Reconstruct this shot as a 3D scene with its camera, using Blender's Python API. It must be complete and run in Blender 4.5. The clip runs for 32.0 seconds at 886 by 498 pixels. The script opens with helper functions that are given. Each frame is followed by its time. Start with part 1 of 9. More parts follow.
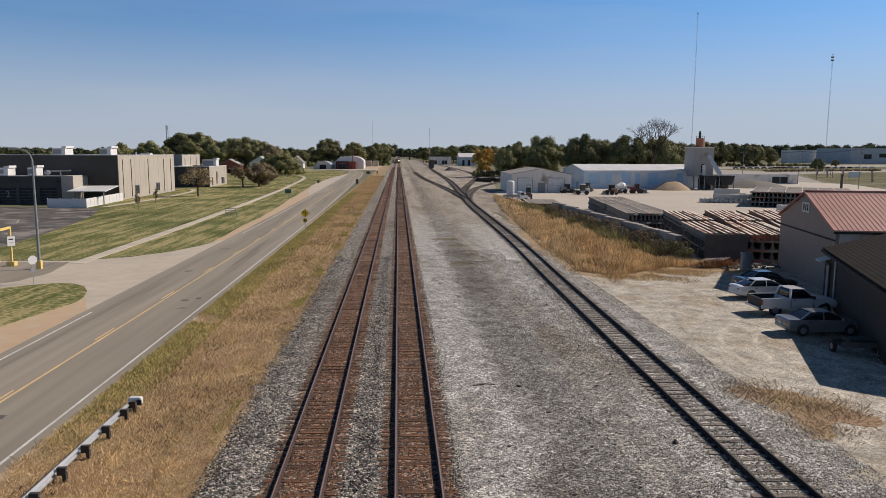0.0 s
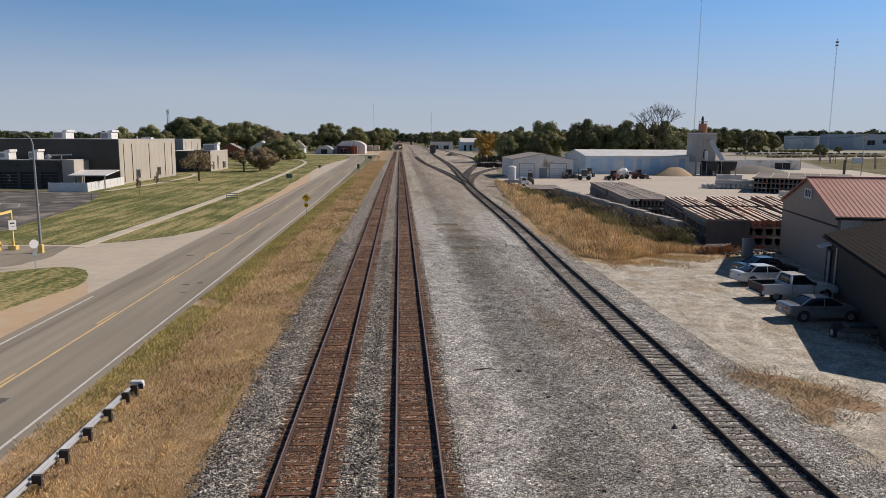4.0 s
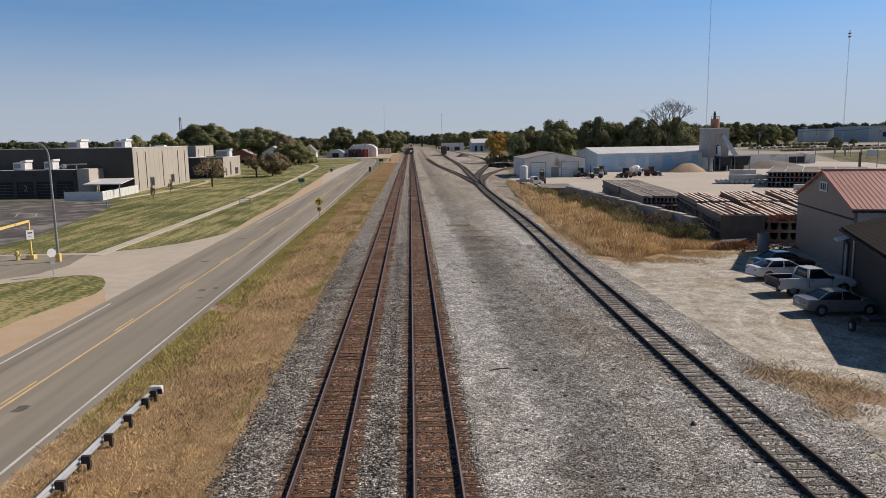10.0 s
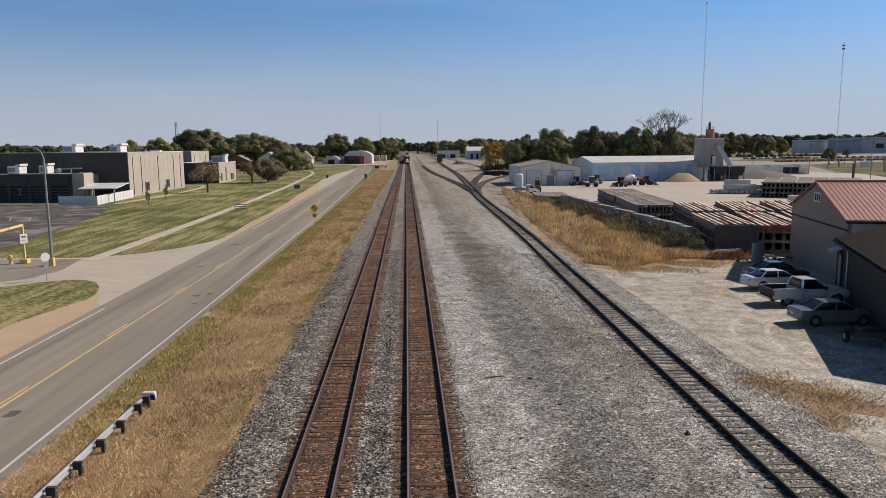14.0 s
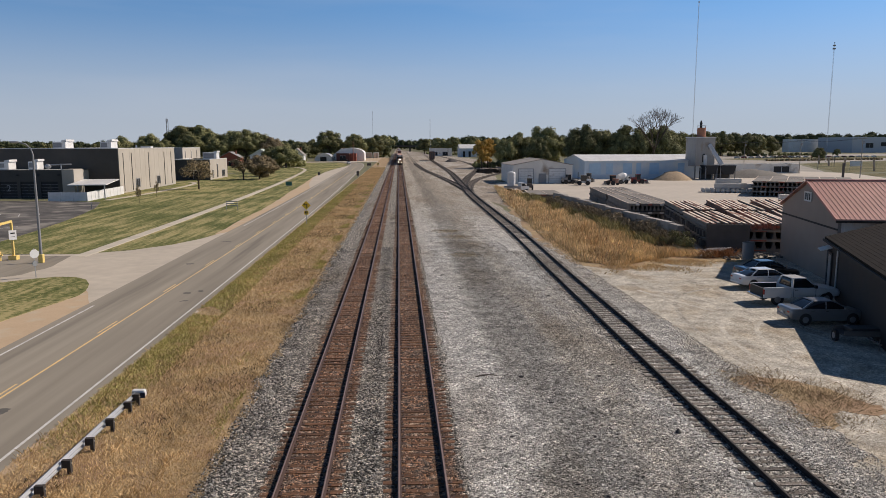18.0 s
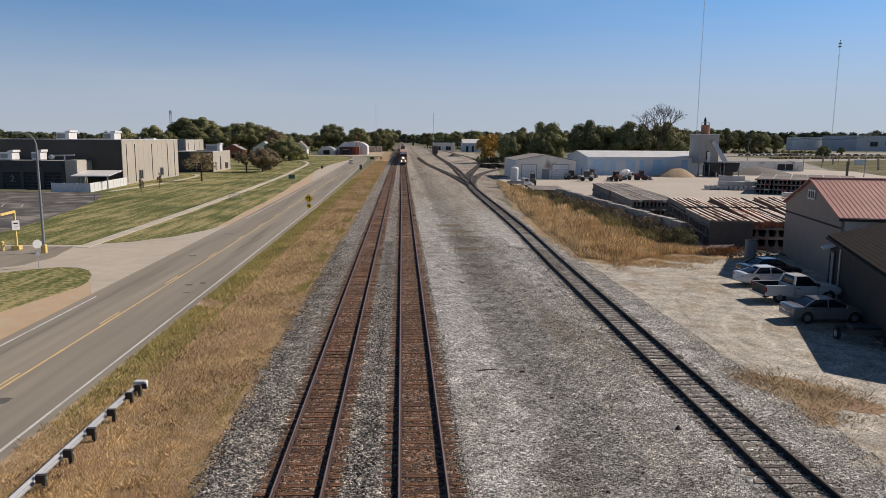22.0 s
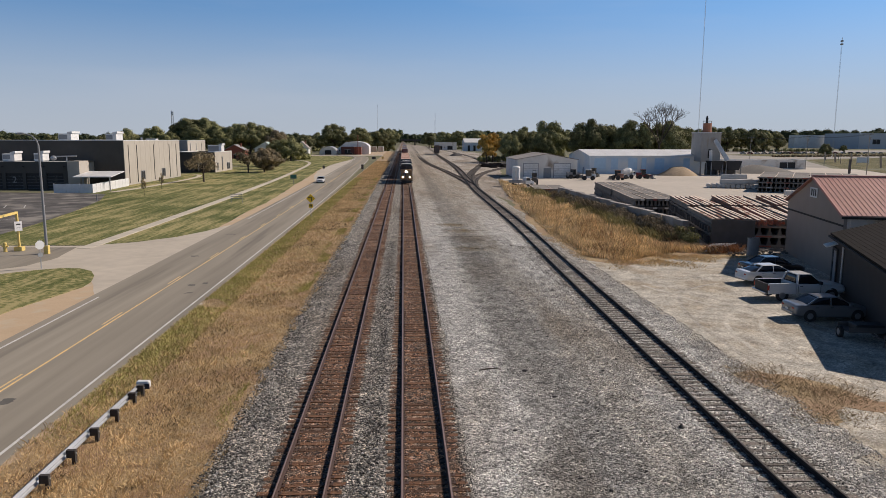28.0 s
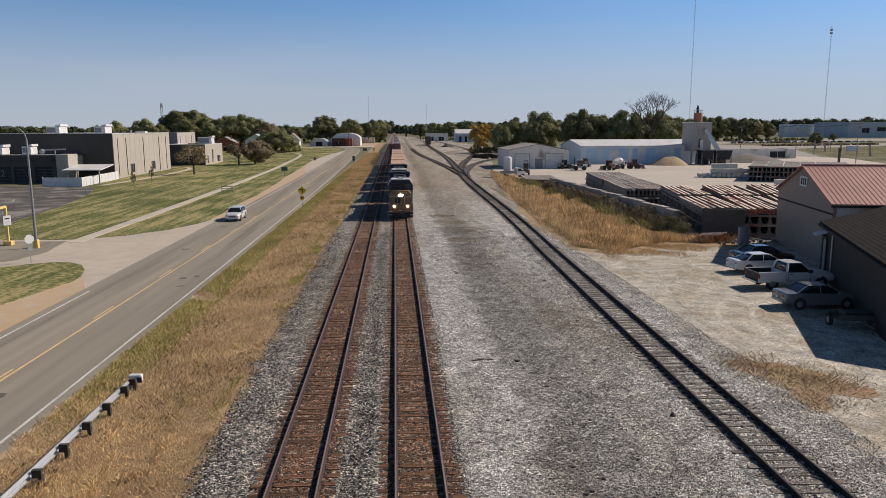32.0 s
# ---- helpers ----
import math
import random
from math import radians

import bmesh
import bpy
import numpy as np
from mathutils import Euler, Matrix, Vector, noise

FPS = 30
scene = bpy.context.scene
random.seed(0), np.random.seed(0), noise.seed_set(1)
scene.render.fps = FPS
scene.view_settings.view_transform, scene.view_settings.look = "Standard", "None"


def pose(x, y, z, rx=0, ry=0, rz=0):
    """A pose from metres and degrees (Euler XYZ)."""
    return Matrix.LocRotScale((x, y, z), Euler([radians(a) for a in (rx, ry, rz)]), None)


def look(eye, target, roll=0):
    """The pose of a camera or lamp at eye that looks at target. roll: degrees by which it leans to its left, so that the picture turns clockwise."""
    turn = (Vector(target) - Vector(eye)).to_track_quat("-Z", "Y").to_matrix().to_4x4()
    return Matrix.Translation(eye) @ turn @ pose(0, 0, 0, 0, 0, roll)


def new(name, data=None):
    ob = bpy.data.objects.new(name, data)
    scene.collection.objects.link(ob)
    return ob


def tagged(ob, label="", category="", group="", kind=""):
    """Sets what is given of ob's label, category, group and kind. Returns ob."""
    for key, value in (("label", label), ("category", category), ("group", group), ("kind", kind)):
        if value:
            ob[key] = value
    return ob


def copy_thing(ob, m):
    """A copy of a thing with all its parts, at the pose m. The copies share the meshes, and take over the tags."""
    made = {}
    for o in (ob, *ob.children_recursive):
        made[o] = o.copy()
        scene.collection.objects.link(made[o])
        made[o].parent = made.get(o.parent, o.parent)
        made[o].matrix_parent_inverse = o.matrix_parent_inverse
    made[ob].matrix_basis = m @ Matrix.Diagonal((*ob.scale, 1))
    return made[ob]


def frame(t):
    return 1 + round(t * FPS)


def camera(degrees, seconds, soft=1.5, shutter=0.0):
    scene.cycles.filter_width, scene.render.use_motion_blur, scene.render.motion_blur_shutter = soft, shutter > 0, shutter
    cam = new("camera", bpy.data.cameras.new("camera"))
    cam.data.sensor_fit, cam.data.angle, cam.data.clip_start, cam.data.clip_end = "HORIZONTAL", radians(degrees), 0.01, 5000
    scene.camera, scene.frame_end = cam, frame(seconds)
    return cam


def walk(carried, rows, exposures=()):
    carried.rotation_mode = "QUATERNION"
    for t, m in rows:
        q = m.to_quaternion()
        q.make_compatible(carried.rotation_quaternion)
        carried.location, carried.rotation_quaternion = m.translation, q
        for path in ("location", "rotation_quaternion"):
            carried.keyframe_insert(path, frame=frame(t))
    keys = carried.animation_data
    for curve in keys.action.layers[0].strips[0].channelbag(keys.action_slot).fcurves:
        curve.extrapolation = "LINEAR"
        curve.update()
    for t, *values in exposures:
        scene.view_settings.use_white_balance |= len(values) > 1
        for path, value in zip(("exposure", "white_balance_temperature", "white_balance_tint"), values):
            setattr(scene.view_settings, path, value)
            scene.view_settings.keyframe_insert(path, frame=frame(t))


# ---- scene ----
cam = camera(63.6, 32.0, soft=0.4)
PATH = [
    (0, (-0.628, -0.016, 10.860), (5.59, 98.90, -2.41), 0.25),
    (0.5, (-0.612, -0.024, 10.840), (5.51, 98.88, -2.57), 0.22),
    (1, (-0.621, -0.025, 10.847), (5.46, 98.81, -3.13), 0.24),
    (1.5, (-0.621, -0.014, 10.837), (5.51, 98.71, -3.84), 0.40),
    (2, (-0.615, -0.018, 10.856), (5.56, 98.65, -4.20), 0.44),
    (2.5, (-0.625, -0.008, 10.838), (5.61, 98.65, -4.26), 0.47),
    (3, (-0.622, -0.015, 10.863), (5.57, 98.63, -4.34), 0.46),
    (3.5, (-0.603, 0.002, 10.844), (5.54, 98.64, -4.44), 0.42),
    (5.5, (-0.620, -0.017, 10.846), (4.97, 98.64, -4.51), 0.45),
    (6, (-0.631, -0.034, 10.845), (4.97, 98.61, -4.56), 0.49),
    (6.5, (-0.634, -0.036, 10.857), (4.96, 98.63, -4.40), 0.55),
    (7, (-0.637, 0.008, 10.839), (4.74, 98.76, -3.95), 0.58),
    (7.5, (-0.647, 0.001, 10.862), (4.45, 98.84, -3.42), 0.51),
    (8, (-0.620, -0.018, 10.843), (4.39, 98.86, -3.21), 0.51),
    (8.5, (-0.652, -0.007, 10.847), (4.37, 98.87, -3.23), 0.47),
    (9, (-0.624, -0.045, 10.830), (4.00, 98.89, -2.96), 0.18),
    (9.5, (-0.628, -0.030, 10.854), (3.64, 98.91, -3.05), -0.41),
    (10, (-0.641, -0.036, 10.826), (3.58, 98.72, -4.30), -0.90),
    (10.5, (-0.619, -0.029, 10.834), (3.80, 98.46, -5.90), -1.26),
    (11, (-0.611, -0.029, 10.824), (3.84, 98.25, -7.08), -1.46),
    (11.5, (-0.618, -0.031, 10.841), (3.72, 98.33, -6.67), -1.54),
    (12, (-0.595, -0.013, 10.850), (3.76, 98.64, -4.89), -1.46),
    (12.5, (-0.637, -0.018, 10.847), (4.09, 98.80, -3.72), -1.07),
    (13, (-0.629, -0.030, 10.848), (4.20, 98.83, -3.41), -0.66),
    (13.5, (-0.621, -0.034, 10.848), (4.17, 98.87, -3.15), -0.36),
    (14, (-0.669, -0.031, 10.829), (4.27, 98.85, -3.28), -0.37),
    (14.5, (-0.706, 0.018, 10.837), (4.37, 98.84, -3.61), -0.42),
    (16.5, (-0.674, 0.024, 10.853), (4.38, 98.96, -2.80), -0.19),
    (17, (-0.682, 0.026, 10.852), (4.89, 98.89, -3.13), -0.14),
    (17.5, (-0.668, 0.025, 10.857), (5.18, 98.82, -3.44), -0.14),
    (18, (-0.662, 0.007, 10.842), (5.39, 98.77, -3.60), -0.10),
    (18.5, (-0.656, 0.027, 10.822), (5.42, 98.80, -3.56), -0.05),
    (19, (-0.654, 0.026, 10.824), (5.34, 98.81, -3.49), -0.02),
    (19.5, (-0.666, 0.021, 10.830), (5.26, 98.81, -3.51), 0.02),
    (20, (-0.653, 0.010, 10.831), (5.19, 98.78, -3.66), 0.11),
    (20.5, (-0.641, 0.029, 10.836), (5.14, 98.78, -3.79), 0.23),
    (21, (-0.665, 0.006, 10.823), (5.17, 98.74, -3.92), 0.36),
    (21.5, (-0.637, 0.021, 10.817), (5.18, 98.73, -4.12), 0.37),
    (22, (-0.664, 0.015, 10.824), (5.08, 98.69, -4.36), 0.46),
    (22.5, (-0.677, 0.028, 10.824), (4.97, 98.67, -4.63), 0.53),
    (23, (-0.683, 0.013, 10.822), (4.81, 98.59, -5.06), 0.58),
    (23.5, (-0.690, 0.031, 10.824), (4.70, 98.58, -5.24), 0.61),
    (24, (-0.681, 0.040, 10.820), (4.52, 98.67, -4.85), 0.50),
    (24.5, (-0.684, 0.027, 10.818), (4.40, 98.73, -4.39), 0.37),
    (25, (-0.685, 0.029, 10.805), (4.24, 98.82, -3.92), 0.31),
    (25.5, (-0.675, 0.021, 10.817), (4.02, 98.88, -3.50), 0.30),
    (27.5, (-0.658, -0.003, 10.798), (4.37, 98.69, -4.49), 0.30),
    (28, (-0.664, 0.017, 10.811), (4.80, 98.70, -4.44), 0.22),
    (28.5, (-0.672, 0.025, 10.824), (5.21, 98.72, -4.19), 0.19),
    (29, (-0.645, 0.022, 10.809), (5.62, 98.69, -4.19), 0.08),
    (29.5, (-0.666, 0.010, 10.815), (5.63, 98.59, -4.75), 0.00),
    (30, (-0.674, 0.001, 10.807), (5.39, 98.49, -5.44), -0.02),
    (30.5, (-0.671, 0.013, 10.799), (5.31, 98.46, -5.68), -0.04),
    (31, (-0.671, 0.006, 10.805), (5.42, 98.46, -5.64), -0.08),
    (31.5, (-0.667, 0.007, 10.811), (5.62, 98.46, -5.53), -0.08),
    (32, (-0.652, 0.005, 10.812), (5.90, 98.42, -5.65), -0.10),
]
walk(cam, [(t, look(e, g, r)) for t, e, g, r in PATH], exposures=((0, -0.15, 6500, 16), (32, -0.15, 6500, 16)))

# ---- world, sun, exposure ----
SUN_TO = Vector((1.2, 0.49, 1.0)).normalized()
world = bpy.data.worlds.new("world")
scene.world = world
world.use_nodes = True
wn, wl = world.node_tree.nodes, world.node_tree.links
sky = wn.new("ShaderNodeTexSky")
sky.sky_type, sky.sun_disc = "NISHITA", False
sky.sun_elevation = math.asin(SUN_TO.z)
sky.sun_rotation = math.atan2(SUN_TO.x, SUN_TO.y)
sky.air_density, sky.dust_density, sky.ozone_density = 0.75, 0.12, 2.6
# the lookup skips the lowest band, and thin wisps of cloud are laid over the sky
wtc, wup = wn.new("ShaderNodeTexCoord"), wn.new("ShaderNodeVectorMath")
wup.operation = "ADD"
wup.inputs[1].default_value = (0, 0, 0.05)
wl.new(wtc.outputs["Generated"], wup.inputs[0])
wl.new(wup.outputs["Vector"], sky.inputs["Vector"])
wmap, wisp, wrange, wmix = wn.new("ShaderNodeMapping"), wn.new("ShaderNodeTexNoise"), wn.new("ShaderNodeMapRange"), wn.new("ShaderNodeMix")
wmap.inputs["Scale"].default_value = (1.2, 1.2, 9.0)
wisp.inputs["Scale"].default_value, wisp.inputs["Detail"].default_value = 1.6, 7
wrange.inputs["From Min"].default_value, wrange.inputs["From Max"].default_value = 0.5, 0.85
wrange.inputs["To Max"].default_value = 0.22
wmix.data_type = "RGBA"
wl.new(wtc.outputs["Generated"], wmap.inputs["Vector"])
wl.new(wmap.outputs["Vector"], wisp.inputs["Vector"])
wl.new(wisp.outputs["Fac"], wrange.inputs["Value"])
wl.new(wrange.outputs["Result"], wmix.inputs["Factor"])
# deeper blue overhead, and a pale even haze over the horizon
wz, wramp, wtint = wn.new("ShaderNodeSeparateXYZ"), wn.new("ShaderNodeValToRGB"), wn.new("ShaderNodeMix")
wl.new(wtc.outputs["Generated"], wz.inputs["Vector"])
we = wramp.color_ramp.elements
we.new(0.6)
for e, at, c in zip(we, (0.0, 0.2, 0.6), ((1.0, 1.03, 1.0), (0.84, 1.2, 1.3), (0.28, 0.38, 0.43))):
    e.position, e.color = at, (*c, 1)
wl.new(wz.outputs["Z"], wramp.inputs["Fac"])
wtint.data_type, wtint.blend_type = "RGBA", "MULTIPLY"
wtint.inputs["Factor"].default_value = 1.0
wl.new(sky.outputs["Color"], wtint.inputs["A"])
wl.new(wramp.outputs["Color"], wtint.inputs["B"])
whaze, wband = wn.new("ShaderNodeMix"), wn.new("ShaderNodeMapRange")
whaze.data_type, wband.interpolation_type = "RGBA", "SMOOTHSTEP"
wband.inputs["From Min"].default_value, wband.inputs["From Max"].default_value = 0.0, 0.19
wband.inputs["To Min"].default_value, wband.inputs["To Max"].default_value = 0.85, 0.0
wl.new(wz.outputs["Z"], wband.inputs["Value"])
wl.new(wband.outputs["Result"], whaze.inputs["Factor"])
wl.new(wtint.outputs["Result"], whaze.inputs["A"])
whaze.inputs["B"].default_value = (4.6, 5.15, 5.75, 1)
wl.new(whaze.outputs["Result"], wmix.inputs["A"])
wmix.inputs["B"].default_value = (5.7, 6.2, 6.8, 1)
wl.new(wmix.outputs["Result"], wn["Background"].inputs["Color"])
wn["Background"].inputs["Strength"].default_value = 0.102
sun = new("sun", bpy.data.lights.new("sun", "SUN"))
sun.data.energy, sun.data.angle, sun.data.color = 5.0, radians(0.5), (1.0, 0.9, 0.76)
sun.matrix_world = look(SUN_TO * 300, (0, 0, 0))


# ---- materials ----
def mat(name, base, base2=None, rough=0.8, scale=2.0, big=0.15, bump=0.0, bscale=None, metal=0.0, contrast=0.5, detail=6.0, spot=None,
        spot_at=0.62, spot_scale=None, stretch=(1, 1, 1), island=0.0, objvar=0.0, coords="Object", spec=0.5):
    """Two scales of noise between two colours, with optional stains, relief and a shift from piece to piece."""
    m = bpy.data.materials.new(name)
    m.use_nodes = True
    nt = m.node_tree
    n, l = nt.nodes, nt.links
    bsdf = n["Principled BSDF"]
    bsdf.inputs["Roughness"].default_value = rough
    bsdf.inputs["Metallic"].default_value = metal
    bsdf.inputs["Specular IOR Level"].default_value = spec
    base2 = base2 or tuple(c * 0.72 for c in base)
    tc = n.new("ShaderNodeTexCoord")
    mp = n.new("ShaderNodeMapping")
    mp.inputs["Scale"].default_value = stretch
    l.new(tc.outputs[coords], mp.inputs["Vector"])
    fine, large = n.new("ShaderNodeTexNoise"), n.new("ShaderNodeTexNoise")
    for t, s in ((fine, scale), (large, scale * big)):
        t.inputs["Scale"].default_value, t.inputs["Detail"].default_value = s, detail
        l.new(mp.outputs["Vector"], t.inputs["Vector"])
    mixf = n.new("ShaderNodeMath")
    mixf.operation = "MULTIPLY_ADD"
    l.new(fine.outputs["Fac"], mixf.inputs[0])
    mixf.inputs[1].default_value = 0.5
    half = n.new("ShaderNodeMath")
    half.operation = "MULTIPLY"
    half.inputs[1].default_value = 0.5
    l.new(large.outputs["Fac"], half.inputs[0])
    l.new(half.outputs[0], mixf.inputs[2])
    ramp = n.new("ShaderNodeValToRGB")
    e = ramp.color_ramp.elements
    e[0].position, e[1].position = 0.5 - contrast * 0.4, 0.5 + contrast * 0.4
    e[0].color, e[1].color = (*base2, 1), (*base, 1)
    l.new(mixf.outputs[0], ramp.inputs["Fac"])
    col = ramp.outputs["Color"]
    if spot:
        st = n.new("ShaderNodeTexNoise")
        st.inputs["Scale"].default_value, st.inputs["Detail"].default_value = spot_scale or scale * 0.4, 8
        l.new(mp.outputs["Vector"], st.inputs["Vector"])
        sr = n.new("ShaderNodeMapRange")
        sr.inputs["From Min"].default_value, sr.inputs["From Max"].default_value = spot_at - 0.06, spot_at + 0.08
        l.new(st.outputs["Fac"], sr.inputs["Value"])
        mx = n.new("ShaderNodeMix")
        mx.data_type = "RGBA"
        l.new(sr.outputs["Result"], mx.inputs["Factor"])
        l.new(col, mx.inputs["A"])
        mx.inputs["B"].default_value = (*spot, 1)
        col = mx.outputs["Result"]
    for amount, node, out in ((island, "ShaderNodeNewGeometry", "Random Per Island"), (objvar, "ShaderNodeObjectInfo", "Random")):
        if amount:
            info = n.new(node)
            r = n.new("ShaderNodeMapRange")
            r.inputs["To Min"].default_value, r.inputs["To Max"].default_value = 1 - amount, 1 + amount
            l.new(info.outputs[out], r.inputs["Value"])
            hs = n.new("ShaderNodeHueSaturation")
            l.new(r.outputs["Result"], hs.inputs["Value"])
            l.new(col, hs.inputs["Color"])
            col = hs.outputs["Color"]
    l.new(col, bsdf.inputs["Base Color"])
    if bump:
        b = n.new("ShaderNodeBump")
        b.inputs["Strength"].default_value, b.inputs["Distance"].default_value = 1.0, bump
        src = fine
        if bscale:
            src = n.new("ShaderNodeTexNoise")
            src.inputs["Scale"].default_value, src.inputs["Detail"].default_value = bscale, 4
            l.new(mp.outputs["Vector"], src.inputs["Vector"])
        l.new(src.outputs["Fac"], b.inputs["Height"])
        l.new(b.outputs["Normal"], bsdf.inputs["Normal"])
    return m


def stones(name, cols, size, relief, patch=None, patch_at=0.55, patch_scale=0.25, patch_stretch=(1, 0.25, 1), bands=(), wobble=3.2, soft=1.2, clump=0.55, loose=False, dusty=None):
    """Crushed stone: cells with a colour of their own each, rounded relief, dust patches, and lengthwise bands of another mix (x0, x1, colour, amount)."""
    m = bpy.data.materials.new(name)
    m.use_nodes = True
    nt = m.node_tree
    n, l = nt.nodes, nt.links
    bsdf = n["Principled BSDF"]
    bsdf.inputs["Roughness"].default_value = 0.9
    tc = n.new("ShaderNodeTexCoord")
    v = n.new("ShaderNodeTexVoronoi")
    v.inputs["Scale"].default_value = 1 / size
    warp, wn1, wadd = n.new("ShaderNodeVectorMath"), n.new("ShaderNodeTexNoise"), n.new("ShaderNodeVectorMath")
    wn1.inputs["Scale"].default_value, wn1.inputs["Detail"].default_value = 0.45 / size, 2
    warp.operation, wadd.operation = "SCALE", "ADD"
    warp.inputs["Scale"].default_value = size * 1.6
    l.new(tc.outputs["Object"], wn1.inputs["Vector"])
    l.new(wn1.outputs["Color"], warp.inputs[0])
    l.new(tc.outputs["Object"], wadd.inputs[0])
    l.new(warp.outputs["Vector"], wadd.inputs[1])
    l.new(wadd.outputs["Vector"], v.inputs["Vector"])
    sep = n.new("ShaderNodeSeparateColor")
    l.new(v.outputs["Color"], sep.inputs["Color"])
    ramp = n.new("ShaderNodeValToRGB")
    ramp.color_ramp.interpolation = "LINEAR"
    els = ramp.color_ramp.elements
    while len(els) < len(cols):
        els.new(0.5)
    for i, c in enumerate(cols):
        els[i].position, els[i].color = i / (len(cols) - 1), (*c, 1)
    if loose:       # stones of real geometry: one tone for each
        l.new(n.new("ShaderNodeNewGeometry").outputs["Random Per Island"], ramp.inputs["Fac"])
    else:
        l.new(sep.outputs["Red"], ramp.inputs["Fac"])
    col = ramp.outputs["Color"]
    # broad drift of tone, so that no two metres look alike
    drift = n.new("ShaderNodeTexNoise")
    drift.inputs["Scale"].default_value, drift.inputs["Detail"].default_value = 0.9, 7
    l.new(tc.outputs["Object"], drift.inputs["Vector"])
    dr = n.new("ShaderNodeMapRange")
    dr.inputs["From Min"].default_value, dr.inputs["From Max"].default_value = 0.3, 0.7
    dr.inputs["To Min"].default_value, dr.inputs["To Max"].default_value = 0.66, 1.24
    l.new(drift.outputs["Fac"], dr.inputs["Value"])
    # clusters of larger or cleaner stones
    v2, sep2, r2, mu2 = n.new("ShaderNodeTexVoronoi"), n.new("ShaderNodeSeparateColor"), n.new("ShaderNodeMapRange"), n.new("ShaderNodeMath")
    v2.inputs["Scale"].default_value = 0.42 / size
    l.new(tc.outputs["Object"], v2.inputs["Vector"])
    l.new(v2.outputs["Color"], sep2.inputs["Color"])
    r2.inputs["To Min"].default_value, r2.inputs["To Max"].default_value = 1 - clump, 1 + clump
    l.new(sep2.outputs["Green"], r2.inputs["Value"])
    mu2.operation = "MULTIPLY"
    l.new(dr.outputs["Result"], mu2.inputs[0])
    l.new(r2.outputs["Result"], mu2.inputs[1])
    hs = n.new("ShaderNodeHueSaturation")
    l.new(mu2.outputs[0], hs.inputs["Value"])
    l.new(col, hs.inputs["Color"])
    col = hs.outputs["Color"]
    sx = n.new("ShaderNodeSeparateXYZ")
    wob = n.new("ShaderNodeTexNoise")
    wob.inputs["Scale"].default_value, wob.inputs["Detail"].default_value = 0.25, 6
    l.new(tc.outputs["Object"], wob.inputs["Vector"])
    l.new(tc.outputs["Object"], sx.inputs["Vector"])
    wx = n.new("ShaderNodeMath")
    wx.operation = "MULTIPLY_ADD"
    l.new(wob.outputs["Fac"], wx.inputs[0])
    wx.inputs[1].default_value = wobble
    l.new(sx.outputs["X"], wx.inputs[2])
    for x0, x1, c, amount in bands:
        a, b = n.new("ShaderNodeMapRange"), n.new("ShaderNodeMapRange")
        for r, e0, e1 in ((a, x0 + wobble / 2 - soft / 2, x0 + wobble / 2 + soft / 2), (b, x1 + wobble / 2 + soft / 2, x1 + wobble / 2 - soft / 2)):
            r.interpolation_type = "SMOOTHSTEP"
            r.inputs["From Min"].default_value, r.inputs["From Max"].default_value = e0, e1
            l.new(wx.outputs[0], r.inputs["Value"])
        mu = n.new("ShaderNodeMath")
        mu.operation = "MULTIPLY"
        l.new(a.outputs["Result"], mu.inputs[0])
        l.new(b.outputs["Result"], mu.inputs[1])
        grit = n.new("ShaderNodeTexNoise")
        grit.inputs["Scale"].default_value, grit.inputs["Detail"].default_value = 3.0, 8
        l.new(tc.outputs["Object"], grit.inputs["Vector"])
        gr = n.new("ShaderNodeMapRange")
        gr.inputs["From Min"].default_value, gr.inputs["From Max"].default_value = 0.35, 0.6
        gr.inputs["To Min"].default_value, gr.inputs["To Max"].default_value = amount * 0.45, amount
        l.new(grit.outputs["Fac"], gr.inputs["Value"])
        m2 = n.new("ShaderNodeMath")
        m2.operation = "MULTIPLY"
        l.new(mu.outputs[0], m2.inputs[0])
        l.new(gr.outputs["Result"], m2.inputs[1])
        mx = n.new("ShaderNodeMix")
        mx.data_type, mx.blend_type = "RGBA", "MULTIPLY"
        l.new(m2.outputs[0], mx.inputs["Factor"])
        l.new(col, mx.inputs["A"])
        mx.inputs["B"].default_value = (*c, 1)
        col = mx.outputs["Result"]
    if dusty:       # the stone gets dirtier along y: (from, to, colour)
        ya, yn, yr, ym = n.new("ShaderNodeMath"), n.new("ShaderNodeTexNoise"), n.new("ShaderNodeMapRange"), n.new("ShaderNodeMix")
        yn.inputs["Scale"].default_value, yn.inputs["Detail"].default_value = 0.35, 8
        l.new(tc.outputs["Object"], yn.inputs["Vector"])
        ya.operation = "MULTIPLY_ADD"
        ya.inputs[1].default_value = 70
        l.new(yn.outputs["Fac"], ya.inputs[0])
        l.new(sx.outputs["Y"], ya.inputs[2])
        yr.inputs["From Min"].default_value, yr.inputs["From Max"].default_value = dusty[0] + 35, dusty[1] + 35
        l.new(ya.outputs[0], yr.inputs["Value"])
        ym.data_type, ym.blend_type = "RGBA", "MULTIPLY"
        l.new(yr.outputs["Result"], ym.inputs["Factor"])
        l.new(col, ym.inputs["A"])
        ym.inputs["B"].default_value = (*dusty[2], 1)
        col = ym.outputs["Result"]
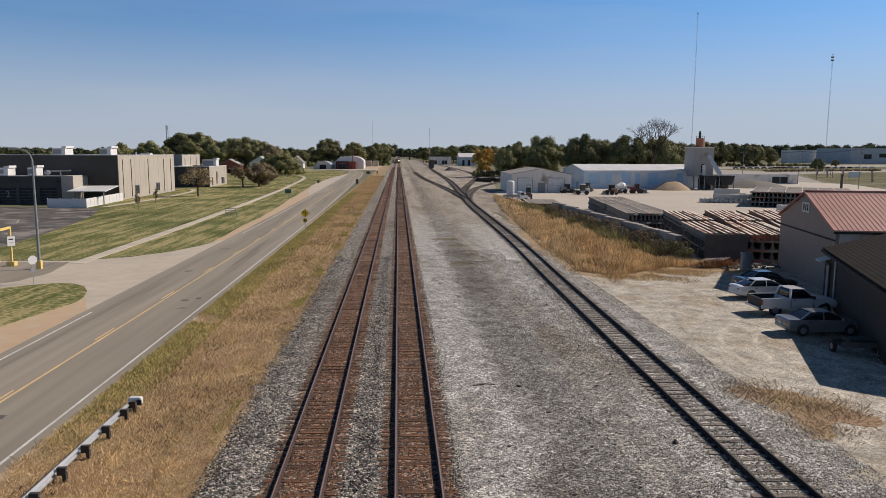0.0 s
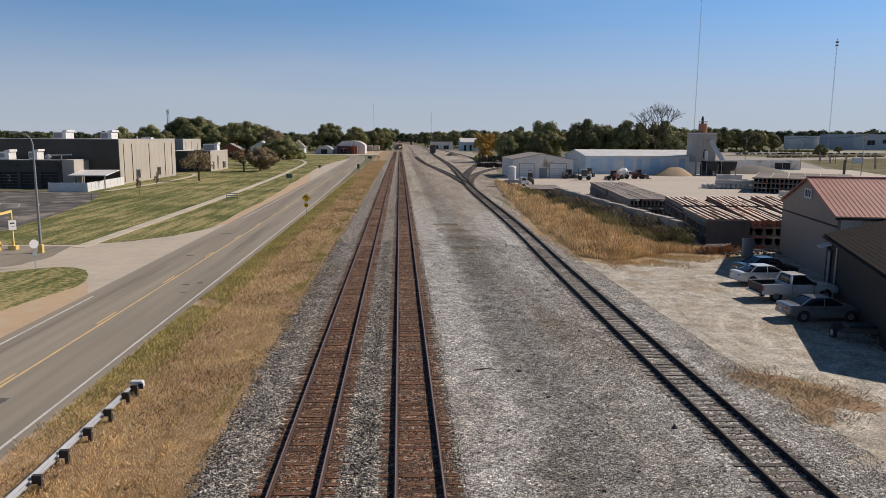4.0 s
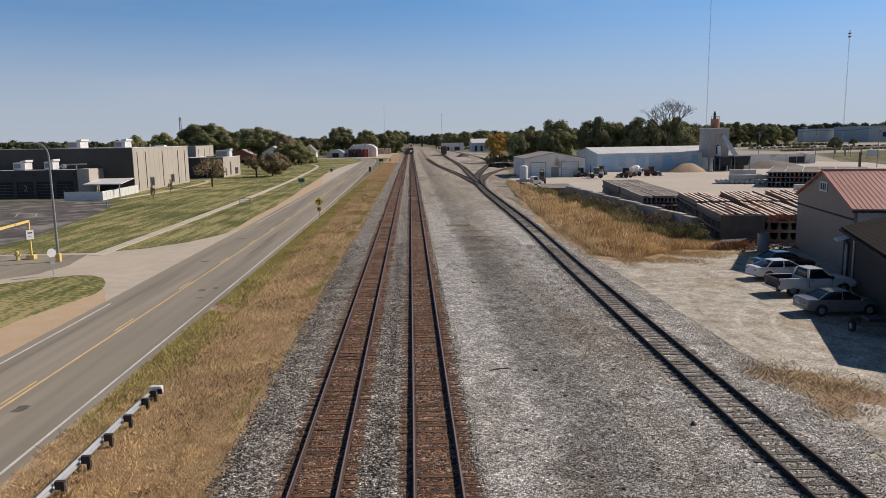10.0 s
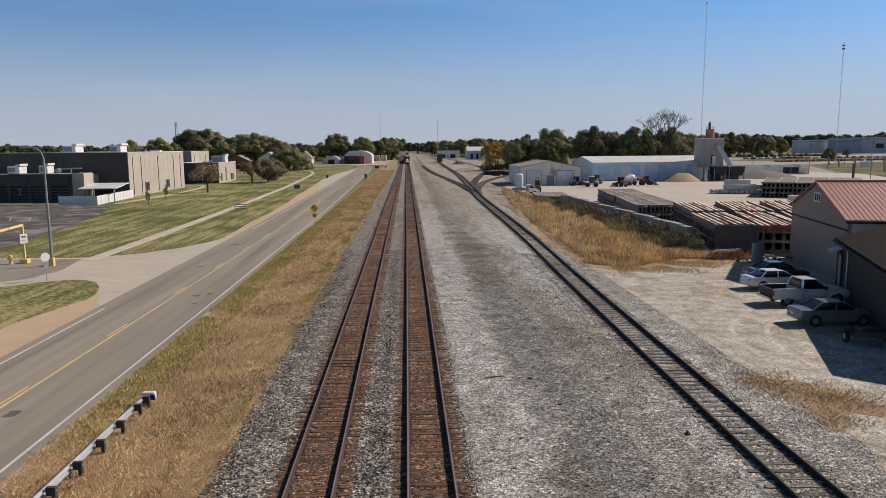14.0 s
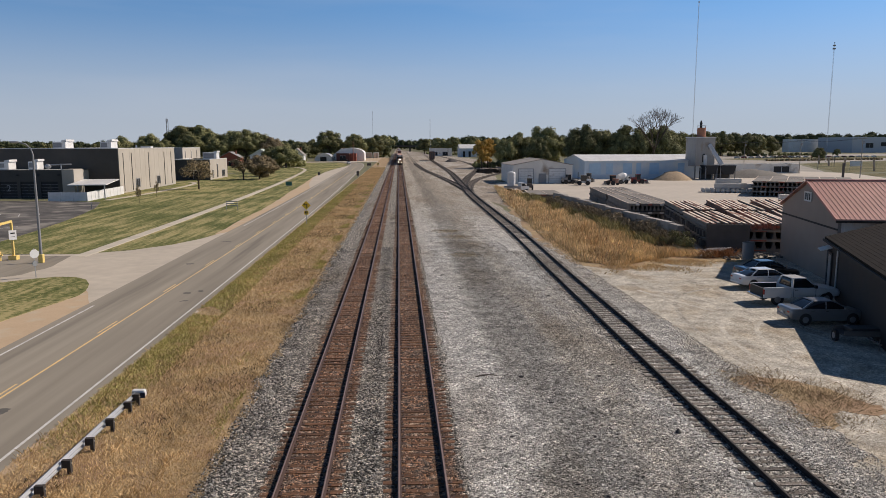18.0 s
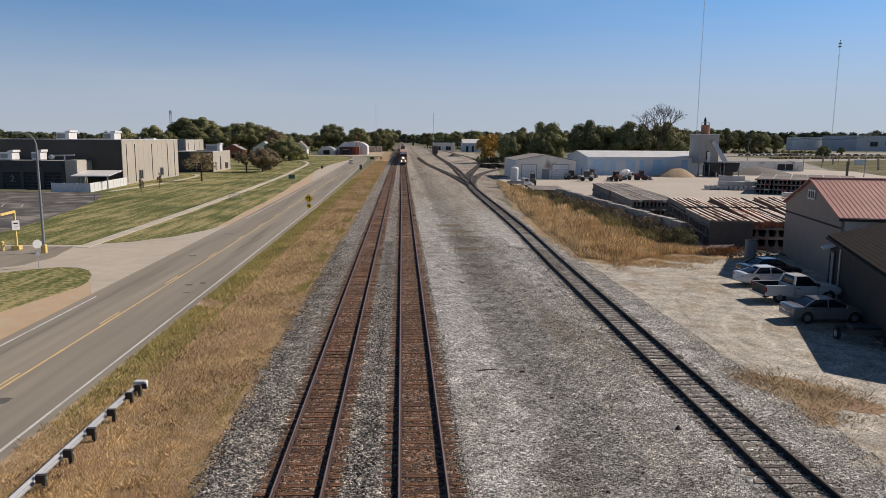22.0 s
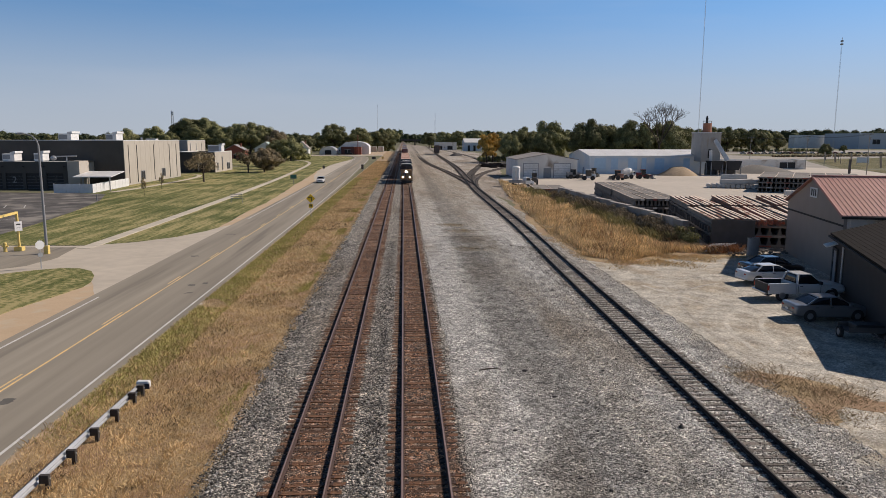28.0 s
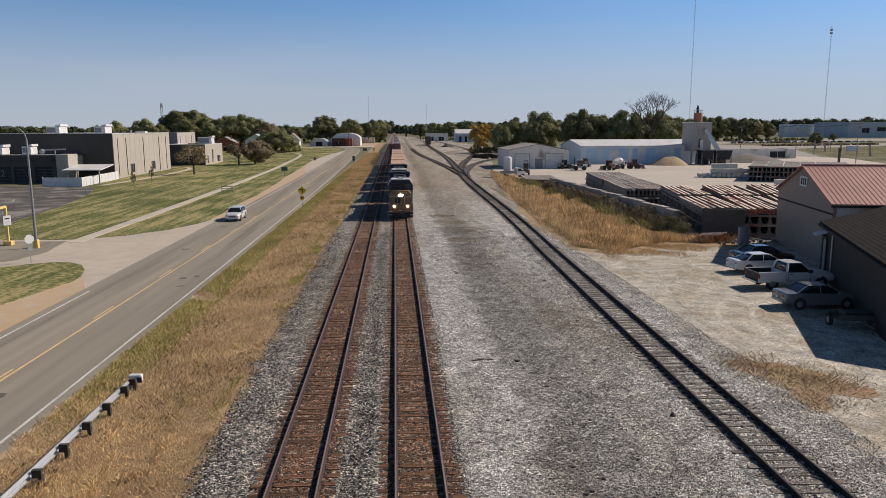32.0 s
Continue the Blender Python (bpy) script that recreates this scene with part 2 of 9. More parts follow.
    if patch:
        mp = n.new("ShaderNodeMapping")
        mp.inputs["Scale"].default_value = patch_stretch
        l.new(tc.outputs["Object"], mp.inputs["Vector"])
        pn = n.new("ShaderNodeTexNoise")
        pn.inputs["Scale"].default_value, pn.inputs["Detail"].default_value = patch_scale, 8
        l.new(mp.outputs["Vector"], pn.inputs["Vector"])
        pr = n.new("ShaderNodeMapRange")
        pr.inputs["From Min"].default_value, pr.inputs["From Max"].default_value = patch_at - 0.08, patch_at + 0.1
        pr.inputs["To Max"].default_value = 0.75
        l.new(pn.outputs["Fac"], pr.inputs["Value"])
        mx = n.new("ShaderNodeMix")
        mx.data_type, mx.blend_type = "RGBA", "MULTIPLY"
        l.new(pr.outputs["Result"], mx.inputs["Factor"])
        l.new(col, mx.inputs["A"])
        mx.inputs["B"].default_value = (*patch, 1)
        col = mx.outputs["Result"]
    l.new(col, bsdf.inputs["Base Color"])
    if loose:
        return m
    b = n.new("ShaderNodeBump")
    b.invert = True
    b.inputs["Strength"].default_value, b.inputs["Distance"].default_value = 1.0, relief
    l.new(v.outputs["Distance"], b.inputs["Height"])
    l.new(b.outputs["Normal"], bsdf.inputs["Normal"])
    return m


def glow(name, color, strength):
    m = bpy.data.materials.new(name)
    m.use_nodes = True
    b = m.node_tree.nodes["Principled BSDF"]
    b.inputs["Base Color"].default_value = (*color, 1)
    b.inputs["Emission Color"].default_value = (*color, 1)
    b.inputs["Emission Strength"].default_value = strength
    return m


def glass(name, color=(0.02, 0.025, 0.03), rough=0.06):
    m = bpy.data.materials.new(name)
    m.use_nodes = True
    b = m.node_tree.nodes["Principled BSDF"]
    b.inputs["Base Color"].default_value = (*color, 1)
    b.inputs["Roughness"].default_value = rough
    b.inputs["Specular IOR Level"].default_value = 0.7
    return m


BALLAST_BANDS = ((-5.02, -2.68, (0.72, 0.38, 0.21), 0.97), (-1.16, 1.16, (0.68, 0.37, 0.21), 0.97))
YARD_BANDS = ((4.3, 7.2, (0.46, 0.45, 0.43), 0.9), (7.2, 9.4, (0.7, 0.66, 0.6), 0.8))
BALLAST_TONES = [(0.012, 0.011, 0.01), (0.072, 0.065, 0.054), (0.285, 0.255, 0.21), (0.82, 0.745, 0.63)]
YARD_TONES = [(0.035, 0.034, 0.031), (0.25, 0.242, 0.222), (0.62, 0.605, 0.56), (0.95, 0.93, 0.875)]
YARD_DUST = dict(dusty=(70, 150, (0.84, 0.765, 0.67)), patch=(0.6, 0.53, 0.44), patch_at=0.56, patch_scale=0.22, patch_stretch=(1, 0.18, 1))
M_BALLAST = stones("grey crushed ballast", BALLAST_TONES, 0.058, 0.05, patch=(0.75, 0.66, 0.55), patch_at=0.6, bands=BALLAST_BANDS, wobble=0.5, soft=0.35)
M_BALLASTSTONE = stones("loose grey ballast stone", [(0.02, 0.019, 0.018), (0.09, 0.086, 0.08), (0.29, 0.275, 0.248), (0.8, 0.765, 0.7)], 0.058, 0.05, patch=(0.75, 0.66, 0.55), patch_at=0.6, bands=BALLAST_BANDS, wobble=0.5, soft=0.35, clump=0.2, loose=True)
M_YARD = stones("pale yard gravel", YARD_TONES, 0.055, 0.045, clump=0.4, bands=YARD_BANDS, **YARD_DUST)
M_YARDSTONE = stones("loose pale gravel stone", [(0.1, 0.096, 0.088), (0.44, 0.42, 0.385), (0.8, 0.77, 0.71), (1.0, 0.97, 0.9)], 0.055, 0.045, clump=0.2, bands=YARD_BANDS, loose=True, **YARD_DUST)
M_LOT = stones("pale dusty gravel lot", [(0.26, 0.232, 0.185), (0.42, 0.387, 0.322), (0.51, 0.475, 0.402), (0.7, 0.665, 0.585)], 0.055, 0.02, clump=0.2,
               patch=(0.74, 0.65, 0.53), patch_at=0.55, patch_scale=0.3, patch_stretch=(1, 0.8, 1))
M_PAD = mat("pale concrete yard", (0.56, 0.5, 0.42), (0.42, 0.375, 0.315), rough=0.9, scale=0.6, big=0.1, bump=0.01, contrast=0.5)
M_FARYARD = stones("dusty tan yard dirt", [(0.17, 0.15, 0.122), (0.33, 0.295, 0.245), (0.46, 0.415, 0.35), (0.64, 0.59, 0.51)], 0.12, 0.03, clump=0.3, patch=(0.5, 0.42, 0.34), patch_at=0.5, patch_scale=0.12, patch_stretch=(1, 0.3, 1))
M_FARLOT = mat("worn far asphalt and gravel", (0.4, 0.365, 0.315), (0.24, 0.22, 0.19), rough=0.95, scale=0.08, big=0.4, contrast=0.5, detail=9)
M_SANDGRAVEL = mat("tan sandy gravel", (0.54, 0.4, 0.26), (0.46, 0.338, 0.216), rough=1.0, scale=6.0, big=0.15, bump=0.008, bscale=16, contrast=0.5, detail=9, spot=(0.5, 0.42, 0.3), spot_at=0.6, spot_scale=0.5)
M_DRY = mat("dry grass ground", (0.57, 0.42, 0.235), (0.17, 0.122, 0.064), rough=1.0, scale=5.0, big=0.1, bump=0.1, bscale=9, contrast=0.5, detail=9,
            spot=(0.34, 0.225, 0.135), spot_at=0.52, spot_scale=0.35)


def lawn_material(name, low, middle, high):
    """Mown grass: blade grain, long drifting streaks and soft mower bands along y."""
    m = bpy.data.materials.new(name)
    m.use_nodes = True
    n, l = m.node_tree.nodes, m.node_tree.links
    b = n["Principled BSDF"]
    b.inputs["Roughness"].default_value, b.inputs["Specular IOR Level"].default_value = 1.0, 0.15
    tc, mp = n.new("ShaderNodeTexCoord"), n.new("ShaderNodeMapping")
    mp.inputs["Scale"].default_value = (1, 0.1, 1)
    l.new(tc.outputs["Object"], mp.inputs["Vector"])
    total = None
    for coords, scale, detail, weight in ((tc.outputs["Object"], 2.6, 10, 0.62), (mp.outputs["Vector"], 1.3, 8, 0.6), (tc.outputs["Object"], 0.07, 4, 0.5)):
        t = n.new("ShaderNodeTexNoise")
        t.inputs["Scale"].default_value, t.inputs["Detail"].default_value = scale, detail
        l.new(coords, t.inputs["Vector"])
        k = n.new("ShaderNodeMath")
        k.operation = "MULTIPLY_ADD"
        k.inputs[1].default_value, k.inputs[2].default_value = weight, 0.0
        l.new(t.outputs["Fac"], k.inputs[0])
        if total:
            l.new(total, k.inputs[2])
        total = k.outputs[0]
    w = n.new("ShaderNodeTexWave")
    w.bands_direction = "X"
    w.inputs["Scale"].default_value, w.inputs["Distortion"].default_value, w.inputs["Detail"].default_value = 0.1, 2.0, 3
    l.new(tc.outputs["Object"], w.inputs["Vector"])
    k = n.new("ShaderNodeMath")
    k.operation = "MULTIPLY_ADD"
    k.inputs[1].default_value = 0.06
    l.new(w.outputs["Fac"], k.inputs[0])
    l.new(total, k.inputs[2])
    ramp = n.new("ShaderNodeValToRGB")
    e = ramp.color_ramp.elements
    e.new(0.88)
    for el, at, c in zip(e, (0.7, 0.88, 1.0), (low, middle, high)):
        el.position, el.color = at, (*c, 1)
    l.new(k.outputs[0], ramp.inputs["Fac"])
    l.new(ramp.outputs["Color"], b.inputs["Base Color"])
    bt, bp = n.new("ShaderNodeTexNoise"), n.new("ShaderNodeBump")
    bt.inputs["Scale"].default_value, bt.inputs["Detail"].default_value = 7, 5
    l.new(tc.outputs["Object"], bt.inputs["Vector"])
    bp.inputs["Strength"].default_value, bp.inputs["Distance"].default_value = 1.0, 0.07
    l.new(bt.outputs["Fac"], bp.inputs["Height"])
    l.new(bp.outputs["Normal"], b.inputs["Normal"])
    return m


M_LAWN = lawn_material("mown lawn", (0.06, 0.08, 0.022), (0.168, 0.175, 0.064), (0.38, 0.325, 0.155))
M_FIELD = lawn_material("rough field grass", (0.05, 0.06, 0.022), (0.115, 0.112, 0.05), (0.24, 0.2, 0.11))
M_GROUND = mat("far ground of grass and dirt", (0.2, 0.19, 0.1), (0.1, 0.1, 0.05), rough=1.0, scale=0.06, big=0.2, contrast=0.6, bump=0.02, bscale=3)
M_ROAD = mat("worn grey asphalt", (0.34, 0.304, 0.245), (0.215, 0.192, 0.155), rough=0.92, scale=1.3, big=0.35, bump=0.006, bscale=40, contrast=0.42, spec=0.25,
             spot=(0.15, 0.135, 0.112), spot_at=0.68, spot_scale=0.6, stretch=(1, 0.035, 1))
M_TAR = mat("dark tar stain", (0.13, 0.12, 0.105), (0.085, 0.08, 0.07), rough=0.85, scale=5)
M_LOTASPH = mat("old parking asphalt", (0.16, 0.15, 0.14), (0.06, 0.057, 0.055), rough=0.95, spec=0.2, scale=0.5, big=0.25, contrast=0.45, bump=0.01, bscale=25,
                spot=(0.27, 0.25, 0.22), spot_at=0.57)
M_CONC = mat("weathered concrete", (0.56, 0.495, 0.4), (0.42, 0.37, 0.3), rough=0.9, scale=1.0, big=0.12, bump=0.008, bscale=12, contrast=0.5)
M_WALKWAY = mat("pale walkway concrete", (0.58, 0.52, 0.42), (0.47, 0.42, 0.34), rough=0.9, scale=1.0, objvar=0.08)
M_SHOULDER = mat("sandy shoulder", (0.6, 0.455, 0.31), (0.27, 0.195, 0.12), rough=1.0, scale=4.0, big=0.12, bump=0.03, bscale=14, contrast=0.5, detail=9, spot=(0.5, 0.455, 0.39), spot_at=0.6, spot_scale=0.9)
M_WHITE_LINE = mat("worn white road paint", (0.68, 0.67, 0.64), (0.42, 0.41, 0.39), rough=0.8, scale=3.0, contrast=0.4)
M_YELLOW_LINE = mat("worn yellow road paint", (0.86, 0.59, 0.22), (0.46, 0.36, 0.22), rough=0.8, scale=2.0, contrast=0.5)
M_RAIL = mat("rusty rail steel", (0.1, 0.056, 0.04), (0.045, 0.026, 0.02), rough=0.6, scale=6, metal=0.2, contrast=0.6, stretch=(4, 0.2, 4))
M_RAILTOP = mat("worn rail head", (0.36, 0.26, 0.23), (0.24, 0.165, 0.14), rough=0.5, scale=5, metal=0.3, stretch=(4, 0.2, 4))
M_RAILYARD = mat("dark yard rail", (0.045, 0.035, 0.03), (0.022, 0.018, 0.016), rough=0.7, scale=6, metal=0.2)
M_TIE = mat("brown creosoted tie", (0.235, 0.115, 0.058), (0.022, 0.012, 0.008), rough=0.95, scale=9, big=0.3, bump=0.03, bscale=30, contrast=0.5, detail=9,
            stretch=(0.3, 2.0, 1), objvar=0.35, island=0.35)
M_TIEYARD = mat("grey old tie", (0.24, 0.21, 0.18), (0.1, 0.085, 0.072), rough=0.95, scale=5, big=0.3, bump=0.02, bscale=30, contrast=0.7,
                stretch=(0.25, 2.5, 1), objvar=0.35, island=0.35)
M_BEIGE = mat("beige precast panel", (0.46, 0.42, 0.358), (0.385, 0.35, 0.296), rough=0.85, scale=0.5, big=0.3, bump=0.006, bscale=18, contrast=0.5)
# dark warehouse wall paint; on the office wing front it stands for shade
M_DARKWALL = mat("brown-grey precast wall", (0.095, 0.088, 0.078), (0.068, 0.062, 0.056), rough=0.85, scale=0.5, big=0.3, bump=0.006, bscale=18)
M_ROOFGRAVEL = mat("pale roof membrane", (0.5, 0.5, 0.48), (0.38, 0.38, 0.37), rough=0.9, scale=0.5)
M_BLACK = mat("black void paint", (0.02, 0.02, 0.021), (0.012, 0.012, 0.013), rough=0.6, scale=3)
M_WHITE = mat("white painted sheet", (0.78, 0.78, 0.77), (0.62, 0.62, 0.6), rough=0.5, scale=1.5, contrast=0.4, spot=(0.5, 0.47, 0.42), spot_at=0.68)
M_GALV = mat("galvanised steel", (0.5, 0.51, 0.52), (0.36, 0.37, 0.38), rough=0.45, metal=0.5, scale=4)
M_GREYMETAL = mat("grey painted metal", (0.3, 0.31, 0.32), (0.22, 0.225, 0.23), rough=0.55, scale=2)
M_REDROOF = mat("faded red ribbed roof", (0.5, 0.235, 0.195), (0.4, 0.185, 0.155), rough=0.55, scale=0.7, big=0.3, contrast=0.5, spot=(0.55, 0.33, 0.28), spot_at=0.62)
# gable and far wall siding, kept dark to deepen the shade there
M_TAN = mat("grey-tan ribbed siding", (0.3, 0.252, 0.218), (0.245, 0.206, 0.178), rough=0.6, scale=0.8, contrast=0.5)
M_BROWNROOF = mat("dark brown shingle", (0.024, 0.02, 0.0175), (0.014, 0.012, 0.011), rough=0.95, scale=2.0, bump=0.01, contrast=0.6, island=0.2, spec=0.1)
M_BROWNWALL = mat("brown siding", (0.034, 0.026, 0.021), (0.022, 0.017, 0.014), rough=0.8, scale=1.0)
M_BLUEWALL = mat("pale blue-grey ribbed siding", (0.56, 0.66, 0.75), (0.42, 0.51, 0.6), rough=0.6, scale=0.25, big=0.4, contrast=0.5, spot=(0.68, 0.68, 0.66), spot_at=0.55)
M_SHEDWALL = mat("weathered pale shed siding", (0.82, 0.79, 0.73), (0.64, 0.61, 0.56), rough=0.7, scale=0.5, big=0.4, contrast=0.6, spot=(0.33, 0.25, 0.18), spot_at=0.64)
M_LEAF = mat("green leaves", (0.31, 0.3, 0.13), (0.1, 0.105, 0.048), rough=0.75, scale=0.5, big=0.5, contrast=0.6, island=0.45, objvar=0.3, spec=0.2)
M_FARLEAF = mat("distant dark leaves", (0.1, 0.115, 0.055), (0.045, 0.056, 0.03), rough=0.85, scale=0.02, big=0.5, contrast=0.7, island=0.35, spec=0.1)
M_LEAFY = mat("yellowing leaves", (0.66, 0.4, 0.09), (0.34, 0.24, 0.065), rough=0.75, scale=0.5, big=0.5, contrast=0.7, island=0.4, spec=0.2)
M_LEAFO = mat("olive and rust autumn leaves", (0.4, 0.31, 0.18), (0.185, 0.15, 0.085), rough=0.75, scale=0.5, big=0.5, contrast=0.6, island=0.45, objvar=0.3, spec=0.2)
M_BARK = mat("grey-brown bark", (0.13, 0.1, 0.075), (0.06, 0.047, 0.036), rough=1.0, scale=4, bump=0.03, contrast=0.7)
M_STRAW = mat("tall dry grass", (0.96, 0.78, 0.48), (0.53, 0.385, 0.2), rough=0.95, scale=0.5, big=0.5, contrast=0.5, island=0.45, spec=0.2)
M_VERGE = mat("short dry verge grass", (0.88, 0.66, 0.37), (0.42, 0.3, 0.15), rough=0.95, scale=0.5, big=0.3, contrast=0.7, island=0.18, spec=0.2)
M_GREENBLADE = mat("green verge grass", (0.62, 0.55, 0.21), (0.3, 0.285, 0.095), rough=0.95, scale=0.5, big=0.3, contrast=0.6, island=0.18, spec=0.2)
M_RUSTWEED = mat("rust-brown dry weeds", (0.5, 0.28, 0.14), (0.25, 0.135, 0.07), rough=0.95, scale=0.6, contrast=0.6, island=0.4, spec=0.2)
M_GREENWEED = mat("olive green tall weeds", (0.5, 0.43, 0.2), (0.24, 0.21, 0.09), rough=0.95, scale=0.6, contrast=0.6, island=0.4, spec=0.2)
M_WEED = mat("bleached dry weeds", (0.62, 0.5, 0.32), (0.3, 0.225, 0.13), rough=0.95, scale=0.6, contrast=0.6, island=0.4, spec=0.2)
M_SCRUB = mat("dark dry scrub", (0.27, 0.2, 0.115), (0.1, 0.082, 0.044), rough=0.95, scale=0.6, contrast=0.6, island=0.4, spec=0.2)


# ---- mesh helpers ----
class Mesh:
    """Gathers boxes, tubes and plates into one mesh."""

    def __init__(self):
        self.v, self.f = [], []

    def add(self, verts, faces, m=None):
        k = len(self.v)
        self.v += [tuple(m @ Vector(p)) for p in verts] if m else [tuple(p) for p in verts]
        self.f += [tuple(i + k for i in f) for f in faces]
        return self

    def box(self, x0, x1, y0, y1, z0, z1, m=None):
        p = [(x, y, z) for z in (z0, z1) for y in (y0, y1) for x in (x0, x1)]
        return self.add(p, [(0, 2, 3, 1), (4, 5, 7, 6), (0, 1, 5, 4), (2, 6, 7, 3), (0, 4, 6, 2), (1, 3, 7, 5)], m)

    def tube(self, a, b, r0, r1=None, n=8, m=None):
        a, b = Vector(a), Vector(b)
        r1 = r0 if r1 is None else r1
        q = (b - a).to_track_quat("Z", "Y")
        ring = [Vector((math.cos(i * math.tau / n), math.sin(i * math.tau / n), 0)) for i in range(n)]
        p = [a + q @ (c * r0) for c in ring] + [b + q @ (c * r1) for c in ring]
        f = [(i, (i + 1) % n, n + (i + 1) % n, n + i) for i in range(n)] + [tuple(range(n))[::-1], tuple(range(n, 2 * n))]
        return self.add(p, f, m)

    def extrude(self, outline, y0, y1, m=None):
        """An outline in x and z, drawn out along y."""
        n = len(outline)
        p = [(x, y0, z) for x, z in outline] + [(x, y1, z) for x, z in outline]
        f = [(i, (i + 1) % n, n + (i + 1) % n, n + i) for i in range(n)] + [tuple(range(n))[::-1], tuple(range(n, 2 * n))]
        return self.add(p, f, m)

    def ellipsoid(self, c, r, u=10, w=6, m=None):
        p, f = [], []
        for j in range(w + 1):
            a = math.pi * j / w
            for i in range(u):
                b = math.tau * i / u
                p.append((c[0] + r[0] * math.sin(a) * math.cos(b), c[1] + r[1] * math.sin(a) * math.sin(b), c[2] + r[2] * math.cos(a)))
        for j in range(w):
            for i in range(u):
                f.append((j * u + i, (j + 1) * u + i, (j + 1) * u + (i + 1) % u, j * u + (i + 1) % u))
        return self.add(p, f, m)

    def data(self, name, material, smooth=False):
        d = bpy.data.meshes.new(name)
        d.from_pydata(self.v, [], self.f)
        d.validate()
        bm = bmesh.new()
        bm.from_mesh(d)
        if len(self.f) < 20000:
            bmesh.ops.recalc_face_normals(bm, faces=bm.faces)
        bm.to_mesh(d)
        bm.free()
        if smooth:
            d.polygons.foreach_set("use_smooth", [True] * len(d.polygons))
        d.materials.append(material)
        return d


def part(name, mesh, material, parent, label="", bevel=0.0, smooth=False, at=None):
    """One mesh object under a thing or a part. The mesh is a Mesh or ready mesh data."""
    d = mesh if isinstance(mesh, bpy.types.Mesh) else mesh.data(name, material, smooth)
    ob = new(name, d)
    ob.parent = parent
    if at is not None:
        ob.matrix_basis = at
    if bevel:
        b = ob.modifiers.new("bevel", "BEVEL")
        b.width, b.segments, b.limit_method = bevel, 2, "ANGLE"
    if label:
        ob["label"] = label
    return ob


def thing(name, label, category, m=None, group="", kind=""):
    """An empty at the base of a thing, to carry its parts."""
    ob = new(name)
    ob.empty_display_size = 0.3
    if m is not None:
        ob.matrix_basis = m
    return tagged(ob, label, category, group, kind)


def solid(name, mesh, material, label, category, m=None, group="", kind="", bevel=0.0, smooth=False):
    """A thing that is one mesh."""
    ob = new(name, mesh.data(name, material, smooth))
    if m is not None:
        ob.matrix_basis = m
    if bevel:
        b = ob.modifiers.new("bevel", "BEVEL")
        b.width, b.segments, b.limit_method = bevel, 2, "ANGLE"
    return tagged(ob, label, category, group, kind)


def rough_outline(pts, step, amp, seed):
    out = []
    for i, a in enumerate(pts):
        b = pts[(i + 1) % len(pts)]
        d = math.hypot(b[0] - a[0], b[1] - a[1])
        k = max(1, int(d / step))
        for j in range(k):
            x, y = a[0] + (b[0] - a[0]) * j / k, a[1] + (b[1] - a[1]) * j / k
            q = noise.noise_vector(Vector((x * 0.6 / step, y * 0.6 / step, seed)))
            q2 = noise.noise_vector(Vector((x * 0.15 / step, y * 0.15 / step, seed + 7)))
            out.append((x + amp * (q.x + q2.x), y + amp * (q.y + q2.y)))
    return out


def zone(name, pts, z, material, label, category="ground", step=1.0, amp=0.0, depth=0.06, seed=1.0):
    """A flat patch of ground with an uneven border."""
    o = rough_outline(pts, step, amp, seed) if amp else pts
    n = len(o)
    mesh = Mesh()
    mesh.add([(x, y, z) for x, y in o] + [(x, y, z - depth) for x, y in o],
             [tuple(range(n))] + [(i, n + i, n + (i + 1) % n, (i + 1) % n) for i in range(n)])
    return solid(name, mesh, material, label, category, kind="structure")


def ribbon(name, line, width, z, material, label, category="road", depth=0.05, parent=None, kind="structure"):
    """A strip of even width along a line in plan."""
    n = len(line)
    left, right = [], []
    for i, (x, y) in enumerate(line):
        a, b = line[max(0, i - 1)], line[min(n - 1, i + 1)]
        d = Vector((b[0] - a[0], b[1] - a[1])).normalized()
        left.append((x - d.y * width / 2, y + d.x * width / 2))
        right.append((x + d.y * width / 2, y - d.x * width / 2))
    p = [(*q, z) for q in left] + [(*q, z) for q in right] + [(*q, z - depth) for q in left] + [(*q, z - depth) for q in right]
    f = []
    for i in range(n - 1):
        f += [(n + i, n + i + 1, i + 1, i), (i, i + 1, 2 * n + i + 1, 2 * n + i), (n + i + 1, n + i, 3 * n + i, 3 * n + i + 1)]
    mesh = Mesh().add(p, f)
    if parent:
        return part(name, mesh, material, parent)
    return solid(name, mesh, material, label, category, kind=kind)


def curve(pts, k=8):
    """A smooth line through the points given."""
    out = []
    q = [pts[0], *pts, pts[-1]]
    for i in range(1, len(q) - 2):
        p0, p1, p2, p3 = (Vector(a) for a in q[i - 1:i + 3])
        for j in range(k):
            t = j / k
            v = 0.5 * (2 * p1 + (p2 - p0) * t + (2 * p0 - 5 * p1 + 4 * p2 - p3) * t * t + (3 * p1 - p0 - 3 * p2 + p3) * t ** 3)
            out.append((v.x, v.y))
    return out + [tuple(pts[-1])]


def shift(line, d):
    """The line moved sideways to its right by d."""
    out = []
    for i, (x, y) in enumerate(line):
        a, b = line[max(0, i - 1)], line[min(len(line) - 1, i + 1)]
        v = Vector((b[0] - a[0], b[1] - a[1])).normalized()
        out.append((x + v.y * d, y - v.x * d))
    return out


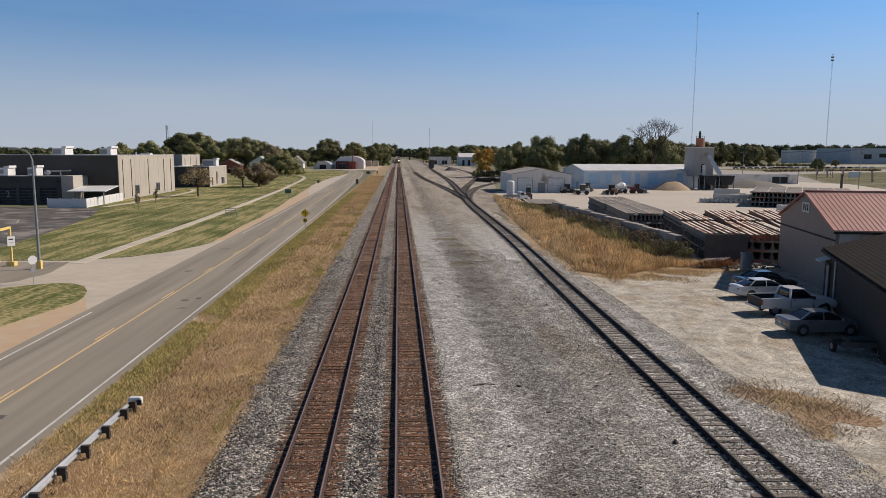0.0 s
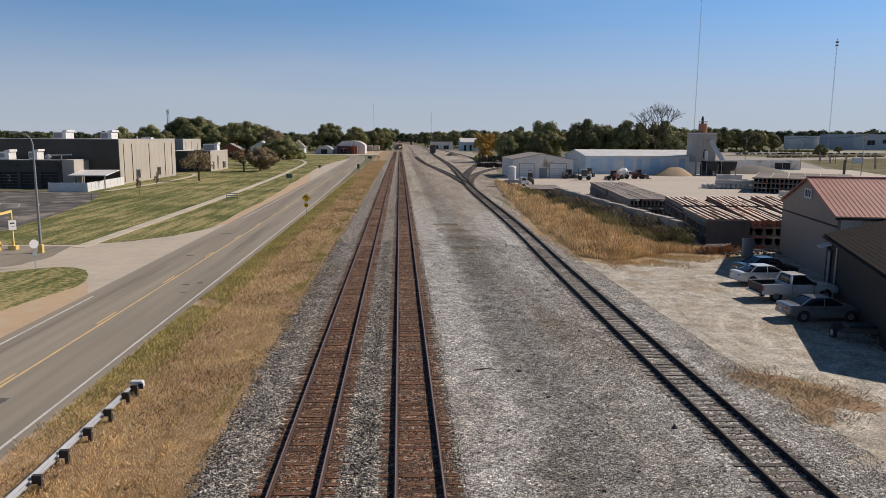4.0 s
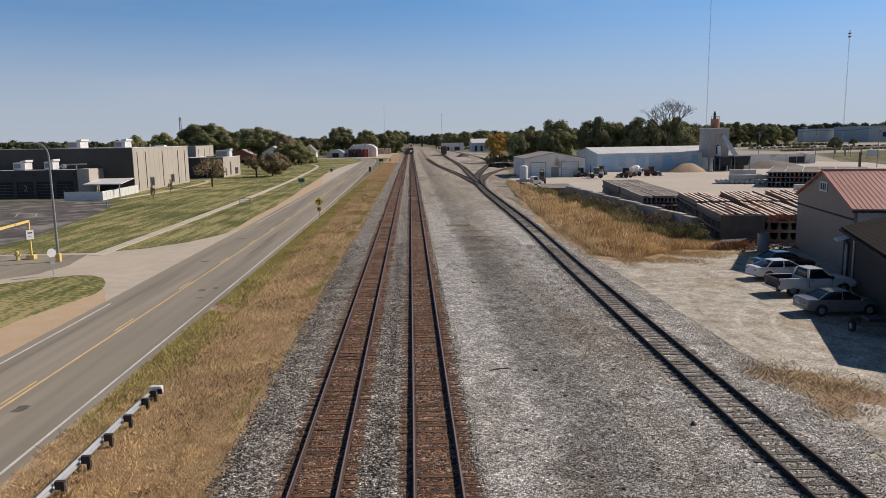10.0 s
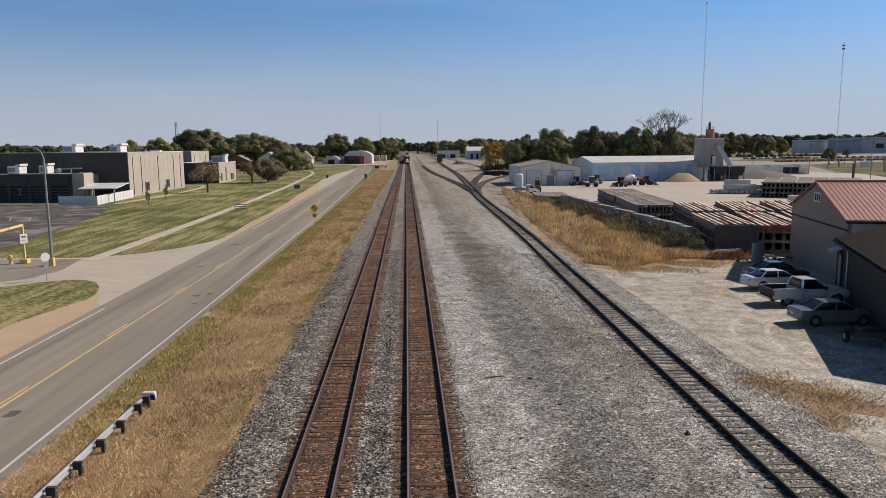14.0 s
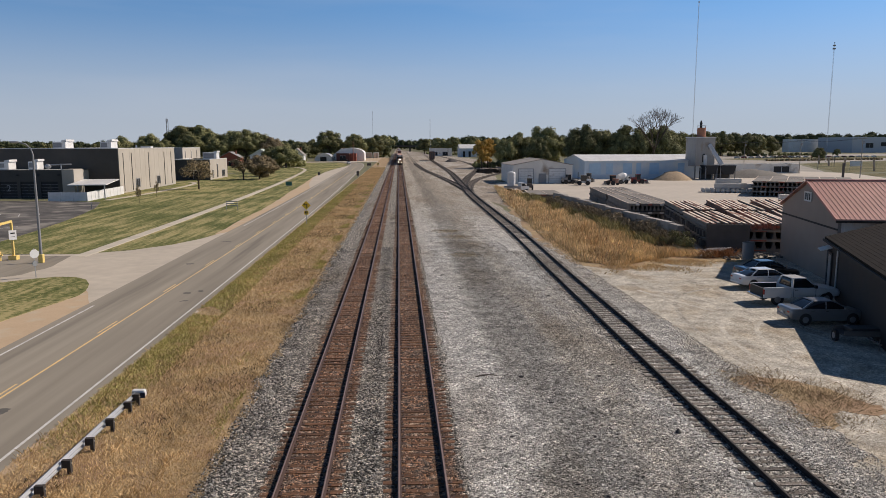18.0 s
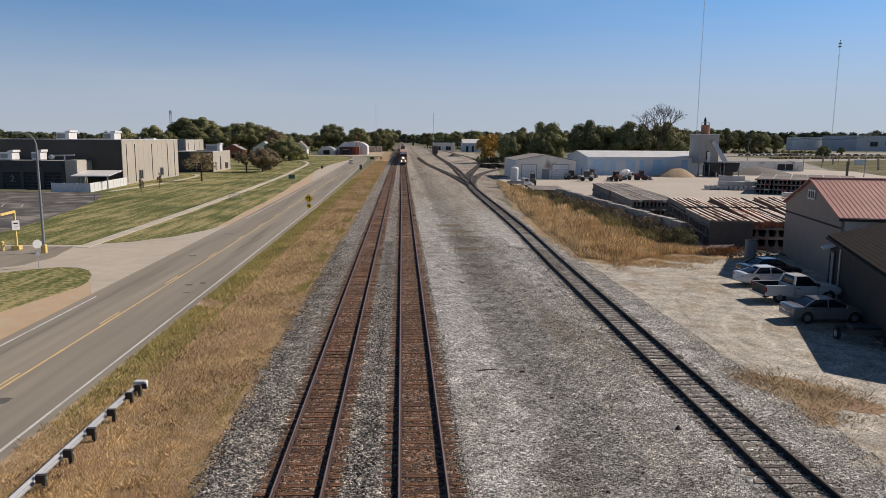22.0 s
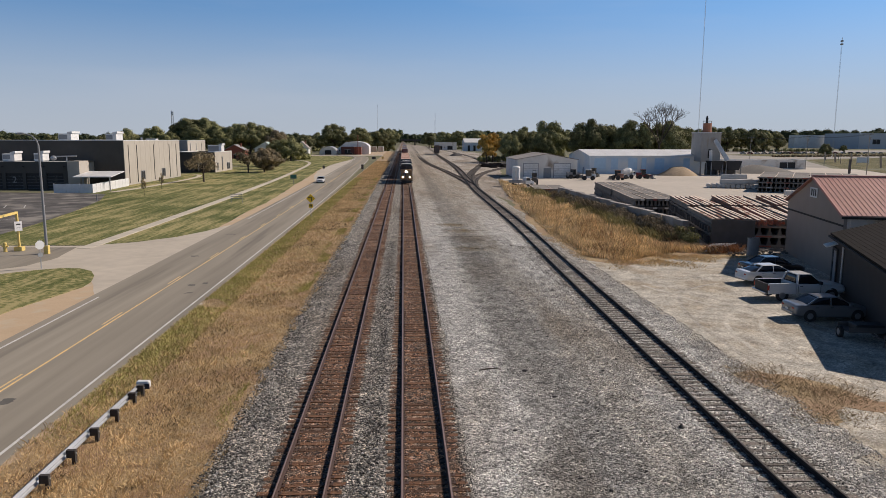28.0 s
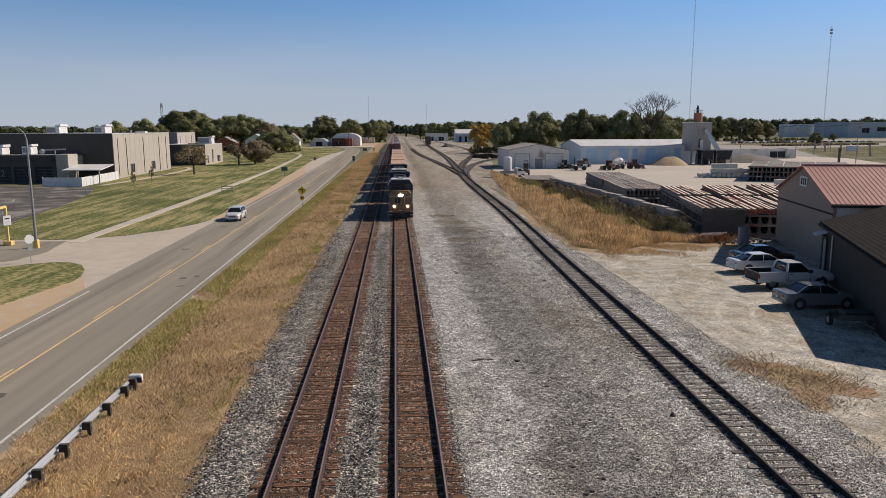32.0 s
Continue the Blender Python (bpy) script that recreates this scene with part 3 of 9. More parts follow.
# ---- ground ----
def ground_sheet():
    xs = [-4500, -1200, -400, -120, -60, -30, -15.0, -11.5, -8.2, -6.0, 20, 60, 150, 400, 1200, 4500]
    zs = [-0.45] * 7 + [-0.36, -0.2, -0.1] + [-0.1] * 6
    ys = [-600, -200, -60, 0, 60, 120, 240, 480, 1000, 2200, 4700]
    mesh = Mesh()
    mesh.add([(x, y, z) for y in ys for x, z in zip(xs, zs)],
             [(j * 16 + i, j * 16 + i + 1, (j + 1) * 16 + i + 1, (j + 1) * 16 + i) for j in range(10) for i in range(15)])
    return solid("ground", mesh, M_GROUND, "flat ground of dry grass and bare dirt", "ground", kind="structure")


def profile_strip(name, prof, y0, y1, step, material, label, wob=0.04, edge=0.25, seed=3.0):
    """A strip along y with a cross profile of (x, z), gently uneven, with ragged sides."""
    n = len(prof)
    rows, y = [], y0
    while y < y1:
        rows.append(y)
        y += step * max(1.0, y / 60)
    rows.append(y1)
    p = []
    for y in rows:
        for i, (x, z) in enumerate(prof):
            e = edge * noise.noise(Vector((y * 0.45, x, seed))) + edge * noise.noise(Vector((y * 0.1, x, seed + 4))) if i in (0, n - 1) else 0
            p.append((x + e, y, z + (wob * noise.noise(Vector((x * 0.9, y * 0.7, seed))) if 0 < i < n - 1 else 0)))
    f = [(j * n + i, j * n + i + 1, (j + 1) * n + i + 1, (j + 1) * n + i) for j in range(len(rows) - 1) for i in range(n - 1)]
    return solid(name, Mesh().add(p, f), material, label, "ground", kind="structure")


LEFT, RIGHT, YARD = -3.87, 0.0, 0.18
ROAD_LINE = curve([(-18.65, -60), (-18.65, 0), (-18.65, 60), (-18.9, 120), (-19.5, 175), (-20.3, 230), (-21.2, 285), (-22.1, 340), (-23.8, 398), (-27.5, 444),
                   (-36, 471), (-52, 482), (-80, 486), (-130, 490), (-220, 497)], 6)

ground_sheet()
profile_strip("verge", [(-14.75, -0.345), (-13.4, -0.29), (-12, -0.27), (-10.4, -0.22), (-8.9, -0.15), (-7.3, -0.08), (-6.6, -0.09)], -60, 620, 0.8, M_DRY,
              "dry straw-coloured grass verge beside the road", 0.06, 0.12)
profile_strip("ballast", [(-7.75, -0.13), (-6.9, -0.055), (-6.2, -0.035), (-5.3, -0.022), (-4.7, -0.012), (-3.87, -0.016), (-3.0, -0.012), (-2.4, -0.022), (-1.95, -0.06), (-1.5, -0.022), (-0.83, -0.012), (0, -0.016), (0.83, -0.012), (1.4, -0.022), (1.6, -0.07), (1.9, -0.14)],
              -60, 2600, 0.7, M_BALLAST, "grey crushed stone ballast under two tracks", 0.03, 0.3)
profile_strip("gravel_yard", [(1.28, -0.06), (1.75, -0.028), (3.0, -0.04), (5, -0.045), (7, -0.05), (9, -0.05), (11, -0.045), (13.5, -0.045), (15.6, -0.06), (17.2, -0.095)],
              -60, 620, 0.8, M_YARD, "pale crushed gravel between the tracks", 0.03, 0.5, seed=9.0)
zone("gravel_yard_far", [(19.5, 118), (26.5, 188), (34, 260), (48, 330), (60, 470), (52, 700), (3, 1500), (3, 560), (6, 200)], -0.078, M_FARYARD,
     "dusty tan dirt round the yard turnouts", step=4, amp=1.2, depth=0.02)
zone("dirt_lot", [(14.6, 10), (45, 10), (52, 40), (46, 62), (36.5, 71), (27, 68.5), (19, 63.5), (15.3, 67), (14.6, 50)], -0.064, M_LOT,
     "pale dusty gravel parking lot", step=1.2, amp=0.5, depth=0.06)
zone("concrete_yard", [(24.5, 176), (27.5, 150), (29.6, 80), (31.5, 66.5), (44, 68), (75, 92), (140, 175), (170, 262), (150, 300), (54, 242), (27, 205)], -0.03, M_PAD,
     "sunlit pale concrete storage yard", step=5, amp=0.4, depth=0.06)
zone("lawn", [(-23.2, 90), (-24.6, 150), (-26.6, 177), (-28.0, 215), (-31.2, 262), (-31.8, 302), (-31, 346), (-28.8, 384), (-31.5, 432), (-39, 462), (-60, 475), (-120, 478), (-160, 470), (-100, 300), (-66, 300), (-72, 160),
              (-58, 120), (-53, 100), (-50, 76.2), (-36, 76), (-33, 76), (-28, 80), (-25, 86)], -0.37, M_LAWN,
     "mown lawn with yellowing patches", step=2.5, amp=0.25, depth=0.06)
zone("lawn_island", [(-25.9, 58.7), (-25.0, 56), (-24.8, 54), (-25.1, 52), (-25.8, 49), (-27.2, 38), (-28, 10), (-60, 10), (-60, 46), (-34.5, 59), (-31.8, 61.5), (-30, 62.3), (-28.4, 62.1), (-27.0, 60.8)], -0.31, M_LAWN,
     "rounded lawn corner beside the driveway", step=1.0, amp=0.15, depth=0.08)
zone("sandy_shoulder", [(-22.6, -40), (-29.5, -40), (-29.5, 30), (-28, 46), (-26.8, 54), (-27.2, 60), (-22.2, 60), (-22.6, 51)], -0.335, M_SANDGRAVEL,
     "sandy gravel shoulder beside the road", step=1.0, amp=0.3, depth=0.04)
zone("sandy_shoulder_far", [(-22.4, 88), (-23.9, 92), (-25.5, 150), (-27.2, 177), (-28.6, 215), (-30.9, 258), (-31.4, 272), (-29, 272), (-22.8, 225)], -0.352, M_SANDGRAVEL,
     "sandy strip between road and lawn", step=3.0, amp=0.3, depth=0.04)
zone("driveway", [(-22.0, 49.5), (-22.6, 51), (-23.4, 52.6), (-24.4, 55.0), (-26.6, 59.0), (-29.0, 61.0), (-31.6, 60.5), (-36.0, 57.0), (-60, 47), (-64, 53), (-40, 68), (-46, 75.5), (-33.5, 75.5),
                  (-29.5, 78), (-26.5, 82), (-24.6, 87), (-23.6, 92), (-22.0, 96)], -0.328, M_CONC, "pale concrete driveway mouth", "driveway", depth=0.012)
# asphalt entrance lane; its darker patch also takes in a shadow lying there
zone("driveway_asphalt", [(-34.2, 74.4), (-45.5, 74.8), (-40.5, 67.6), (-61, 52.4), (-58.6, 49.2), (-37, 59.6), (-33.6, 63.6), (-33, 68)], -0.322, M_ROAD, "worn asphalt lane at the lot entrance, a shadow included in its grey", "driveway", step=1.2, amp=0.25, depth=0.004, seed=2.0)
zone("parking_lot", [(-40, 66.5), (-37.5, 70.5), (-37, 75.8), (-46.5, 76), (-48.5, 95), (-51, 112), (-55, 131), (-60, 146), (-72, 149.5), (-180, 160), (-180, 20), (-66, 54)], -0.345, M_LOTASPH,
     "old cracked asphalt parking lot", "parking lot", step=3, amp=0.2, depth=0.05)
zone("paved_shoulder", [(-22.6, 178), (-27.0, 212), (-30.4, 252), (-31.3, 300), (-30.4, 346), (-28.4, 384), (-28.2, 412), (-24, 412), (-23, 340), (-22.6, 240)], -0.345, M_CONC,
     "pale paved shoulder where the road widens", "road", step=3, amp=0.3, depth=0.03)
zone("dry_ground", [(25.5, 194), (21, 150), (18, 121), (15.8, 90), (14.9, 72), (15.6, 64), (19, 60.5), (26, 64.5), (31, 64), (33, 68), (30.6, 76), (28.8, 131), (29, 170)], -0.055, M_DRY,
     "straw-littered ground under tall dry grass", step=1.5, amp=0.7, depth=0.03)
profile_strip("road_edge", [(-14.72, -0.312), (-14.5, -0.306), (-14.2, -0.33)], -60, 300, 0.5, M_SHOULDER, "thin strip of gravel and sand along the asphalt", 0.01, 0.1, seed=5.0)
zone("straw_patch", [(14.9, 32.6), (16.6, 31.6), (18.4, 30), (19.6, 27.6), (18.6, 26.6), (17.4, 27.4), (16.2, 25.2), (15.4, 25.6), (15.6, 28.6), (14.7, 30.6)], -0.052, M_DRY, "straw-littered dirt beside the yard track", step=0.35, amp=0.4, depth=0.03, seed=8.0)
ribbon("road", ROAD_LINE, 8.3, -0.30, M_ROAD, "worn grey two-lane asphalt road", depth=0.07)
ribbon("edge_line", shift(ROAD_LINE, 3.65), 0.13, -0.295, M_WHITE_LINE, "white painted edge line", "road marking", 0.004)
ribbon("edge_line", [p for p in shift(ROAD_LINE, -3.5) if p[1] < 48] + [(-22.15, 50.5)], 0.13, -0.295, M_WHITE_LINE, "white painted edge line", "road marking", 0.004)
ribbon("edge_line", [p for p in shift(ROAD_LINE, -3.5) if p[1] > 96], 0.13, -0.295, M_WHITE_LINE, "white painted edge line", "road marking", 0.004)
ribbon("centre_line", shift(ROAD_LINE, 0.13), 0.11, -0.295, M_YELLOW_LINE, "solid yellow painted centre line", "road marking", 0.004)


for x, y, w, d in ((-16.9, 54.5, 0.5, 0.6), (-16.0, 55.1, 0.4, 0.7), (-16.2, 51.7, 0.4, 0.6), (-20.5, 68.2, 0.9, 0.7), (-17.6, 30, 0.5, 0.7), (-20.8, 84, 0.9, 0.6)):
    zone("tar_patch", [(x - w / 2, y - d / 2), (x + w / 2, y - d / 2), (x + w / 2, y + d / 2), (x - w / 2, y + d / 2)], -0.2965, M_TAR, "dark tar patch on the asphalt", "road patch", step=0.14, amp=0.2, depth=0.003, seed=x)


def centre_dashes():
    t = thing("centre_dashes", "dashed yellow centre line on the road", "road marking", kind="structure")
    d = Mesh().box(-0.055, 0.055, 0, 3.05, -0.004, 0).data("dash", M_YELLOW_LINE)
    y = -6.0
    while y < 240:
        x = next(a[0] for a in shift(ROAD_LINE, -0.14) if a[1] >= y)
        part("dash", d, M_YELLOW_LINE, t, at=pose(x, y, -0.294))
        y += 12.2


centre_dashes()
SIDEWALK = curve([(-33.1, 73.5), (-33.2, 100), (-33.8, 140), (-34.8, 180), (-36.2, 220), (-38.5, 265), (-40.5, 300), (-44, 335), (-52, 365), (-66, 385)], 5)


def sidewalk():
    """Concrete slabs with open joints."""
    t = thing("sidewalk", "narrow pale concrete sidewalk through the lawn", "sidewalk", kind="structure")
    for i in range(len(SIDEWALK) - 1):
        a, b = Vector(SIDEWALK[i]), Vector(SIDEWALK[i + 1])
        k = max(1, round((b - a).length / 1.5 if a.y < 150 else 1))
        for j in range(k):
            p, q = a.lerp(b, j / k), a.lerp(b, (j + 1) / k)
            d = (q - p).normalized()
            n = Vector((d.y, -d.x)) * 0.68
            p, q = p + d * 0.015, q - d * 0.015
            c = [p - n, p + n, q + n, q - n]
            part("slab", Mesh().add([(*v, -0.30) for v in c] + [(*v, -0.40) for v in c],
                                    [(0, 1, 2, 3), (0, 4, 5, 1), (1, 5, 6, 2), (2, 6, 7, 3), (3, 7, 4, 0)]), M_WALKWAY, t)


sidewalk()
ribbon("walkway", curve([(-61.0, 151), (-59.6, 166), (-59.2, 185), (-59.6, 205), (-61.5, 218), (-64.5, 224)], 4), 1.3, -0.34, M_WALKWAY, "narrow pale walkway along the warehouse", "sidewalk", 0.05)


# ---- railway ----
RAIL = [(-0.07, 0), (0.07, 0), (0.07, 0.015), (0.012, 0.035), (0.012, 0.12), (0.036, 0.135), (0.036, 0.172), (-0.036, 0.172), (-0.036, 0.135), (-0.012, 0.12),
        (-0.012, 0.035), (-0.07, 0.015)]


def sweep(line, prof, z=0.0):
    mesh, n = Mesh(), len(prof)
    p = []
    for i, (x, y) in enumerate(line):
        a, b = line[max(0, i - 1)], line[min(len(line) - 1, i + 1)]
        d = Vector((b[0] - a[0], b[1] - a[1])).normalized()
        p += [(x + d.y * u, y - d.x * u, z + w) for u, w in prof]
    f = [(j * n + i, j * n + (i + 1) % n, (j + 1) * n + (i + 1) % n, (j + 1) * n + i) for j in range(len(line) - 1) for i in range(n)]
    return mesh.add(p, f + [tuple(range(n))[::-1], tuple(range(len(p) - n, len(p)))])


def along(line, step, start=0.0):
    """Points and directions at even steps along a line."""
    out, left = [], start
    for a, b in zip(line, line[1:]):
        a, b = Vector(a), Vector(b)
        d = (b - a).length
        while left <= d:
            out.append((a.lerp(b, left / d), (b - a).normalized()))
            left += step
        left -= d
    return out


def track(name, line, label, rail_mat, head_mat, tie_mat, spacing, near, far, seed, z=0.006):
    t = thing(name, label, "railway track", kind="structure")
    rng = random.Random(seed)
    for side in (-0.7525, 0.7525):
        l = shift(line, side)
        r = part("rail", sweep(l, RAIL, z), rail_mat, t)
        part("rail_head", sweep(l, [(-0.026, 0), (0.026, 0), (0.026, 0.003), (-0.026, 0.003)], z + 0.172), head_mat, r, "polished running surface")
    shapes = [Mesh().box(-1.3, 1.3, -0.115, 0.115, -0.15, 0).data("tie", tie_mat), Mesh().box(-1.32, 1.27, -0.108, 0.112, -0.15, 0).data("tie", tie_mat),
              Mesh().box(-1.27, 1.33, -0.12, 0.116, -0.15, 0).data("tie", tie_mat)]
    plates = Mesh().box(-0.18, 0.18, -0.095, 0.095, 0, 0.012).box(-0.11, -0.075, -0.07, -0.04, 0, 0.05).box(0.075, 0.11, 0.04, 0.07, 0, 0.05).data("tie_plate", rail_mat)
    rest = Mesh()
    for p, d in along(line, spacing):
        if p.y < 13 or p.y > far:
            continue
        m = Matrix.Translation((p.x + rng.uniform(-0.04, 0.04), p.y + rng.uniform(-0.03, 0.03), z - 0.004 + rng.uniform(-0.02, 0.004))) @ pose(
            0, 0, 0, 0, rng.uniform(-0.4, 0.4), math.degrees(math.atan2(-d.x, d.y)) + rng.uniform(-1.4, 1.4))
        if p.y < near:
            tie = part("tie", shapes[rng.randrange(3)], tie_mat, t, at=m)
            if p.y < 45:
                for s in (-0.7525, 0.7525):
                    part("tie_plate", plates, rail_mat, tie, at=pose(s, 0, 0.001))
        else:
            rest.box(-1.3, 1.3, -0.115, 0.115, -0.15, 0, m)
    tagged(part("ties", rest, tie_mat, t, "farther ties"), kind="stuff")


def straight(x, y0=-40, y1=2600):
    return [(x, y) for y in (y0, 0, 20, 40, 60, 80, 100, 150, 200, 300, 500, 800, y1)]


YARD_LINE = curve([(11.0, -40), (11.5, 0), (12.0, 22), (12.45, 40), (13.0, 60), (14.0, 91), (14.9, 150), (16.3, 187), (19.4, 274), (20.6, 350), (21.6, 440), (25, 646), (33, 1100)], 6)
BRANCH_A = curve([(15.55, 170), (14.9, 200), (13.1, 249), (10.8, 300), (9.4, 359), (9.0, 440), (9.7, 588), (12.0, 1100)], 6)
BRANCH_C = curve([(15.7, 172), (17.8, 201), (22.5, 240), (29.4, 286), (35, 325), (38.5, 370), (40.5, 457), (38, 680)], 6)
BRANCH_D = curve([(15.3, 163), (18, 190), (24, 225), (33.2, 258), (45.6, 292), (75, 325)], 6)
track("railway_track", straight(LEFT), "main track with rusty rails on brown wooden ties", M_RAIL, M_RAILTOP, M_TIE, 0.52, 92, 560, 1)
track("railway_track", straight(RIGHT), "main track with rusty rails on brown wooden ties", M_RAIL, M_RAILTOP, M_TIE, 0.52, 92, 560, 2)
track("railway_track", YARD_LINE, "yard track with dark rails on grey old ties", M_RAILYARD, M_RAILYARD, M_TIEYARD, 0.55, 92, 560, 3, -0.012)
track("railway_track", BRANCH_A, "yard crossover track with dark rails", M_RAILYARD, M_RAILYARD, M_TIEYARD, 0.55, 0, 420, 4, -0.016)
track("railway_track", BRANCH_C, "curved yard track with dark rails", M_RAILYARD, M_RAILYARD, M_TIEYARD, 0.55, 0, 420, 5, -0.02)
track("railway_track", BRANCH_D, "curved industry spur with dark rails", M_RAILYARD, M_RAILYARD, M_TIEYARD, 0.55, 0, 420, 6, -0.024)


# ---- buildings, left ----
def ribs(mesh, x0, x1, step, y0, y1, z0, z1, d=0.04, w=0.05):
    """Upright ribs along x on a face that looks to -y (d > 0 sticks out to -y)."""
    x = x0
    while x <= x1:
        mesh.box(x - w / 2, x + w / 2, y0 - d, y0, z0, z1)
        x += step
    return mesh


def hvac(name, m, w, d, h, label):
    t = thing(name, label, "rooftop unit", m, group="rooftop units")
    part("casing", Mesh().box(-w / 2, w / 2, -d / 2, d / 2, 0.25, h), M_WHITE, t, bevel=0.06)
    part("hood", Mesh().extrude([(w / 2 - 0.9, h), (w / 2 + 0.25, h + 0.05), (w / 2 + 0.25, h + 0.55), (w / 2 - 0.9, h + 0.35)], -d / 2, d / 2), M_WHITE, t)
    part("louvre", Mesh().box(-w / 2 + 0.15, w / 2 - 0.9, -d / 2 - 0.03, -d / 2 + 0.01, 0.6, h - 0.3), M_GREYMETAL, t)
    part("curb", Mesh().box(-w / 2 + 0.1, w / 2 - 0.1, -d / 2 + 0.1, d / 2 - 0.1, -0.05, 0.25), M_GALV, t)
    return t


def warehouse():
    g, top = -0.45, 10.05
    t = thing("warehouse", "large flat-roofed beige precast warehouse with loading docks", "warehouse", pose(0, 0, 0))
    x1, y0, y1, x0 = -65.9, 172.0, 214.0, -190.0
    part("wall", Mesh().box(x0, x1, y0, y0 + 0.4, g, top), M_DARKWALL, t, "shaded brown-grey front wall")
    # east face of upright panels with open joints
    n, y = 12, y0
    for i in range(n):
        a, b = y0 + (y1 - y0) * i / n, y0 + (y1 - y0) * (i + 1) / n
        part("panel", Mesh().box(x1 - 0.3, x1 + (0.12 if i else 0.14), a + 0.03, b - 0.03, g, top), M_BEIGE, t)
    for yy in (174.6, 180.0, 192.0, 204.5, 210.5):
        part("downpipe", Mesh().box(x1 + 0.12, x1 + 0.24, yy - 0.07, yy + 0.07, g + 0.5, top - 1.0), M_BLACK, t, "dark upright downpipe")
    part("backing", Mesh().box(x1 - 0.7, x1 - 0.32, y0 + 0.4, y1, g, top - 0.05), M_BLACK, t)
    part("roof", Mesh().box(x0, x1 - 0.35, y0 + 0.42, y1 - 0.05, top - 0.5, top - 0.3), M_ROOFGRAVEL, t)
    part("coping", Mesh().box(x0, x1 + 0.2, y0 - 0.06, y0 + 0.46, top, top + 0.14).box(x1 - 0.36, x1 + 0.2, y0 + 0.46, y1, top, top + 0.14), M_WHITE, t, "pale metal roof edge")
    for yy in (183.5, 199.0):
        w = part("window", Mesh().box(x1 + 0.1, x1 + 0.2, yy - 1.2, yy + 1.2, 0.6, 2.6), M_BLACK, t, "dark louvred wall opening")
        part("frame", Mesh().box(x1 + 0.12, x1 + 0.26, yy - 1.35, yy + 1.35, 2.6, 2.72).box(x1 + 0.12, x1 + 0.26, yy - 1.35, yy - 1.2, 0.5, 2.6)
             .box(x1 + 0.12, x1 + 0.26, yy + 1.2, yy + 1.35, 0.5, 2.6).box(x1 + 0.12, x1 + 0.26, yy - 0.05, yy + 0.05, 0.6, 2.6), M_GREYMETAL, w)
    # low dock wing
    wx, wy = -72.8, 160.0
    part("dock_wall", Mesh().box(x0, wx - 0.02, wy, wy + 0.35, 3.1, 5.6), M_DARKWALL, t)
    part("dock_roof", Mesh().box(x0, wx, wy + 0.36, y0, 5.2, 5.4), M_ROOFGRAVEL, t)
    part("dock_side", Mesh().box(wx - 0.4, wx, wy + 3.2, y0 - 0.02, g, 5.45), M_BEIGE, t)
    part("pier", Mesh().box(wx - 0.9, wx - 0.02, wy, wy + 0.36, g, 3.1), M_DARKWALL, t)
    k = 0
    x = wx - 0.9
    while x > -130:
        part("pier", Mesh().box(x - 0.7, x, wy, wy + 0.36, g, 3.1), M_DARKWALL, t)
        d = part("dock_door", Mesh().box(x - 4.3, x - 0.72, wy + 0.22, wy + 0.3, g, 3.08), M_BLACK, t, "dark roll-up dock door")
        for j in range(5):
            part("rib", Mesh().box(x - 4.26, x - 0.76, wy + 0.19, wy + 0.218, g + 0.25 + j * 0.66, g + 0.29 + j * 0.66), M_GREYMETAL, d)
        digit = "4321"[k] if k < 4 else ""
        if digit:
            tx = bpy.data.curves.new("number", "FONT")
            tx.body, tx.size, tx.extrude, tx.align_x = digit, 1.9, 0.01, "CENTER"
            tx.materials.append(M_GREYMETAL if digit == "2" else M_DARKWALL)
            ob = new("number", tx)
            ob.parent = d
            ob.matrix_basis = pose(x - 2.5, wy + 0.16, 1.05, 90, 0, 0)
        part("dock_lamp", Mesh().box(x - 0.5, x - 0.2, wy - 0.35, wy, 4.4, 4.65), M_BLACK, t)
        x -= 4.3
        k += 1
    # entrance block and its canopy
    part("entrance", Mesh().box(wx, wx + 2.5, wy - 1.4, wy + 3.1, g, 5.75), M_BEIGE, t, "sunlit beige entrance block")
    part("canopy", Mesh().add([(wx + a, wy + b, c + d) for d in (0, 0.18) for a, b, c in ((2.55, -5.0, 2.45), (10.5, -5.0, 2.5), (10.3, 3.0, 3.3), (2.55, 3.0, 3.25))],
                              [(0, 3, 2, 1), (4, 5, 6, 7), (0, 1, 5, 4), (1, 2, 6, 5), (2, 3, 7, 6), (3, 0, 4, 7)]), M_WHITE, t, "sloping pale canopy roof")
    part("canopy_wall", Mesh().box(wx + 2.55, wx + 7.0, wy + 3.2, wy + 3.4, g, 3.0), M_BLACK, t)
    for xx in (wx + 4.5, wx + 10.0):
        part("canopy_post", Mesh().box(xx - 0.1, xx + 0.1, wy - 4.7, wy - 4.5, g, 2.5), M_GREYMETAL, t)
    hvac("rooftop_unit", pose(-84.8, 187, 9.75), 3.1, 4.5, 2.0, "white rooftop ventilation unit on the warehouse")
    hvac("rooftop_unit", pose(-73.2, 186, 9.75), 2.6, 4.2, 2.0, "white rooftop ventilation unit on the warehouse")
    hvac("rooftop_unit", pose(-88.0, 166, 5.4), 2.6, 3.2, 1.8, "white rooftop ventilation unit on the dock roof")
    hvac("rooftop_unit", pose(-81.6, 166, 5.4), 1.9, 3.0, 1.9, "white rooftop ventilation unit on the dock roof")
    ro = thing("roof_vent", "small pale rooftop vents", "roof vent", pose(-66.5, 200, 9.75))
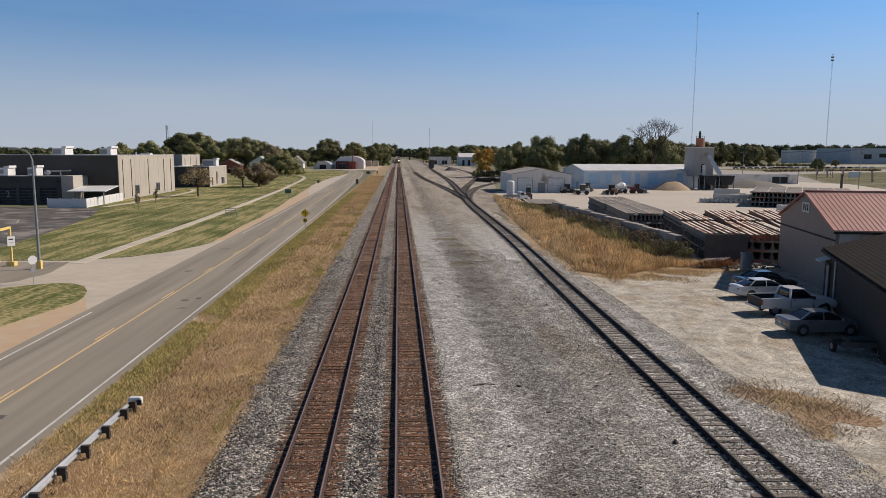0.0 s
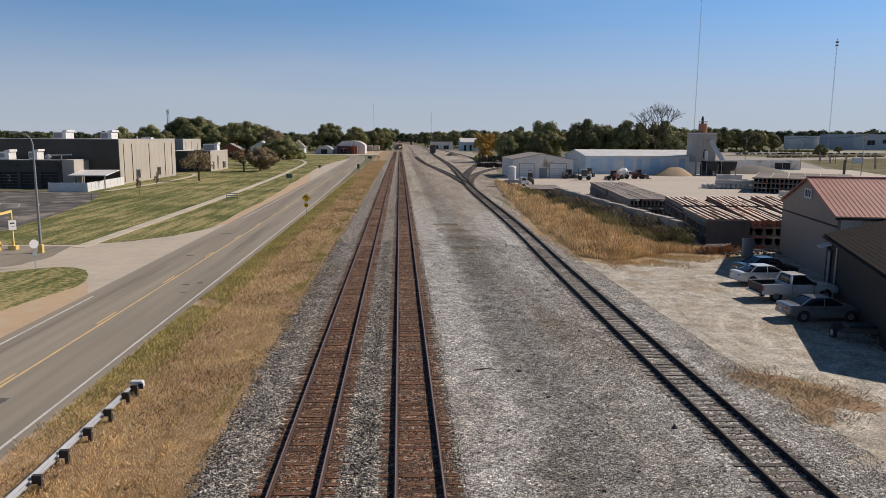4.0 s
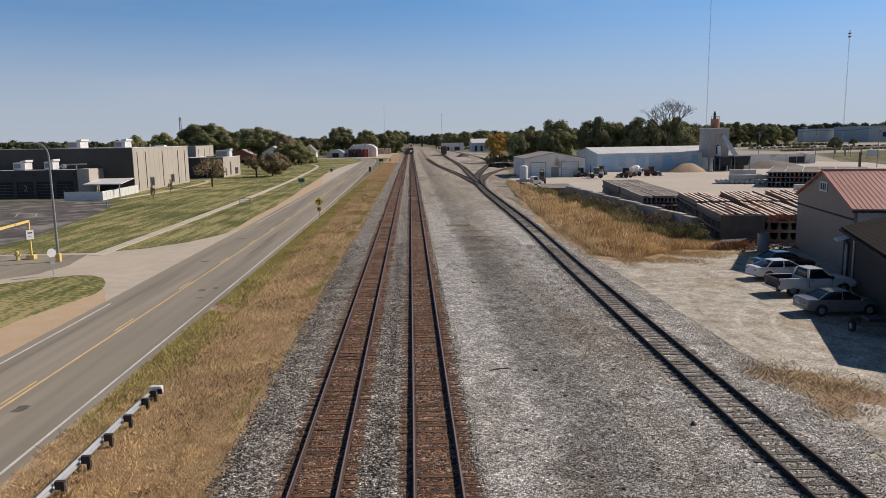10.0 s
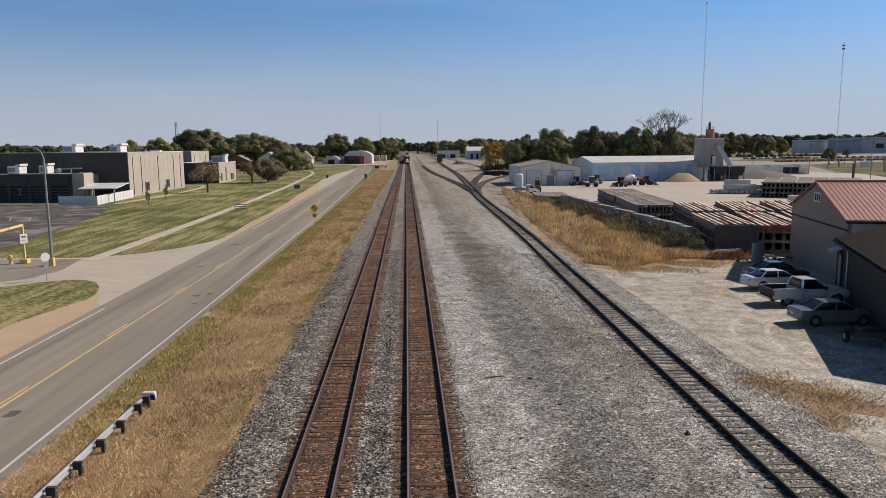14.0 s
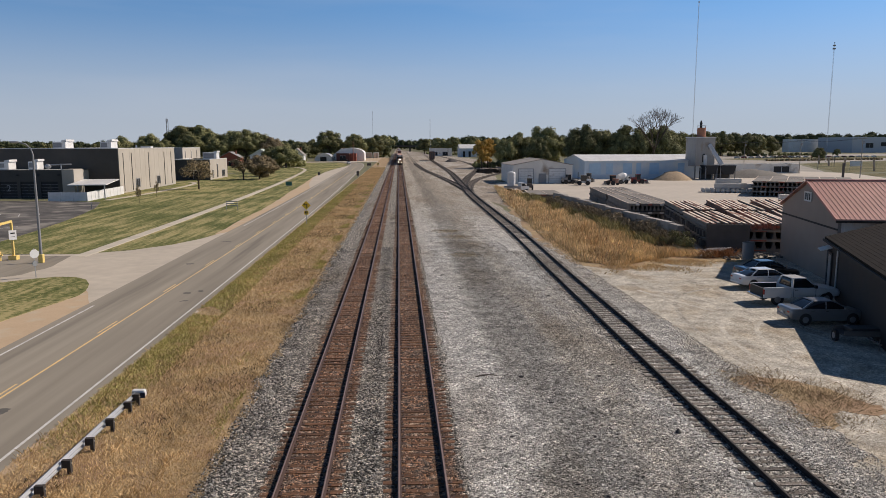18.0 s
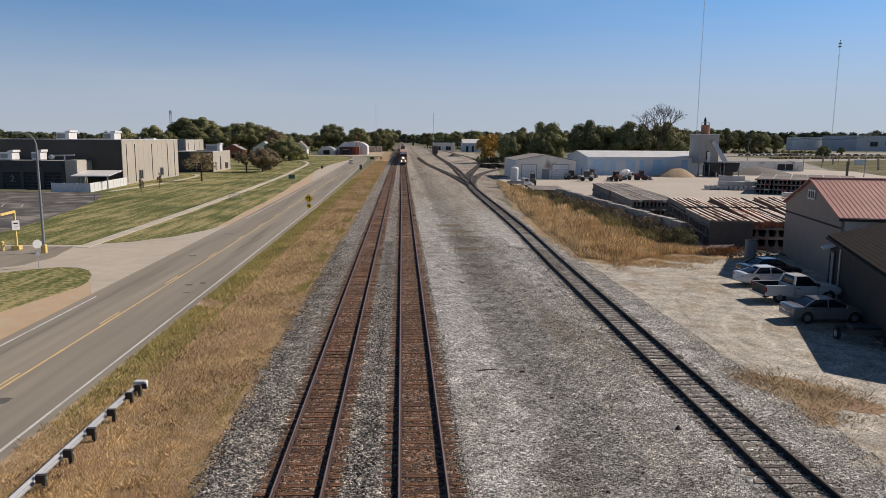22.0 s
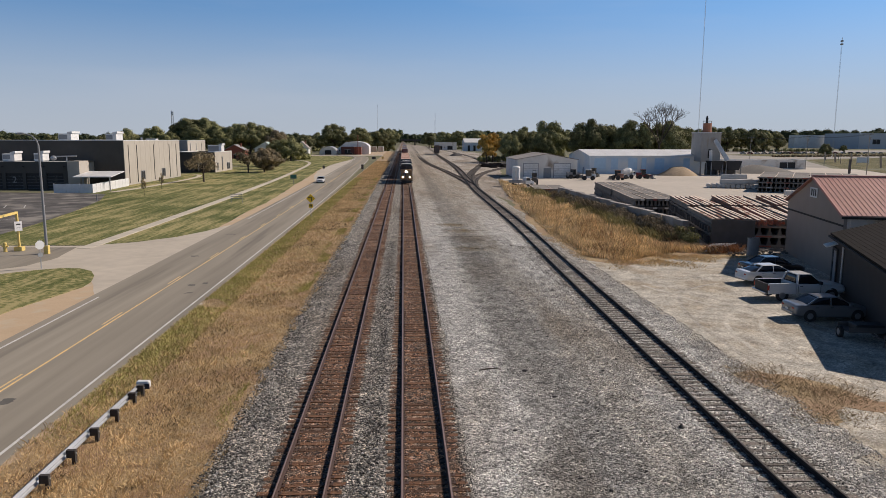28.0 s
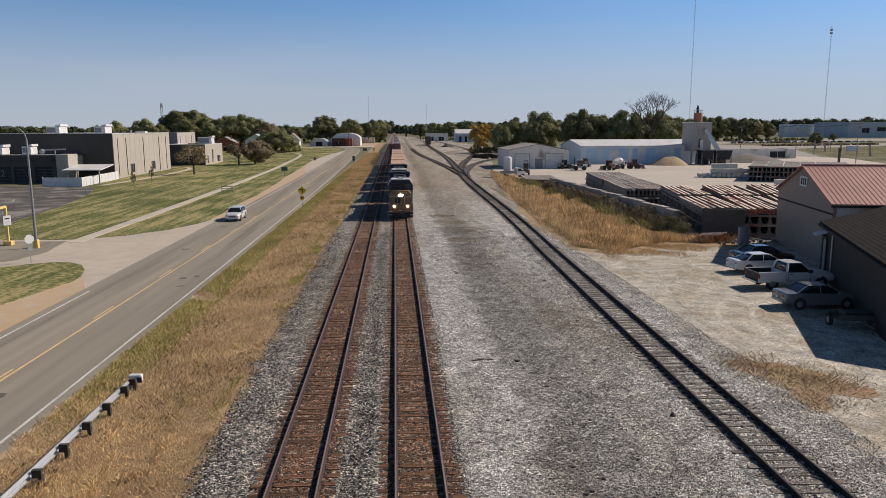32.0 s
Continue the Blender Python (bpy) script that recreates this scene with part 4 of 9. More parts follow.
    part("vent", Mesh().box(-3.5, -0.9, -1, 1, 0, 0.8), M_WHITE, ro)
    part("pipe", Mesh().tube((-5, 0, 0), (-5, 0, 1.1), 0.25), M_GALV, ro)
    rp = thing("roof_pipework", "grey pipe frame on the dock roof", "pipework", pose(-75.0, 163, 5.4))
    part("pipe", Mesh().tube((-2.6, 0, 1.2), (2.4, 0, 1.35), 0.14), M_GALV, rp)
    part("post", Mesh().tube((0.2, 0, 0), (0.2, 0, 1.3), 0.14), M_GALV, rp)
    part("tank", Mesh().ellipsoid((-2.6, 0, 0.9), (0.7, 0.6, 0.55)), M_GALV, rp)


def white_fence():
    t = thing("white_fence", "white vinyl privacy fence round a warehouse enclosure", "fence")
    def run(a, b):
        a, b = Vector(a), Vector(b)
        n = round((b - a).length / 2.4)
        ang = math.degrees(math.atan2(b.y - a.y, b.x - a.x))
        for i in range(n):
            p = a.lerp(b, i / n)
            m = Matrix.Translation((p.x, p.y, -0.45)) @ pose(0, 0, 0, 0, 0, ang)
            part("fence_panel", Mesh().box(0.06, (b - a).length / n - 0.06, -0.03, 0.03, 0.04, 1.9), M_WHITE, t, at=m)
            part("post", Mesh().box(-0.07, 0.07, -0.07, 0.07, 0, 1.98), M_WHITE, t, at=m)
    run((-71.5, 149.3), (-63.6, 148.6))
    run((-63.6, 148.6), (-64.9, 171.5))


# annex end panels: the shade on the beige is coloured in as grey
M_ANNEX = mat("annex panel in shade grey", (0.3, 0.3, 0.29), (0.24, 0.24, 0.235), rough=0.85, scale=0.4, bump=0.006, bscale=18)


def block(name, label, cat, x0, x1, y0, y1, z1, wall, side, roof=None, g=-0.45, windows=()):
    """A flat-roofed building: front and side walls, roof, coping and window strips (face, from, to, sill, head)."""
    t = thing(name, label, cat)
    part("front_wall", Mesh().box(x0, x1, y0, y0 + 0.3, g, z1), wall, t)
    part("back_wall", Mesh().box(x0, x1, y1 - 0.3, y1, g, z1), wall, t)
    part("side_wall", Mesh().box(x1 - 0.3, x1, y0 + 0.302, y1 - 0.302, g, z1), side, t)
    part("side_wall", Mesh().box(x0, x0 + 0.3, y0 + 0.302, y1 - 0.302, g, z1), side, t)
    part("roof", Mesh().box(x0 + 0.3, x1 - 0.3, y0 + 0.3, y1 - 0.3, z1 - 0.5, z1 - 0.35), roof or M_ROOFGRAVEL, t)
    part("coping", Mesh().box(x0 - 0.05, x1 + 0.05, y0 - 0.05, y0 + 0.35, z1, z1 + 0.12).box(x1 - 0.35, x1 + 0.05, y0 + 0.352, y1, z1, z1 + 0.12)
         .box(x0 - 0.05, x0 + 0.35, y0 + 0.352, y1, z1, z1 + 0.12), M_WHITE, t)
    for face, a, b, s, h in windows:
        w = (Mesh().box(x1 - 0.05, x1 + 0.06, a, b, s, h) if face == "side" else Mesh().box(a, b, y0 - 0.06, y0 + 0.05, s, h))
        o = part("window", w, M_BLACK, t)
        fr = (Mesh().box(x1 + 0.06, x1 + 0.1, a, b, h, h + 0.15).box(x1 + 0.06, x1 + 0.1, (a + b) / 2 - 0.06, (a + b) / 2 + 0.06, s, h) if face == "side"
              else Mesh().box(a, b, y0 - 0.1, y0 - 0.06, h, h + 0.15).box((a + b) / 2 - 0.06, (a + b) / 2 + 0.06, y0 - 0.1, y0 - 0.06, s, h))
        part("window_frame", fr, M_WHITE, o)
    return t


warehouse()
white_fence()
block("warehouse_annex", "tall beige annex with its end coloured grey as shaded", "warehouse", -110, -74, 250, 272, 9.9, M_ANNEX, M_BEIGE, windows=[("side", 253, 253.6, 5.5, 9), ("side", 260, 260.6, 5.5, 9), ("side", 267, 267.6, 5.5, 9)])
# the wing is beige; its front's shade is put in as the dark wall colour
block("office_wing", "low beige office wing with a shade-dark front and dark windows", "office", -73.9, -62, 238, 262, 6.2, M_DARKWALL, M_BEIGE, windows=[("side", 241, 242.6, 0.2, 2.8), ("side", 247, 248.5, 0.2, 4.6), ("side", 254, 258, 0.2, 2.4), ("front", -68.5, -66, 0, 2.6)])
hvac("rooftop_unit", pose(-65.5, 254, 5.75), 4.6, 4.0, 2.6, "white rooftop ventilation unit on the office wing")


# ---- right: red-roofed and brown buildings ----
# side wall coloured paler than the gable so it looks lit
M_LITSIDING = mat("tan ribbed siding, lit tone", (0.7, 0.64, 0.58), (0.6, 0.55, 0.5), rough=0.6, scale=0.8)
# rib colour lighter than the roof: the seams' highlights are painted in
M_LITRIB = mat("red rib with highlight tone", (0.62, 0.36, 0.31), (0.5, 0.28, 0.24), rough=0.5, scale=1.0)


def red_building():
    t = thing("metal_building", "tan metal building with a faded red ribbed roof", "metal building", pose(33.4, 53.3, 0, 0, 0, -13))
    W, L, E, P = 14.4, 34.0, 5.1, 7.6
    part("gable_wall", Mesh().add([(x, y, z) for x in (0, 0.25) for y, z in ((0, -0.1), (W, -0.1), (W, E), (W / 2, P), (0, E))],
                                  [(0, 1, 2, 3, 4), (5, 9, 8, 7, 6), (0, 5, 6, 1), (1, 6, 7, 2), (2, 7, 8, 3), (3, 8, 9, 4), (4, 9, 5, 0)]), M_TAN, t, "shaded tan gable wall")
    s = part("side_wall", Mesh().box(0.26, L, 0, 0.2, -0.1, E), M_LITSIDING, t, "ribbed side wall with a lit tone in its colour")
    for i in range(56):
        part("siding_rib", Mesh().box(0.5 + i * 0.6, 0.56 + i * 0.6, -0.035, 0.001, 0, E - 0.05), M_LITSIDING, s)
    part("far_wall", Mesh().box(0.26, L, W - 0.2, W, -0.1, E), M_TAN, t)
    for sgn, name in ((0, "roof"), (1, "roof")):
        ya, yb = (-0.35, W / 2) if not sgn else (W + 0.35, W / 2)
        za = E - 0.1
        r = part(name, Mesh().add([(-0.3, ya, za), (L, ya, za), (L, yb, P + 0.06), (-0.3, yb, P + 0.06), (-0.3, ya, za + 0.08), (L, ya, za + 0.08), (L, yb, P + 0.14), (-0.3, yb, P + 0.14)],
                                  [(0, 1, 2, 3), (4, 7, 6, 5), (0, 4, 5, 1), (1, 5, 6, 2), (3, 2, 6, 7), (0, 3, 7, 4)]), M_REDROOF, t, "faded red standing-seam roof")
        d = Vector((0, yb - ya, P + 0.14 - za - 0.08))
        rib = Mesh().add([(-0.03, 0, 0), (0.03, 0, 0), (0.03, d.y, d.z), (-0.03, d.y, d.z), (-0.02, 0, 0.032), (0.02, 0, 0.032), (0.02, d.y, d.z + 0.032), (-0.02, d.y, d.z + 0.032)],
                         [(0, 3, 2, 1), (4, 5, 6, 7), (0, 1, 5, 4), (1, 2, 6, 5), (2, 3, 7, 6), (3, 0, 4, 7)]).data("rib", M_LITRIB)
        for i in range(92):
            part("rib", rib, M_LITRIB, r, at=pose(-0.25 + i * 0.36, ya, za + 0.08))
    part("ridge_cap", Mesh().box(-0.32, L, W / 2 - 0.2, W / 2 + 0.2, P + 0.13, P + 0.22), M_REDROOF, t)
    part("rake_trim", Mesh().add([(-0.34, -0.38, E - 0.16), (-0.34, W / 2, P + 0.0), (-0.34, W / 2, P + 0.2), (-0.34, -0.38, E + 0.04),
                                  (-0.29, -0.38, E - 0.16), (-0.29, W / 2, P + 0.0), (-0.29, W / 2, P + 0.2), (-0.29, -0.38, E + 0.04)],
                                 [(0, 1, 2, 3), (7, 6, 5, 4), (0, 4, 5, 1), (3, 2, 6, 7)]), M_REDROOF, t)
    part("eave_gutter", Mesh().box(-0.3, L, -0.5, -0.34, E - 0.28, E - 0.1), M_BROWNWALL, t)
    part("trim_band", Mesh().box(-0.03, 0.0, 0.0, W, E - 0.95, E - 0.8), M_BROWNWALL, t, "dark band across the gable")
    w = part("window", Mesh().box(-0.04, 0.02, W / 2 - 0.75, W / 2 + 0.75, 6.0, 6.65), M_BLACK, t)
    part("window_frame", Mesh().box(-0.09, -0.04, W / 2 - 0.9, W / 2 + 0.9, 6.62, 6.74).box(-0.09, -0.04, W / 2 - 0.9, W / 2 + 0.9, 5.9, 6.02).box(-0.09, -0.04, W / 2 - 0.9, W / 2 - 0.72, 6.02, 6.62)
         .box(-0.09, -0.04, W / 2 + 0.72, W / 2 + 0.9, 6.02, 6.62).box(-0.08, -0.04, W / 2 - 0.28, W / 2 - 0.2, 6.02, 6.62).box(-0.08, -0.04, W / 2 + 0.2, W / 2 + 0.28, 6.02, 6.62), M_WHITE, w, "white frame")


def brown_building():
    t = thing("brown_building", "low brown building with a dark shingled roof", "building", pose(31.55, 51.4, 0, 0, 0, -22))
    L, W, E, P = 18.6, 16.0, 3.8, 6.2
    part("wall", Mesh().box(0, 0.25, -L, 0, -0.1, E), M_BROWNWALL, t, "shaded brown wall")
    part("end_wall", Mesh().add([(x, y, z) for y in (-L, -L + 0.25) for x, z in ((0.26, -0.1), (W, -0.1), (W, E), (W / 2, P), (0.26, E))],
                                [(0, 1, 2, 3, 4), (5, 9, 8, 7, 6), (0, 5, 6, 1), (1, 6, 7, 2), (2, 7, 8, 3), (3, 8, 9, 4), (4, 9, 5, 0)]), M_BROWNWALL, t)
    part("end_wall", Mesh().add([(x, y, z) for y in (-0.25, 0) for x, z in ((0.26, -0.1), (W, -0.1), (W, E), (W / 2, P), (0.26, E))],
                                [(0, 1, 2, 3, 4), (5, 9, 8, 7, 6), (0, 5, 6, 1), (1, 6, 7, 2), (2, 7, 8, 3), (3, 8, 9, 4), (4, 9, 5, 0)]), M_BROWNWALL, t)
    s = (P - E) / (W / 2)
    for k in (0, 1):
        r = part("roof", Mesh().extrude([(-0.2, E - 0.2 * s + 0.02), (W / 2, P + 0.02), (W / 2, P + 0.16), (-0.2, E - 0.2 * s + 0.16)] if not k else
                                        [(W + 0.6, E - 0.6 * s + 0.02), (W / 2, P + 0.02), (W / 2, P + 0.16), (W + 0.6, E - 0.6 * s + 0.16)], -L - 0.5, 0.4), M_BROWNROOF, t)
        if not k:
            for i in range(30):
                x = -0.2 + i * 0.273
                z = E - 0.2 * s + 0.16 + i * 0.273 * s
                part("shingle_course", Mesh().add([(x, -L - 0.5, z), (x, 0.4, z), (x + 0.28, 0.4, z + 0.28 * s), (x + 0.28, -L - 0.5, z + 0.28 * s),
                                                   (x, -L - 0.5, z + 0.018), (x, 0.4, z + 0.018), (x + 0.28, 0.4, z + 0.28 * s + 0.006), (x + 0.28, -L - 0.5, z + 0.28 * s + 0.006)],
                                                  [(4, 7, 6, 5), (0, 4, 5, 1), (0, 3, 7, 4), (1, 5, 6, 2)]), M_BROWNROOF, r)
    part("gutter", Mesh().box(-0.34, -0.2, -L - 0.5, 0.4, E - 0.2, E - 0.04), M_BROWNWALL, t, bevel=0.03)
    part("downpipe", Mesh().tube((-0.08, -4.0, 0), (-0.08, -4.0, E - 0.1), 0.06), M_GALV, t, "pale downpipe")
    d = part("door", Mesh().box(-0.06, 0.0, -1.8, -0.7, 0, 2.8), M_GREYMETAL, t, "grey steel door")
    part("door_frame", Mesh().box(-0.1, -0.0, -2.1, -1.81, 0, 3.0).box(-0.1, 0, -0.69, -0.3, 0, 3.0).box(-0.1, 0, -1.81, -0.69, 2.81, 3.0), M_BLACK, d)
    part("awning", Mesh().extrude([(-0.75, 3.05), (0, 3.3), (0, 3.38), (-0.75, 3.13)], -1.7, -0.3), M_WHITE, t, "small white door awning")


red_building()
brown_building()


# ---- right: concrete yard ----
def gable_shed(name, label, x0, x1, y0, y1, e, p, wall, roof, rz=0, doors=(), gable=None):
    """A ribbed metal shed whose ridge runs along x; doors on its front: (from, to, height, material)."""
    t = thing(name, label, "metal building", pose(x0, y0, 0, 0, 0, rz))
    L, W = x1 - x0, y1 - y0
    f = part("front_wall", Mesh().box(0, L, 0, 0.2, -0.1, e), wall, t)
    part("front_ribs", ribs(Mesh(), 0.4, L - 0.3, 0.8, 0, 0, 0, e - 0.05, 0.04), wall, f)
    part("back_wall", Mesh().box(0, L, W - 0.2, W, -0.1, e), wall, t)
    for x in (0, L - 0.2):
        part("gable_wall", Mesh().add([(x + k, y, z) for k in (0, 0.2) for y, z in ((0.2, -0.1), (W - 0.2, -0.1), (W - 0.2, e), (W / 2, p), (0.2, e))],
                                      [(0, 1, 2, 3, 4), (5, 9, 8, 7, 6), (0, 5, 6, 1), (1, 6, 7, 2), (2, 7, 8, 3), (3, 8, 9, 4), (4, 9, 5, 0)]), gable or wall, t)
    for ya in (-0.3, W + 0.3):
        part("roof", Mesh().add([(-0.3, ya, e), (L + 0.3, ya, e), (L + 0.3, W / 2, p + 0.05), (-0.3, W / 2, p + 0.05),
                                 (-0.3, ya, e + 0.12), (L + 0.3, ya, e + 0.12), (L + 0.3, W / 2, p + 0.17), (-0.3, W / 2, p + 0.17)],
                                [(0, 1, 2, 3), (4, 7, 6, 5), (0, 4, 5, 1), (1, 5, 6, 2), (3, 2, 6, 7), (0, 3, 7, 4)]), roof, t)
    for a, b, h, mt in doors:
        part("door", Mesh().box(a, b, -0.1, 0.02, 0, h), mt, t, "roll-up door")
    return t


M_SHEDROOF = mat("weathered shed roof", (0.33, 0.3, 0.27), (0.2, 0.18, 0.16), rough=0.75, scale=0.4, spot=(0.26, 0.2, 0.15), spot_at=0.62)
shed = gable_shed("shed", "weathered pale metal shed with white roll-up doors", 48.2, 70.2, 200, 217, 5.1, 6.7, M_WHITE, M_SHEDROOF, 90, gable=M_SHEDWALL)
for a, b, h, mt in ((2.0, 6.6, 4.0, M_WHITE), (7.6, 9.4, 2.6, M_GREYMETAL), (11.2, 15.2, 4.0, M_WHITE)):
    d = part("door", Mesh().box(-0.09, 0.02, a, b, 0, h), mt, shed, "roll-up door" if h > 3 else "grey steel door")
    part("door_frame", Mesh().box(-0.12, 0.0, a - 0.18, a, 0, h + 0.18).box(-0.12, 0.0, b, b + 0.18, 0, h + 0.18).box(-0.12, 0.0, a, b, h, h + 0.18), M_GREYMETAL, d)
    for k in range(1, 6):
        if h > 3:
            part("slat", Mesh().box(-0.105, -0.09, a + 0.05, b - 0.05, k * 0.66, k * 0.66 + 0.05), M_GREYMETAL, d)
long_shed = gable_shed("long_shed", "long pale blue metal shed with a white roof", 58.0, 97.0, 224, 246, 5.6, 7.4, M_BLUEWALL, M_WHITE, 4, [(26.5, 29.6, 1.9, M_BLACK)])
M_BLUEPANEL = mat("blue translucent panel", (0.42, 0.6, 0.76), (0.3, 0.46, 0.62), rough=0.4, scale=0.8)
for a, b in ((1.5, 5.2), (7.0, 9.2), (12.6, 15.6), (17.0, 18.6), (21.4, 24.6), (31.0, 33.2)):
    part("panel", Mesh().box(a, b, -0.07, -0.042, 1.4, 4.9), M_BLUEPANEL, long_shed, "blue translucent wall panel")


def batch_plant():
    t = thing("batch_plant", "grey sheet-metal concrete batch plant tower", "batch plant", pose(92.4, 221, 0) @ Matrix.Diagonal((0.72, 1, 1, 1)))
    part("tower", Mesh().box(0, 8.6, 0, 8, 4.0, 12.9), mat("dull grey tower sheet", (0.4, 0.39, 0.37), (0.31, 0.3, 0.285), rough=0.7, scale=0.6, spot=(0.3, 0.24, 0.18), spot_at=0.63), t, bevel=0.05)
    part("tower_roof", Mesh().box(-0.2, 8.8, -0.2, 8.2, 12.9, 13.1), M_WHITE, t)
    part("door", Mesh().extrude([(3.0, 5.2), (4.4, 5.2), (4.4, 7.2), (4.1, 7.9), (3.3, 7.9), (3.0, 7.2)], -0.05, 0.01), M_BLACK, t)
    c = part("cement_hopper", Mesh().tube((4.5, 4, 13.1), (4.5, 4, 16.0), 1.8, 1.7, 14), mat("rusty orange hopper", (0.42, 0.18, 0.1), (0.3, 0.13, 0.08), rough=0.7, scale=1), t, "rusty orange hopper")
    part("hopper_rail", Mesh().tube((4.5, 4, 16.6), (4.5, 4, 16.7), 1.85, 1.85, 14).box(2.7, 2.8, 3.9, 4.1, 15.9, 16.7).box(6.2, 6.3, 3.9, 4.1, 15.9, 16.7).box(4.4, 4.5, 2.2, 2.3, 15.9, 16.7), M_GREYMETAL, c)
    part("vent", Mesh().tube((4.2, 4, 16.0), (4.2, 4, 17.2), 0.55, 0.45).tube((4.2, 4, 17.2), (4.2, 4, 18.3), 0.62, 0.25), M_BLACK, c, "dark vent cap")
    for x in (0.2, 8.2):
        for y in (0.2, 7.6):
            part("leg", Mesh().box(x - 0.2, x + 0.2, y - 0.2, y + 0.2, -0.1, 4.0), M_GREYMETAL, t)
    part("chute", Mesh().box(-0.7, 0.7, -0.35, 0.35, 0, 8.6), M_WHITE, t, "white sloping chute", at=pose(8.6, -5.4, 4.5, -38, -24, 0))
    part("chute", Mesh().box(-0.5, 0.5, -0.4, 0.4, 0, 3.4), M_WHITE, t, "white sloping chute", at=pose(3.3, -2.0, 4.2, 6, -8, 0))
    for i, (a, b) in enumerate(((1.5, 7.0), (8.0, 15.0))):
        bn = part("aggregate_bin", Mesh().extrude([(a, 4.4), (b, 4.4), (b - 1.2, 1.6), (a + 1.2, 1.6)], -5.5, -1.2), M_BLACK, t, "dark steel aggregate bin")
        for x in (a + 0.3, b - 0.3):
            for y in (-5.3, -1.7):
                part("leg", Mesh().box(x - 0.15, x + 0.15, y, y + 0.3, -0.1, 4.0), M_GREYMETAL, bn)
        part("wall", Mesh().box(a, b, -1.1, -0.8, -0.1, 3.6), M_DARKWALL, bn)


def mast(name, label, x, y, h, w, dishes=0):
    """A slim three-sided lattice mast."""
    t = thing(name, label, "radio mast", pose(x, y, -0.1))
    r = w / 2
    legs = [(r * math.cos(a), r * math.sin(a)) for a in (0.5, 2.6, 4.7)]
    for a in legs:
        part("leg", Mesh().tube((*a, 0), (*a, h), w * 0.09, w * 0.09, 5), M_GALV, t)
    br = Mesh()
    n = int(h / (w * 1.3))
    for i in range(n):
        z0, z1 = h * i / n, h * (i + 1) / n
        for k in range(3):
            a, b = legs[k], legs[(k + 1) % 3]
            br.tube((*a, z0), (*b, z1), w * 0.045, n=4)
    part("bracing", br, M_GALV, t)
    for k in range(dishes):
        part("antenna", Mesh().tube((-0.7, 0, h - 1.5 - k * 1.8), (0.7, 0.2, h - 1.4 - k * 1.8), 0.5, 0.5, 8), M_GREYMETAL, t)
    part("lamp", Mesh().ellipsoid((0, 0, h + 0.25), (0.25, 0.25, 0.3), 8, 5), M_GREYMETAL, t)
    return t


batch_plant()
mast("radio_mast", "tall slim guyed lattice radio mast", 97.4, 236, 56.5, 0.24)
mast("radio_mast", "tall grey radio mast with antennas on top", 257.0, 420, 70, 0.5, dishes=2)
mast("radio_mast", "distant lattice radio mast", -219, 700, 36, 2.2, dishes=2)
mast("radio_mast", "distant lattice radio mast", 30, 702, 35, 0.45)
mast("radio_mast", "distant thin radio mast", -36, 1000, 56, 0.4)


def retaining_wall():
    t = thing("concrete_wall", "low grey precast concrete wall beside tall dry grass", "wall")
    a, b = Vector((27.95, 130)), Vector((29.9, 75.5))
    n = 22
    for i in range(n):
        p, q = a.lerp(b, i / n), a.lerp(b, (i + 1) / n)
        m = Matrix.Translation((p.x, p.y, -0.1)) @ pose(0, 0, 0, 0, 0, math.degrees(math.atan2(q.y - p.y, q.x - p.x)))
        part("block", Mesh().box(0.02, (q - p).length - 0.02, -0.35, 0.35, 0, 2.2 + 0.05 * (i % 3)), M_OLDCONC, t, at=m)


M_OLDCONC = mat("stained old concrete", (0.4, 0.375, 0.345), (0.22, 0.205, 0.19), rough=0.95, scale=1.1, big=0.2, contrast=0.5, bump=0.01, bscale=10, objvar=0.15)
retaining_wall()


# ---- precast yard ----
M_PRECAST = mat("grey-brown precast concrete", (0.235, 0.215, 0.19), (0.13, 0.118, 0.105), rough=0.95, scale=0.9, big=0.2, contrast=0.6, objvar=0.25, bump=0.01, bscale=10)
M_PALEBEAM = mat("pale board and sunlit beam top", (0.78, 0.68, 0.57), (0.52, 0.4, 0.31), rough=0.9, scale=1.0, contrast=0.6, objvar=0.2)
M_RUSTBEAM = mat("rust-stained beam", (0.38, 0.2, 0.14), (0.2, 0.11, 0.08), rough=0.9, scale=0.8, contrast=0.6, objvar=0.25)
M_ENDRED = mat("rust-red end paint", (0.42, 0.11, 0.07), (0.25, 0.09, 0.06), rough=0.85, scale=3, objvar=0.25)
M_SIGNPALE = mat("chalky white mark", (0.66, 0.64, 0.6), rough=0.9, scale=4)
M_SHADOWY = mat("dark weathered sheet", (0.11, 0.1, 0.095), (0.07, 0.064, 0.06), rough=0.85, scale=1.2)


